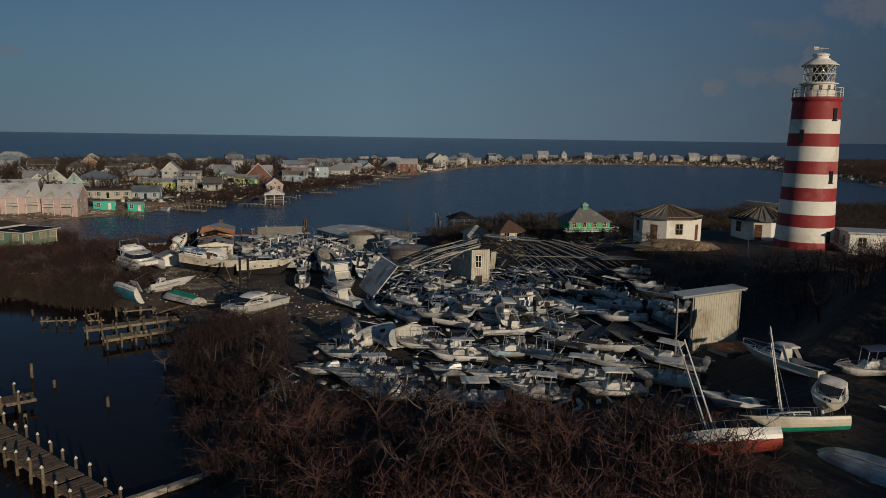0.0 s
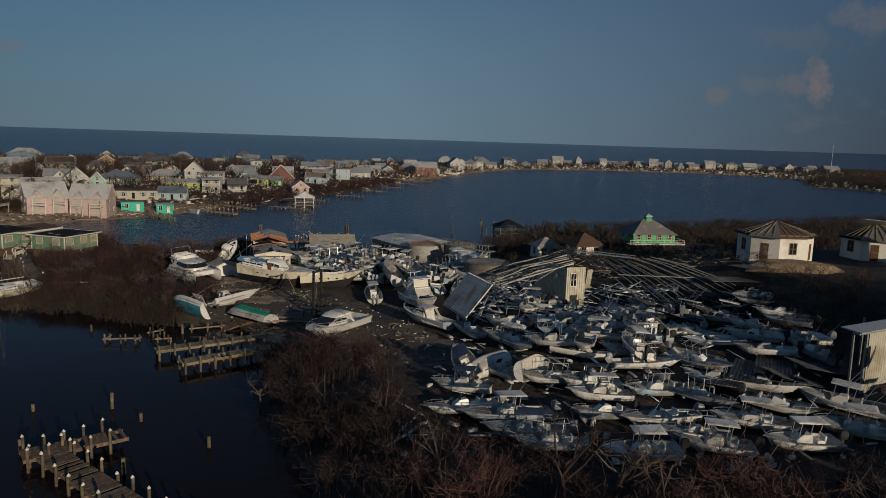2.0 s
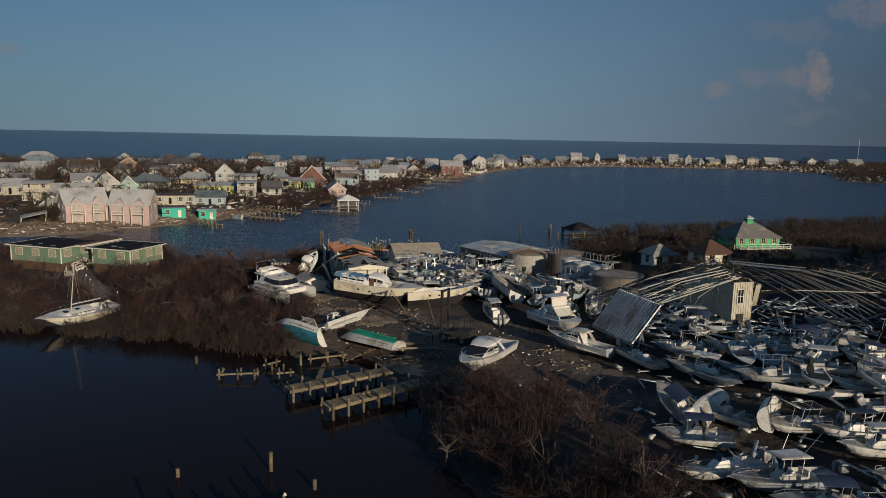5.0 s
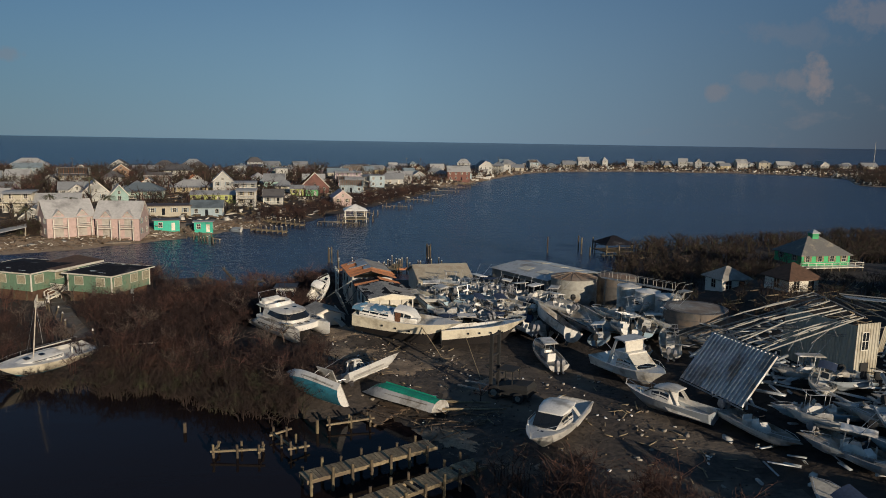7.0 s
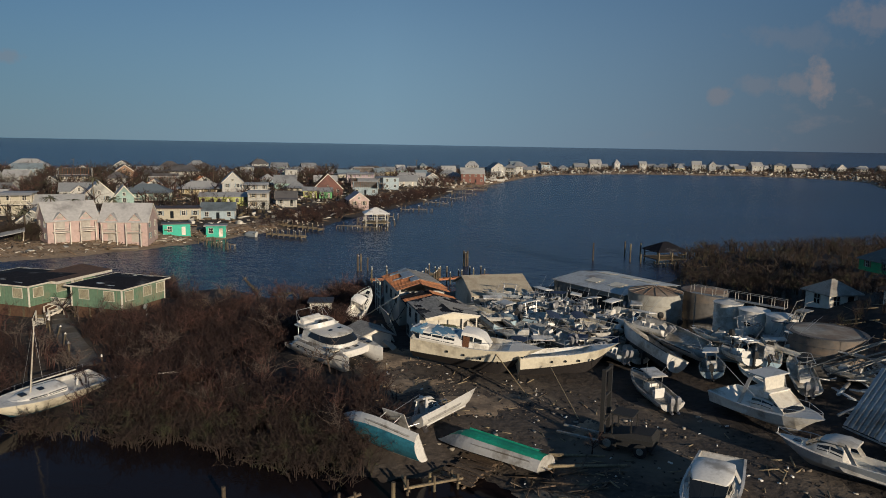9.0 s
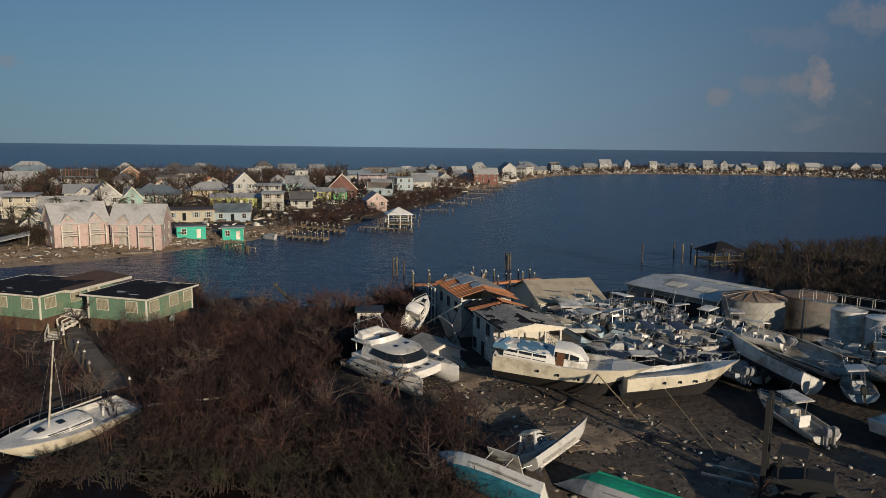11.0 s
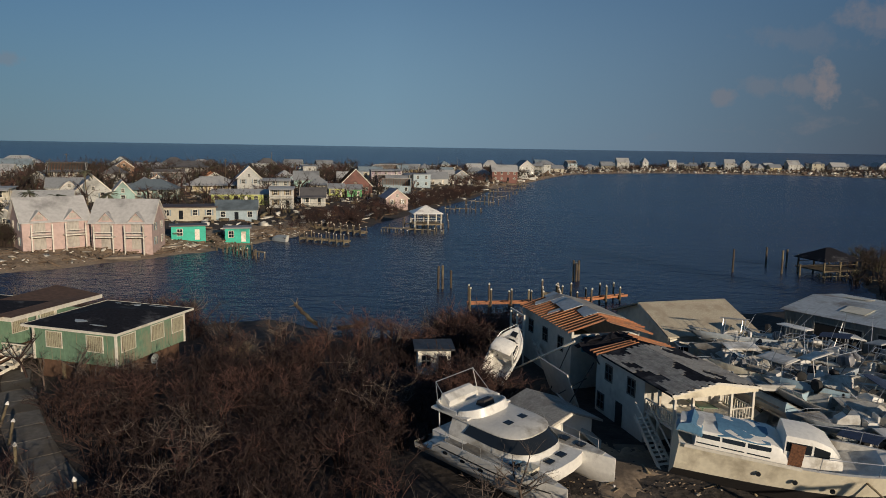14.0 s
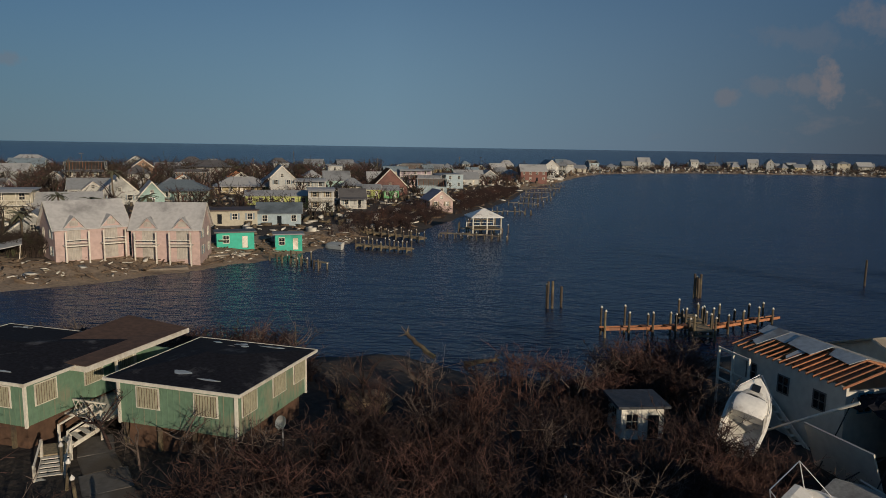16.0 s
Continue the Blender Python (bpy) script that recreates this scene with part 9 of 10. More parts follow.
E_ = scatter([(-8, 196), (4, 178), (16, 182), (44, 180), (50, 140), (60, 118), (110, 110), (240, 200), (240, 300), (40, 264), (2, 222)], 0.15, -0.4, clear=[(27.6, 172.6, 11), (-2.8, 206.5, 3.6)])
thicket("mangrove_thicket", FAR, E_, rng.uniform(1.7, 3.1, len(E_)), M_LEAF, "dark brown mangrove belt along the lagoon")
S_ = scatter([(24, 34), (34, 40), (60, 8), (62, -30), (10, -30), (8, 10), (18, 30)], 0.16)
thicket("hill_brush", SPARSE, S_, rng.uniform(0.9, 1.8, len(S_)), M_TWIG, "low dead brown brush on the southern slope")
F_ = scatter([(-6, 146), (0, 150), (14, 150), (20, 160), (14, 178), (-8, 185), (-10, 160)], 0.25)
thicket("yard_brush", SPARSE, F_, rng.uniform(1.5, 3.0, len(F_)), M_LEAF, "bare brush behind the boatyard tanks")
T_ = scatter(TOWN, 0.048)
T_ = T_[inside_distance(TOWN, T_[:, 0], T_[:, 1]) > np.where(T_[:, 1] > 420, 9, 24)]
T_ = T_[(T_[:, 0] < 420) & (T_[:, 0] > -330)]
T_ = T_[np.min([np.hypot(T_[:, 0] - a, T_[:, 1] - b + 3) for a, b in TAKEN], axis=0) > np.where(T_[:, 1] > 560, 5.5, 7.0)]
far_down = np.where(T_[:, 1] > 560, 0.75, 1.0) * np.where((inside_distance(TOWN, T_[:, 0], T_[:, 1]) > 75) & (T_[:, 1] < 560), 1.45, 1.0)
half = rng.random(len(T_)) < 0.75
thicket("town_brush", FAR, T_[half], (rng.uniform(2.0, 5.0, len(T_)) * far_down)[half], M_LEAF, "brown stripped bushes between the town houses")
thicket("town_brush", FAR, T_[~half], (rng.uniform(2.0, 4.6, len(T_)) * far_down)[~half], M_TWIG_RED, "reddish stripped bushes between the town houses")
L_ = scatter([(-106, 241), (-98, 250), (-91, 258), (-87, 275), (-77, 315), (-67, 352), (-56, 400), (-66, 404), (-80, 350), (-92, 318), (-98, 290), (-106, 262)], 0.34, clear=[(-88, 306, 7)])
thicket("shore_brush", SPARSE, L_, rng.uniform(1.3, 3.0, len(L_)), M_TWIG, "dark reddish brown brush on the town point")
H_ = scatter([(-64, 153), (-58, 153), (-57.5, 158), (-63.5, 158)], 0.8)
thicket("shore_brush", DENSE, H_, rng.uniform(2.0, 3.4, len(H_)), M_TWIG_RED, "reddish bare bush on the lagoon shore")
G_ = scatter([(-150, 203), (-143, 202), (-141, 207), (-148, 210)], 0.9)
thicket("shore_brush", DENSE, G_, rng.uniform(2.4, 3.8, len(G_)), M_LEAF, "round brown bush beside the pink houses")
K_ = scatter([(-7, 127), (12, 126), (16, 112), (30, 103), (31, 116), (24, 140), (16, 152), (-5, 150)], 0.30, clear=[(2.2, 143.5, 3.6), (8.4, 136.2, 3.8), (-5.4, 119.6, 4.5), (-3.5, 130, 3)])
thicket("hill_brush", SPARSE, K_, rng.uniform(0.9, 2.0, len(K_)), M_LEAF, "low dark brush round the white huts")
R_ = scatter([(21, 86), (33, 79), (36, 96), (28, 104), (24, 98)], 0.35)
thicket("hill_brush", SPARSE, R_, rng.uniform(0.9, 2.2, len(R_)), M_LEAF, "low dark brush beside the fallen roofing")
P_ = scatter([(214, 545), (222, 505), (236, 494), (230, 425), (262, 405), (420, 392), (420, 560), (250, 600)], 0.05)
thicket("mangrove_thicket", FAR, P_, rng.uniform(2.5, 4.5, len(P_)), M_LEAF, "dark brown mangrove point across the lagoon")


def bare_tree(m, h, label, seed, mat=M_TWIG_GREY, fine=160, group="bare trees"):
    """Leafless storm-stripped tree: trunk, limbs and twigs."""
    global rng
    keep, rng = rng, np.random.default_rng(seed)
    t = thing("bare_tree", m, label, "tree", group)
    lean = rng.normal(0, 0.08, 2) * h
    top = np.array([lean[0], lean[1], h * 0.45])
    v, f = sticks(np.array([[0, 0, -0.4], [lean[0] * 0.5, lean[1] * 0.5, h * 0.22]]), np.array([[lean[0] * 0.5, lean[1] * 0.5, h * 0.22], top]), np.array([0.028, 0.022]) * h, np.array([0.022, 0.017]) * h, 6)
    part("trunk", tri_mesh("trunk", v, f, mat), None, t)
    n = 7
    a = rng.uniform(0, 6.28, n)
    s = top * rng.uniform(0.6, 1.0, (n, 1))
    e = s + np.stack([np.cos(a) * 0.32, np.sin(a) * 0.32, rng.uniform(0.15, 0.5, n)], 1) * h
    mid = (s + e) / 2 + rng.normal(0, 0.03, (n, 3)) * h
    v1, f1 = sticks(s, mid, np.full(n, 0.014 * h), np.full(n, 0.010 * h), 4)
    v2, f2 = sticks(mid, e, np.full(n, 0.010 * h), np.full(n, 0.004 * h), 4)
    part("limb", tri_mesh("limb", np.concatenate([v1, v2]), np.concatenate([f1, f2 + len(v1)]), mat), None, t)
    i = rng.integers(0, n, 40)
    k = rng.uniform(0.2, 1.0, (40, 1))
    s2 = mid[i] * (1 - k) + e[i] * k
    e2 = s2 + rng.normal(size=(40, 3)) * 0.12 * h + np.array([0, 0, 0.05 * h])
    v3, f3 = sticks(s2, e2, np.full(40, 0.0045 * h), np.full(40, 0.0015 * h))
    i = rng.integers(0, 40, fine)
    k = rng.uniform(0.1, 1, (fine, 1))
    s3 = s2[i] * (1 - k) + e2[i] * k
    v4, f4 = blades(s3, s3 + rng.normal(size=(fine, 3)) * 0.06 * h, np.full(fine, 0.0035 * h))
    part("crown", tri_mesh("crown", np.concatenate([v3, v4]), np.concatenate([f3, f4 + len(v3)]), mat), None, t, "tangle of bare twigs")
    rng = keep
    return t


NEAR_TREES = [(-3.5, 52.5, 7.6), (-1.0, 53.5, 6.6), (2.5, 50.0, 5.6), (-9.0, 54.0, 4.5), (8.0, 53.0, 5.0), (14, 50, 4.5), (-20.5, 62.0, 4.5), (-24, 70, 4.0), (-19, 76, 3.6), (-29, 84, 4.2), (-27.5, 88, 3.5),
              (36, 86, 7.5), (41, 84, 6.5), (44, 80, 6.0), (52, 84, 6.0), (38, 74, 5), (-88.6, 134.6, 3.6), (-93.8, 136.4, 3.2), (-83.0, 146.6, 4.6), (-79.6, 149.5, 4.0), (-90.6, 156.0, 4.5), (-75, 150, 3.8),
              (-58.3, 121.4, 4.2), (-55.6, 118.6, 3.2), (-64, 155, 4.0), (-57, 161, 4.2), (2.0, 163, 6.0), (9, 158, 5.5), (-3, 168, 5.0), (14, 152, 5.0), (-34.2, 104.0, 2.5), (-100, 152, 4.5), (-108, 155, 4.5), (19, 24, 5.0), (-1, 47, 5.5), (6, 47.5, 5.0), (11, 52, 4.5), (-12, 57, 4.6), (-17, 66, 4.5), (-22, 81, 4.2), (-31, 75, 4.0), (-92.2, 137.2, 4.0), (-96.6, 138.8, 4.2)]
for k, (x, y, h) in enumerate(NEAR_TREES):
    bare_tree(at(x, y, k * 67), h, "storm-stripped bare tree with pale twigs" if h > 4 else "small storm-stripped bare tree", 100 + k, M_TWIG_GREY if k % 3 else M_TWIG)
protos = [bare_tree(at(-150 + 12 * k, 300, 0), 8.5, "tall leafless tree among the town houses", 300 + k, M_TWIG, 60, "bare trees in the town") for k in range(4)]
spots = scatter(TOWN, 0.0022)
spots = spots[inside_distance(TOWN, spots[:, 0], spots[:, 1]) > 22]
for k, (x, y) in enumerate(spots[(spots[:, 0] < 330) & (spots[:, 0] > -330)][:170]):
    copy_thing(protos[k % 4], at(x, y, rng.uniform(0, 360)) @ Matrix.Scale(rng.uniform(0.5, 1.1), 4))


def palm(m, h, label, seed):
    r = random.Random(seed)
    t = thing("palm_tree", m, label, "tree", "battered palms")
    pts = [Vector((0.25 * math.sin(k * 0.5) * k * 0.3, 0.08 * k, h * k / 6)) for k in range(7)]
    g = Geo()
    for a, b in zip(pts, pts[1:]):
        g.tube(a, b, 0.17, 0.15, 7)
    part("trunk", g, M_PILE, t)
    for k in range(15):
        a = 6.28 * k / 15 + r.uniform(-0.2, 0.2)
        up, ln = r.uniform(-0.5, 0.7), r.uniform(1.7, 2.6)
        g = Geo()
        spine = [pts[-1] + Vector((math.cos(a) * ln * q, math.sin(a) * ln * q, up * ln * q - 1.1 * q * q * ln * 0.5)) for q in (0, 0.35, 0.7, 1.0)]
        side = Vector((-math.sin(a), math.cos(a), 0))
        w = [0.06, 0.34, 0.28, 0.03]
        up3 = Vector((0, 0, 0.1))
        rings = [[p - side * q - up3 * q * 3, p, p + side * q - up3 * q * 3, p - Vector((0, 0, 0.03))] for p, q in zip(spine, w)]
        part("frond", g.loft([[tuple(v) for v in rr] for rr in rings], 0, True), M_PALM, t)
    return t


palm(at(-140, 214, 10), 8.0, "wind-battered palm beside the pink houses", 1)
palm(at(-132, 219, 100), 8.5, "wind-battered palm behind the pink houses", 2)
palm(at(-150, 222, 60), 7.5, "wind-battered palm among the town houses", 3)
palm(at(-160, 260, 200), 8.5, "wind-battered palm among the town houses", 4)
palm(at(-146, 205, 40), 6.5, "wind-battered palm by the shore", 5)

# ---- wreckage ----
random.seed(17)


def rubble(name, xy, lo, hi, mat, label, lift=0.02):
    """Loose broken pieces, joined."""
    n = len(xy)
    z = ground_height(xy[:, 0], xy[:, 1]) + lift
    box = np.array([(-1, -1, 0), (1, -1, 0), (1, 1, 0), (-1, 1, 0), (-1, -1, 1), (1, -1, 1), (1, 1, 1), (-1, 1, 1)], float)
    faces = np.array([(4, 5, 6), (4, 6, 7), (0, 1, 5), (0, 5, 4), (1, 2, 6), (1, 6, 5), (2, 3, 7), (2, 7, 6), (3, 0, 4), (3, 4, 7)])
    size = rng.uniform(lo, hi, (n, 3))
    a, b = rng.uniform(0, 6.28, n), rng.normal(0, 0.25, n)
    p = box[None] * size[:, None] * np.array([0.5, 0.5, 1.0])
    p[:, :, 2] += p[:, :, 0] * np.tan(np.clip(b, -0.6, 0.6))[:, None]
    x = p[:, :, 0] * np.cos(a)[:, None] - p[:, :, 1] * np.sin(a)[:, None] + xy[:, :1]
    y = p[:, :, 0] * np.sin(a)[:, None] + p[:, :, 1] * np.cos(a)[:, None] + xy[:, 1:2]
    v = np.stack([x, y, p[:, :, 2] + z[:, None]], -1).reshape(-1, 3)
    t = (faces[None] + np.arange(n)[:, None, None] * 8).reshape(-1, 3)
    return tagged(new(name, tri_mesh(name, v, t, mat)), label, "debris", kind="stuff")


YARD = [(-16, 60), (24, 58), (28, 92), (24, 104), (12, 110), (4, 126), (-10, 130), (-30, 126), (-45, 144), (-40, 150), (-20, 145), (-12, 120), (-14, 90)]
SHORE = [(-160, 177), (-137, 188), (-117, 209), (-103, 233), (-99, 243), (-104, 250), (-112, 236), (-122, 220), (-132, 206), (-145, 200), (-160, 196)]
q = scatter(LOT, 0.16)
rubble("timber_debris", q, (0.4, 0.05, 0.03), (1.9, 0.14, 0.08), M_WOOD, "broken planks strewn over the lot")
q = scatter(LOT, 0.8)
rubble("stone_debris", q, (0.05, 0.05, 0.03), (0.26, 0.2, 0.12), M_GROUND, "stones and broken concrete strewn over the lot", -0.02)
q = scatter([(-50, 99), (-36, 97), (-32, 101), (-38, 104), (-47, 105)], 0.8)
rubble("timber_debris", q, (1.0, 0.06, 0.04), (3.6, 0.15, 0.08), M_DRIFT, "heap of broken dock planks beside the capsized hulls", 0.1)
q = np.concatenate([scatter([(a - 5, b - 3.5), (a + 5, b - 3.5), (a + 5, b + 3.5), (a - 5, b + 3.5)], 3.0) for a, b in ((-42.6, 114.4), (-50.5, 118.6), (-52.2, 127.6), (-37, 97.6))])
rubble("sand_clods", q, (0.04, 0.04, 0.01), (0.22, 0.18, 0.05), M_SAND, "clods of sand and gravel on the lot", -0.01)
q = scatter(LOT, 0.10)
rubble("stone_debris", q, (0.12, 0.1, 0.05), (0.45, 0.35, 0.18), M_CONC, "broken pale concrete strewn over the lot", -0.02)
q = scatter(LOT, 0.07)
rubble("white_debris", q, (0.08, 0.06, 0.03), (0.4, 0.22, 0.12), M_WHITE, "scraps of white fibreglass strewn over the lot")
q = scatter(YARD, 0.10)
rubble("white_debris", q, (0.2, 0.15, 0.05), (1.0, 0.5, 0.35), M_WHITE, "scraps of white fibreglass between the boats", 0.2)
q = scatter(YARD, 0.10)
rubble("metal_debris", q, (0.8, 0.08, 0.04), (3.6, 0.3, 0.12), M_TIN, "bent metal strips and pipes between the boats", 0.5)
q = scatter([(-10, 98), (22, 92), (26, 100), (14, 112), (-2, 118), (-12, 116)], 0.45)
rubble("metal_debris", q, (0.8, 0.08, 0.05), (4.5, 0.35, 0.2), M_TIN, "bent metal strips heaped under the fallen roof", 1.0)
q = scatter([(14, 112), (26, 108), (28, 118), (18, 140), (-2, 136), (4, 122)], 0.30)
rubble("timber_debris", q, (0.8, 0.06, 0.05), (4.0, 0.2, 0.15), M_WOOD, "splintered timber on the hillside", 0.1)
q = scatter(SHORE, 0.9)
rubble("timber_debris", q, (0.3, 0.06, 0.04), (2.2, 0.2, 0.16), M_DRIFT, "splintered timber heaped along the town shore", 0.05)
q = scatter(SHORE, 0.16)
rubble("white_debris", q, (0.2, 0.08, 0.04), (1.4, 0.35, 0.16), M_PAINTWOOD, "pale broken boards along the town shore", 0.05)
q = scatter(TOWN, 0.05)
edge = inside_distance(TOWN, q[:, 0], q[:, 1])
far = q[(q[:, 1] > 430) & (q[:, 0] < 420) & (edge > 2) & (edge < 42)]
rubble("white_debris", far[::2], (0.6, 0.4, 0.3), (3.2, 1.6, 1.3), M_PAINTWOOD, "pale wreckage of boats and cottages along the far shore", 0.1)
rubble("timber_debris", far[1::2], (0.8, 0.5, 0.4), (4.5, 1.8, 1.2), M_DRIFT, "brown wreckage heaped along the far shore", 0.1)
mid = q[(q[:, 1] > 225) & (q[:, 1] < 430) & (q[:, 0] > -170) & (edge > 6)]
rubble("white_debris", mid[::3], (0.4, 0.2, 0.2), (2.4, 1.0, 0.8), M_PAINTWOOD, "pale boards and panels strewn between the town houses", 0.1)
rubble("timber_debris", mid[1::3], (0.6, 0.2, 0.2), (3.0, 1.0, 0.8), M_PILE, "dark splintered timber strewn between the town houses", 0.1)
q = scatter(TOWN, 0.014)
q = q[(q[:, 0] > -330) & (q[:, 0] < 330)]
rubble("house_debris", q, (0.8, 0.3, 0.04), (3.6, 1.4, 0.3), M_PAINTWOOD, "wreckage of houses between the town buildings", 0.1)
q = scatter(TOWN, 0.05)
q = q[(q[:, 0] > -330) & (q[:, 0] < 330)]
rubble("timber_debris", q, (0.8, 0.1, 0.08), (4.5, 0.5, 0.4), M_DRIFT, "splintered timber between the town buildings", 0.1)


def forklift(m):
    """Boat-handling forklift with a tall mast."""
    t = thing("marine_forklift", m, "black marine forklift with a tall mast parked on the lot", "forklift")
    part("chassis", Geo().loft([[(-1.1, -2.2, 0.6), (1.1, -2.2, 0.6), (1.1, 1.4, 0.6), (-1.1, 1.4, 0.6)], [(-1.1, -2.3, 1.4), (1.1, -2.3, 1.4), (1.1, 1.4, 1.2), (-1.1, 1.4, 1.2)], [(-0.9, -2.1, 1.8), (0.9, -2.1, 1.8), (0.9, -0.6, 1.7), (-0.9, -0.6, 1.7)]], 0, True), M_RUBBER, t)
    for x in (-0.8, 0.8):
        for y in (-0.5, 1.0):
            part("cab_post", Geo().box(x - 0.05, y - 0.05, 1.2, x + 0.05, y + 0.05, 2.9), M_RUBBER, t)
        part("mast_rail", Geo().box(x - 0.12, 1.7, 0.2, x + 0.12, 2.0, 6.4), M_RUBBER, t)
        part("fork", Geo().box(x - 0.12, 2.0, 0.35, x + 0.12, 5.6, 0.5), M_STEEL, t)
    part("cab_roof", Geo().box(-0.9, -0.6, 2.9, 0.9, 1.1, 3.0), M_RUBBER, t)
    for z in (2.0, 4.0, 6.1):
        part("mast_brace", Geo().box(-0.68, 1.75, z, 0.68, 1.95, z + 0.2), M_RUBBER, t)
    for x in (-1.2, 1.2):
        for y, r in ((-1.4, 0.55), (1.2, 0.7)):
            w = part("wheel", Geo().lathe([(r * 0.5, -0.2), (r, -0.16), (r, 0.16), (r * 0.5, 0.2)], 18), M_RUBBER, t, "", pose(x, y, r, 0, 90, 0))
            part("rim", Geo().lathe([(r * 0.5, -0.21), (r * 0.45, 0.21)], 12), M_STEEL, w)
    return t


forklift(at(-31.2, 105.6, 62))


def long_pole(a, b, r, mat, label):
    return solo("fallen_pole", Geo().tube(a, b, r, r * 0.7, 8), mat, label, "pole", group="fallen poles")


long_pole((-41.5, 121.0, 4.2), (-38.2, 116.2, 1.2), 0.06, M_WOOD, "pale spar leaning on the yacht's side")
long_pole((-53.5, 140.0, 5.6), (-58.5, 143.6, 1.8), 0.10, M_PAINTWOOD, "pale pole leaning against the ruined house")
long_pole((-78.6, 116.2, 1.9), (-72.8, 119.2, 1.7), 0.12, M_PAINTWOOD, "long pale spar fallen into the mangroves")
long_pole((-38.4, 103.6, 1.4), (-33.2, 103.9, 1.35), 0.14, M_WOOD, "loose timber pile lying on the lot")
long_pole((-38.0, 101.6, 1.4), (-31.8, 102.4, 1.35), 0.14, M_WOOD, "loose timber pile lying on the lot")
long_pole((-34.2, 111.0, 1.3), (-36.0, 119.4, 3.4), 0.06, M_WOOD, "pale prop under the yacht's bow")


def gnarled_trunk(m, L, label, seed):
    """Twisted driftwood trunk with broken roots at its raised end."""
    r = random.Random(seed)
    t = thing("driftwood", m, label, "driftwood", "driftwood on the shore")
    rings, x, z = [], 0.0, 0.0
    for k in range(9):
        a = 0.26 - 0.012 * k + r.uniform(-0.03, 0.03)
        rings.append([(x + a * math.cos(0.785 * q), L * k / 8, z + a * math.sin(0.785 * q)) for q in range(8)])
        x, z = x + r.uniform(-0.13, 0.13), z + r.uniform(-0.12, 0.12)
    part("trunk", Geo().loft(rings, 0, True), M_PILE, t)
    for k in range(5):
        u = 6.28 * k / 5 + r.uniform(-0.3, 0.3)
        part("root", Geo().tube((x, L - 0.1, z), (x + 0.75 * math.cos(u), L + r.uniform(0.1, 0.5), z + 0.75 * math.sin(u)), 0.09, 0.02, 5), M_PILE, t)
    return t


gnarled_trunk(pose(-79.2, 162.8, 0.5, 24, 0, 48), 3.9, "gnarled dark trunk upended on the lagoon shore", 4)
gnarled_trunk(pose(-76.4, 161.2, 0.45, 2, 0, -70), 3.2, "gnarled dark driftwood log on the lagoon shore", 9)


def slab(x, y, w, d, yaw, label="cracked pale concrete slab"):
    return solo("concrete_slab", Geo().loft([[(-w / 2, -d / 2, -0.3), (w / 2, -d / 2, -0.3), (w / 2, d / 2, -0.3), (-w / 2, d / 2, -0.3)], [(-w / 2 + 0.05, -d / 2 + 0.05, 0.12), (w / 2 - 0.05, -d / 2 + 0.1, 0.12), (w / 2 - 0.1, d / 2 - 0.05, 0.12), (-w / 2 + 0.1, d / 2 - 0.05, 0.12)]], 0, True),
                M_CONC, label, "concrete slab", at(x, y, yaw), group="concrete slabs")


def sand_patch(x, y, w, d, yaw, seed):
    """Thin uneven spread of sand and broken concrete over the mud."""
    r = random.Random(seed)
    n = 72
    edge = [1 + 0.2 * math.sin(3 * k * 6.283 / n + seed) + 0.12 * math.sin(8 * k * 6.283 / n + 2 * seed) + 0.08 * math.sin(19 * k * 6.283 / n) + r.uniform(-0.1, 0.1) for k in range(n)]
    rings = []
    for q, up in ((1.0, -0.03), (0.86, 0.025), (0.5, 0.05), (0.05, 0.05)):
        ring = []
        for k in range(n):
            px, py = w / 2 * q * edge[k] * math.cos(k * 6.283 / n), d / 2 * q * edge[k] * math.sin(k * 6.283 / n)
            c, si = math.cos(radians(yaw)), math.sin(radians(yaw))
            gx_, gy_ = x + px * c - py * si, y + px * si + py * c
            ring.append((gx_, gy_, ground_z(gx_, gy_) + up))
        rings.append(ring)
    return solo("sand_patch", Geo().loft(rings, 0, True), M_SAND, "pale sand spread over the muddy lot", "sand", group="sand patches", kind="stuff", smooth=True)


sand_patch(-42.6, 114.4, 9.0, 5.4, 20, 1)
sand_patch(-50.5, 118.6, 7.0, 4.6, 30, 2)
sand_patch(-37.0, 97.6, 7.0, 2.8, -40, 3)
sand_patch(-52.2, 127.6, 7.5, 4.6, 70, 4)
sand_patch(-34.0, 109.0, 5.0, 1.8, 60, 5)
WAY = [(-98.6, 140.4), (-97.2, 138.0), (-95.7, 136.0), (-94.2, 133.8), (-92.7, 131.7), (-91.0, 129.6), (-89.3, 127.6), (-87.5, 125.7), (-85.8, 124.0), (-83.9, 122.4)]
way = thing("footpath", pose(0, 0, 0), "grey slab footpath from the brush to the green house stair", "footpath", kind="structure")
lift = [max(ground_z(x, y), ground_z(x + 0.9, y + 0.6), ground_z(x - 0.9, y - 0.6)) + 0.1 for x, y in WAY]
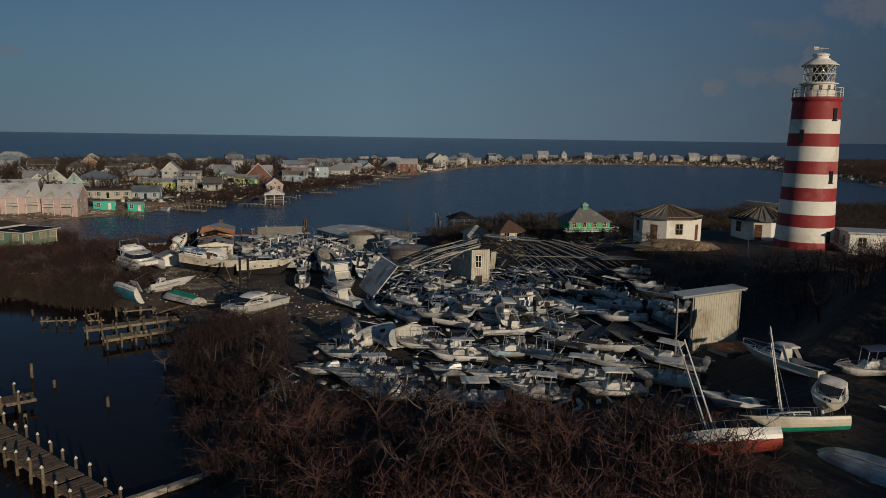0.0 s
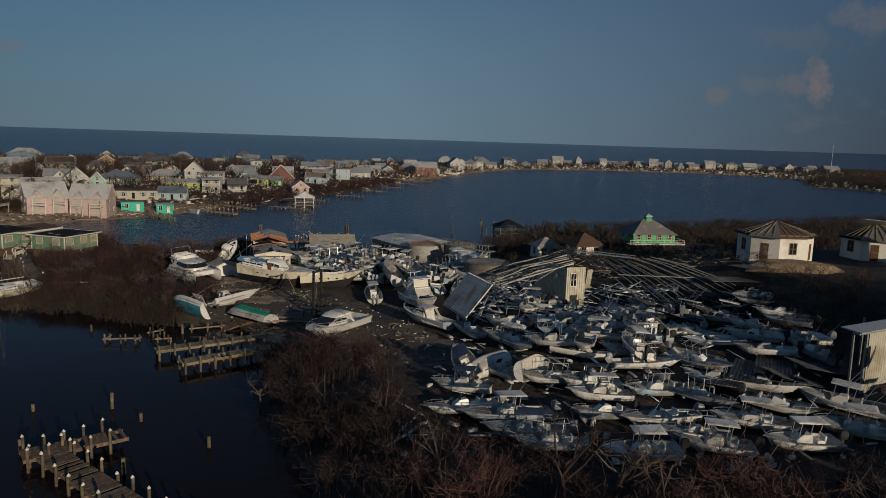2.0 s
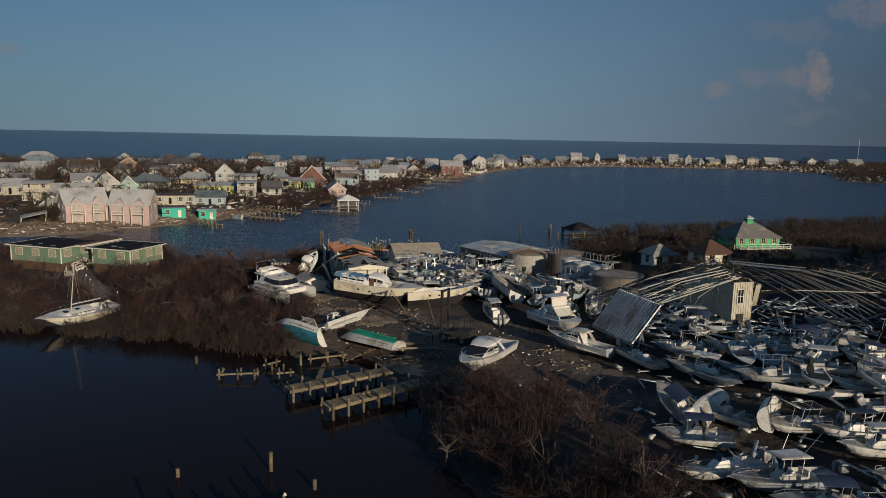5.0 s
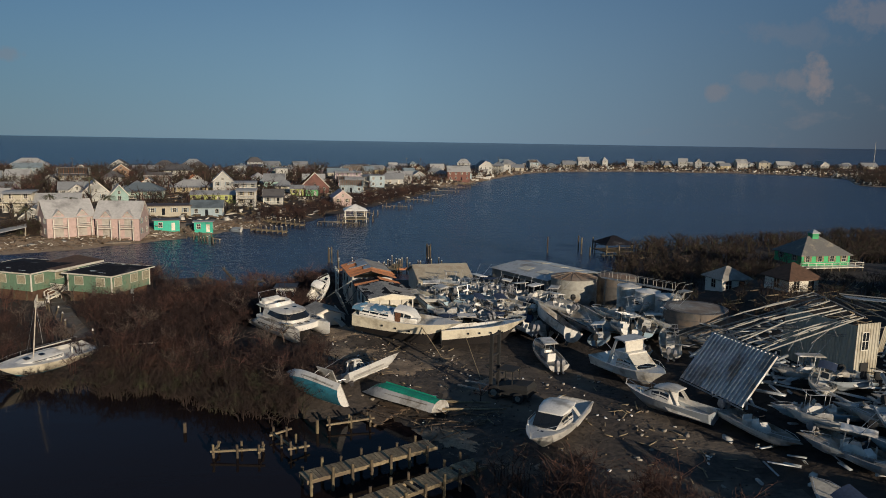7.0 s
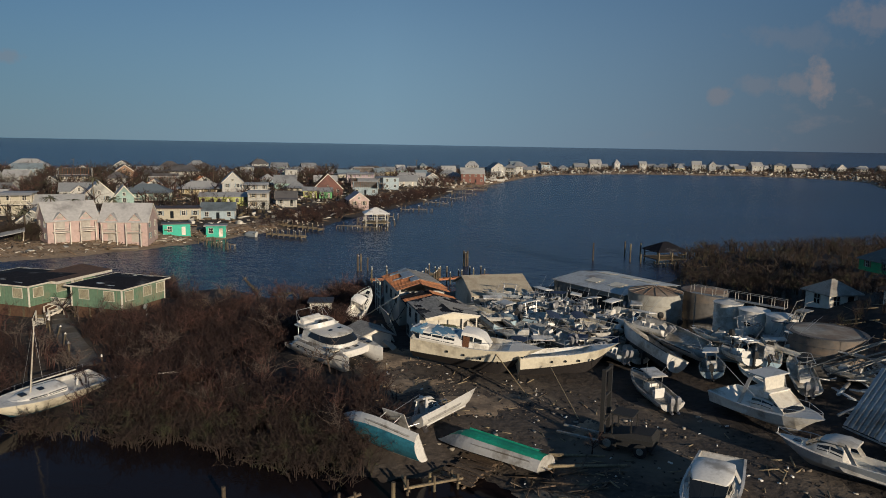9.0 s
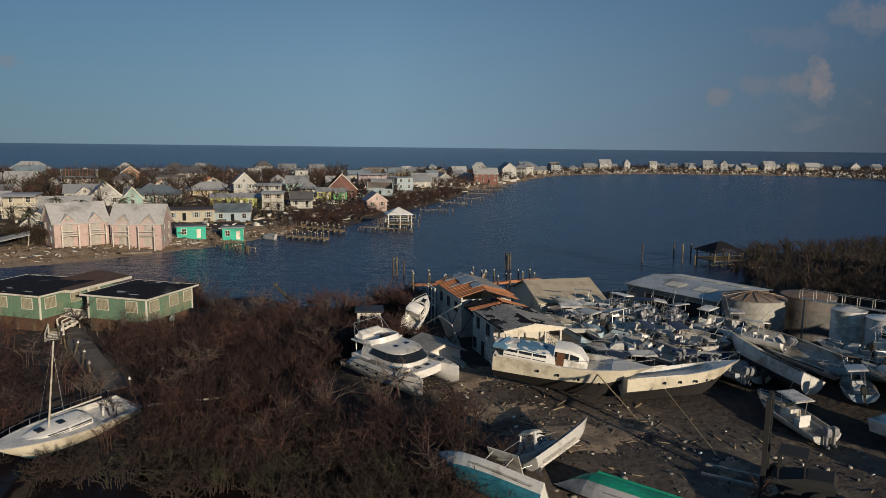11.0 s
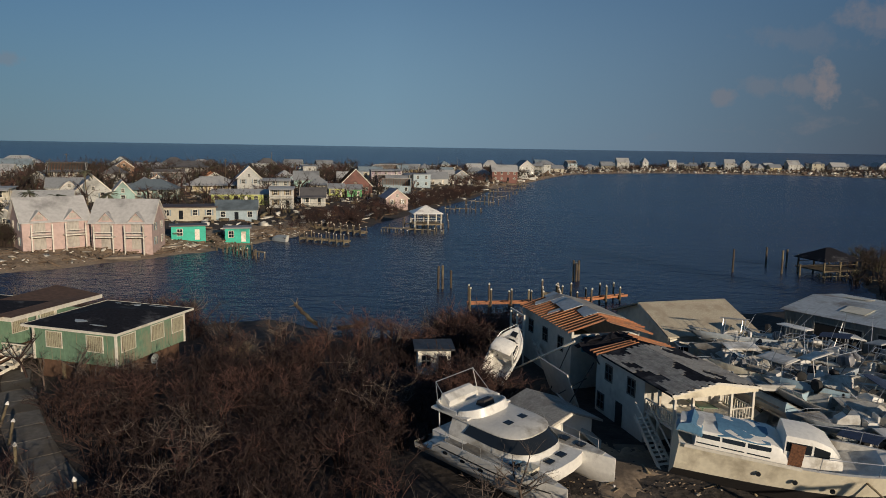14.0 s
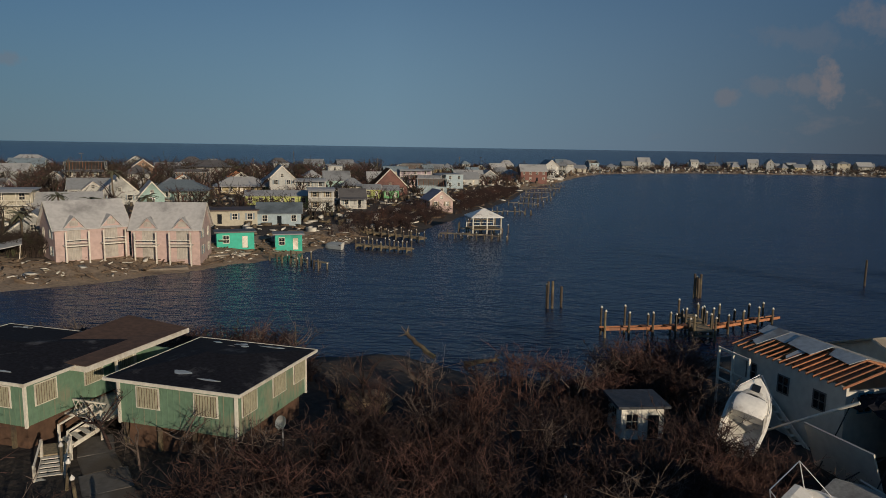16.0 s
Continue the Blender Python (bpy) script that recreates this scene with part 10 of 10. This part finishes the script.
for k, ((x0, y0), (x1, y1)) in enumerate(zip(WAY, WAY[1:])):
    ln = math.hypot(x1 - x0, y1 - y0)
    w = 1.25 - 0.25 * (k < 2)
    part("paving_slab", Geo().loft([[(-w, 0.02, -0.3), (w, 0.02, -0.3), (w, ln - 0.02, -0.3), (-w, ln - 0.02, -0.3)], [(-w, 0.02, -0.03), (w, 0.02, -0.03), (w, ln - 0.02, -0.03), (-w, ln - 0.02, -0.03)], [(-w + 0.03, 0.05, 0.0), (w - 0.03, 0.05, 0.0), (w - 0.03, ln - 0.05, 0.0), (-w + 0.03, ln - 0.05, 0.0)]], 0, True),
         M_PATH, way, "", pose(x0, y0, lift[k], math.degrees(math.atan2(lift[k + 1] - lift[k], ln)), random.uniform(-1, 1), math.degrees(math.atan2(x0 - x1, y1 - y0))))
for k, (x, y, tip, roll) in enumerate(((-97.9, 135.8, 0, 0), (-96.6, 134.0, 3, 5), (-95.1, 132.4, -2, -4), (-92.6, 129.4, 8, 22), (-90.2, 126.8, 10, 28), (-87.8, 124.0, 5, 8), (-82.3, 121.0, -4, 3), (-70.8, 133.0, 2, -3))):
    t = thing("path_post", at(x, y, 30 * k, -0.2) @ pose(0, 0, 0, tip, roll, 0), "leaning timber post with a white cap beside the path" if roll else "timber post with a white cap beside the path", "post", "capped path posts")
    part("post", Geo().tube((0, 0, 0), (0, 0, 1.75), 0.10, 0.09, 8), M_PILE, t)
    part("cap", Geo().lathe([(0.13, 1.72), (0.13, 1.8), (0.02, 1.98)], 8), M_WHITE, t, "white conical cap")
slab(-124.5, 204.5, 9.0, 2.6, 28, "concrete terrace on the town shore")
slab(-118.8, 216.4, 10.0, 1.4, 44, "low sea wall on the town shore")
solo("rock_mound", Geo().loft([[(r * math.cos(a) * (1 + 0.2 * math.sin(3 * a)), r * math.sin(a), z) for a in [k * 0.5236 for k in range(12)]] for r, z in ((1.9, -0.5), (1.7, 0.4), (1.2, 0.9), (0.4, 1.1))], 0, True), M_ROCK, "rocky limestone mound with a stripped tree", "rock", at(-82.8, 147.2, 20))
solo("rock_bank", Geo().loft([[(r * 3 * math.cos(a) * (1 + 0.15 * math.sin(4 * a)), r * math.sin(a), z) for a in [k * 0.5236 for k in range(12)]] for r, z in ((2.4, -1.5), (2.0, 0.8), (1.4, 1.7), (0.5, 2.0))], 0, True), M_ROCK, "ochre limestone bank below the keeper's house", "rock", at(32.0, 104.5, -25, -0.8))

# wrecked piers along the town shore
random.seed(31)
for k, (x, y, yaw, n) in enumerate(((-110, 216, -40, 9), (-84, 250, -10, 10), (-80, 262, -5, 8), (-78, 280, 0, 6), (-72, 305, -5, 8), (-66, 335, -8, 8), (-61, 360, -5, 8), (-57, 390, -6, 8), (-53, 420, -5, 9), (-46, 450, -10, 8))):
    t = thing("wrecked_pier", pose(x, y, 0, 0, 0, yaw), "row of bare pier piles with broken boards along the town shore", "dock", "wrecked piers")
    for q in range(n):
        for s in (0, 1.8):
            pile(t, q * 1.6 + random.uniform(-0.3, 0.3), s + random.uniform(-0.3, 0.3), -2, random.uniform(0.6, 2.2), 0.14, random.random() < 0.35)
    for q in range(0, n - 2, 2):
        part("beam", Geo().beam((q * 1.6, random.choice((0, 1.8)), 0.9), (q * 1.6 + 3.2, random.choice((0, 1.8)), 0.9 + random.uniform(-0.3, 0.3)), 0.2), M_WOOD, t)
    if k % 2:
        part("deck", Geo().box(0, 0.1, 0.95, n * 0.8, 1.7, 1.05), M_WOOD, t)
dock((-101.0, 252.0), (-86.5, 243.0), 1.5, 0.9, "long weathered pier with white-capped piles off the town point", 1.3, 2.0, True, 0.8, M_WOOD, 0.2, "pier")
dock((-98.6, 232.4), (-87.6, 228.3), 1.5, 0.8, "short weathered pier with white-capped piles off the town point", 1.3, 1.8, True, 0.8, M_WOOD, 0.25, "pier")
bare_hull(at(-103.4, 231.0, 0, 0.9) @ pose(0, 0, 0, 8, 115, 70), 5.2, 2.2, M_WHITE, M_GREYHULL, "small white boat thrown on its side on the town shore")
t = thing("collapsed_canopy", at(-146.4, 200.4, 34), "white porch roof collapsed on its posts beside the shore", "canopy")
part("roof", sloped([(-3.2, -1.6, 1.2), (3.0, -1.4, 2.4), (3.0, 1.6, 2.9), (-3.2, 1.5, 1.6)]), R_WHITE, t)
for x, y, z in ((-2.9, -1.3, 1.1), (2.8, -1.2, 2.3), (2.8, 1.3, 2.7), (-2.9, 1.2, 1.4)):
    part("post", Geo().beam((x - 0.3, y, -0.3), (x, y, z), 0.12), M_PAINTWOOD, t)
cruiser(pose(-35.5, 507.0, 0.1, 0, 0, 80), 13.0, 4.2, M_WHITE, "white motor yacht moored by the far shore", True, "fishing_cruiser")
for k, (x, y, h) in enumerate(((-190, 292, 10), (-172, 300, 9), (-150, 330, 10), (-132, 356, 9), (-118, 392, 10), (-100, 430, 9), (-236, 380, 10), (-160, 420, 11), (-75, 520, 10), (-90, 560, 10), (-20, 660, 10), (60, 740, 10), (130, 740, 10), (215, 745, 10))):
    t = thing("utility_pole", at(x, y, 40 * k) @ pose(0, 0, 0, 3 * math.sin(k), 4 * math.cos(2 * k), 0), "weathered utility pole with a cross arm among the houses", "pole", "utility poles")
    part("pole", Geo().tube((0, 0, -0.5), (0, 0, h), 0.16, 0.11, 6), M_PILE, t)
    part("cross_arm", Geo().beam((-1.1, 0, h - 0.7), (1.1, 0, h - 0.7), 0.12), M_PILE, t)
radio = thing("radio_mast", at(286, 640), "thin tall radio mast on the far shore", "mast")
part("pole", Geo().tube((0, 0, 0), (0, 0, 26), 0.25, 0.12, 6), M_STEEL, radio)

# ---- satellite dish beside the green house ----
spot = pose(-91.6, 142.5, 0, 0, 0, GH) @ Vector((5.1, -1.0, 0))
t = thing("satellite_dish", at(spot.x, spot.y, -30), "pale grey satellite dish on a post beside the green house", "satellite dish")
part("post", Geo().tube((0, 0, -0.2), (0, 0, 1.5), 0.05, 0.05, 8), M_TIN, t)
part("dish", Geo().lathe([(0.02, 0.0), (0.25, 0.03), (0.42, 0.10), (0.42, 0.125), (0.25, 0.06), (0.02, 0.03)], 20), M_TIN, t, "round pale dish", pose(0, -0.06, 1.5, 65, 0, 0), True)
part("arm", Geo().tube((0, -0.1, 1.35), (0, -0.55, 1.55), 0.02, 0.02, 6), M_TIN, t)

# ---- distant clouds: centre, half sizes in metres, density ----
CLOUDS = [(1990, 420, 120, 160, 1.0), (1890, 400, 210, 90, 0.55), (1410, 345, 110, 70, 0.55), (1640, 400, 190, 80, 0.35), (2300, 810, 330, 150, 0.5), (1850, 690, 400, 110, 0.22), (-3120, 520, 160, 60, 0.4)]
def cloud_mat():
    m = bpy.data.materials.new("evening_cloud_and_haze")
    m.use_nodes = True
    n, l = m.node_tree.nodes, m.node_tree.links
    out = n["Material Output"]
    n.remove(n["Principled BSDF"])
    tc = n.new("ShaderNodeTexCoord")
    mp = n.new("ShaderNodeMapping")
    mp.inputs["Scale"].default_value = (1.0, 1.0, 2.0)
    l.new(tc.outputs["Object"], mp.inputs["Vector"])
    a, b = n.new("ShaderNodeTexNoise"), n.new("ShaderNodeTexNoise")
    a.inputs["Scale"].default_value, a.inputs["Detail"].default_value, a.inputs["Roughness"].default_value = 0.0032, 7, 0.62
    b.inputs["Scale"].default_value, b.inputs["Detail"].default_value = 0.0009, 2
    l.new(mp.outputs[0], a.inputs["Vector"])
    l.new(mp.outputs[0], b.inputs["Vector"])
    sep = n.new("ShaderNodeSeparateXYZ")
    l.new(tc.outputs["Object"], sep.inputs[0])
    right = n.new("ShaderNodeMapRange")
    right.inputs["From Min"].default_value, right.inputs["From Max"].default_value = 200, 2600
    l.new(sep.outputs["X"], right.inputs["Value"])
    mul = n.new("ShaderNodeMath")
    mul.operation = "MULTIPLY"
    l.new(a.outputs["Fac"], mul.inputs[0])
    l.new(b.outputs["Fac"], mul.inputs[1])
    ramp = n.new("ShaderNodeValToRGB")
    ramp.color_ramp.elements[0].position, ramp.color_ramp.elements[1].position = 0.33, 0.60
    l.new(mul.outputs[0], ramp.inputs["Fac"])
    cov = n.new("ShaderNodeMath")
    cov.operation = "MULTIPLY"
    l.new(ramp.outputs["Color"], cov.inputs[0])
    l.new(right.outputs[0], cov.inputs[1])
    total = cov.outputs[0]
    puff = n.new("ShaderNodeTexNoise")
    puff.inputs["Scale"].default_value, puff.inputs["Detail"].default_value, puff.inputs["Roughness"].default_value = 0.006, 6, 0.6
    l.new(tc.outputs["Object"], puff.inputs["Vector"])
    for px, pz, rx, rz, gain in CLOUDS:
        far = n.new("ShaderNodeVectorMath")
        far.operation = "MULTIPLY_ADD"
        far.inputs[1].default_value = (1 / rx, 0, 1 / rz)
        far.inputs[2].default_value = (-px / rx, 0, -pz / rz)
        l.new(tc.outputs["Object"], far.inputs[0])
        dist = n.new("ShaderNodeVectorMath")
        dist.operation = "LENGTH"
        l.new(far.outputs[0], dist.inputs[0])
        mix = n.new("ShaderNodeMath")
        mix.operation = "MULTIPLY_ADD"
        mix.inputs[1].default_value = -0.42
        l.new(dist.outputs["Value"], mix.inputs[0])
        l.new(puff.outputs["Fac"], mix.inputs[2])
        edge = n.new("ShaderNodeMapRange")
        edge.inputs["From Min"].default_value, edge.inputs["From Max"].default_value = 0.14, 0.34
        edge.inputs["To Max"].default_value = gain
        l.new(mix.outputs[0], edge.inputs["Value"])
        both = n.new("ShaderNodeMath")
        both.operation = "MAXIMUM"
        l.new(total, both.inputs[0])
        l.new(edge.outputs[0], both.inputs[1])
        total = both.outputs[0]
    thin = n.new("ShaderNodeMath")
    thin.operation = "MULTIPLY"
    thin.inputs[1].default_value = 0.8
    l.new(total, thin.inputs[0])
    tr, em, mix = n.new("ShaderNodeBsdfTransparent"), n.new("ShaderNodeEmission"), n.new("ShaderNodeMixShader")
    em.inputs["Color"].default_value, em.inputs["Strength"].default_value = (0.21, 0.19, 0.20, 1), 1.0
    l.new(thin.outputs[0], mix.inputs["Fac"])
    l.new(tr.outputs[0], mix.inputs[1])
    l.new(em.outputs[0], mix.inputs[2])
    # low grey-blue cloud bank over the sea, haze painted as glow, denser eastward
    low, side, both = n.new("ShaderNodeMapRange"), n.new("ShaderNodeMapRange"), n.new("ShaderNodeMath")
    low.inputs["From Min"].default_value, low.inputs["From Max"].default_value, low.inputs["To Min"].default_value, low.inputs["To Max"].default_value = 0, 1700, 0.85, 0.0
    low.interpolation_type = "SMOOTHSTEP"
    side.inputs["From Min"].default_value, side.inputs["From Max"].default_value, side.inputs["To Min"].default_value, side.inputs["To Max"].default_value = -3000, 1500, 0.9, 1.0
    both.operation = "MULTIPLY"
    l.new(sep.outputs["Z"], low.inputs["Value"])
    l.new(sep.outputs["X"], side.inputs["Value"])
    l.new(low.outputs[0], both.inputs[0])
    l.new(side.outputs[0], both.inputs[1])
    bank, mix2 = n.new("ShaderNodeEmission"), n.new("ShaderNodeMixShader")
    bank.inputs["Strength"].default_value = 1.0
    # painted tone, brightest left of centre, in place of lens falloff
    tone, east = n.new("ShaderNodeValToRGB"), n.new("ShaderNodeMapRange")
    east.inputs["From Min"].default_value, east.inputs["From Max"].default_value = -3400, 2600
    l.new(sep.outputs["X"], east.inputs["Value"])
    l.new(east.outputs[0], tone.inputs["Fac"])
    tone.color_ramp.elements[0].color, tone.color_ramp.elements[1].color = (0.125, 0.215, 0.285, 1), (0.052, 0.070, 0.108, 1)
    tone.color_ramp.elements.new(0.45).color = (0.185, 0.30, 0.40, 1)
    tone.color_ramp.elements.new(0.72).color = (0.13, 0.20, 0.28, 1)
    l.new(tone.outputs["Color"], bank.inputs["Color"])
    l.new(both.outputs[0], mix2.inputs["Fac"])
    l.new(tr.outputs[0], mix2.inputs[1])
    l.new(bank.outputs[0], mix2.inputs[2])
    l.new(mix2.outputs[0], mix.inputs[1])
    l.new(mix.outputs[0], out.inputs["Surface"])
    return m


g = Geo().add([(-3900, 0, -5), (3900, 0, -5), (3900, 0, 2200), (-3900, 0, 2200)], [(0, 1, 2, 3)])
solo("backdrop", g, cloud_mat(), "faint pinkish evening clouds and painted haze far out over the sea", "sky", pose(0, 4600, 0), kind="structure")
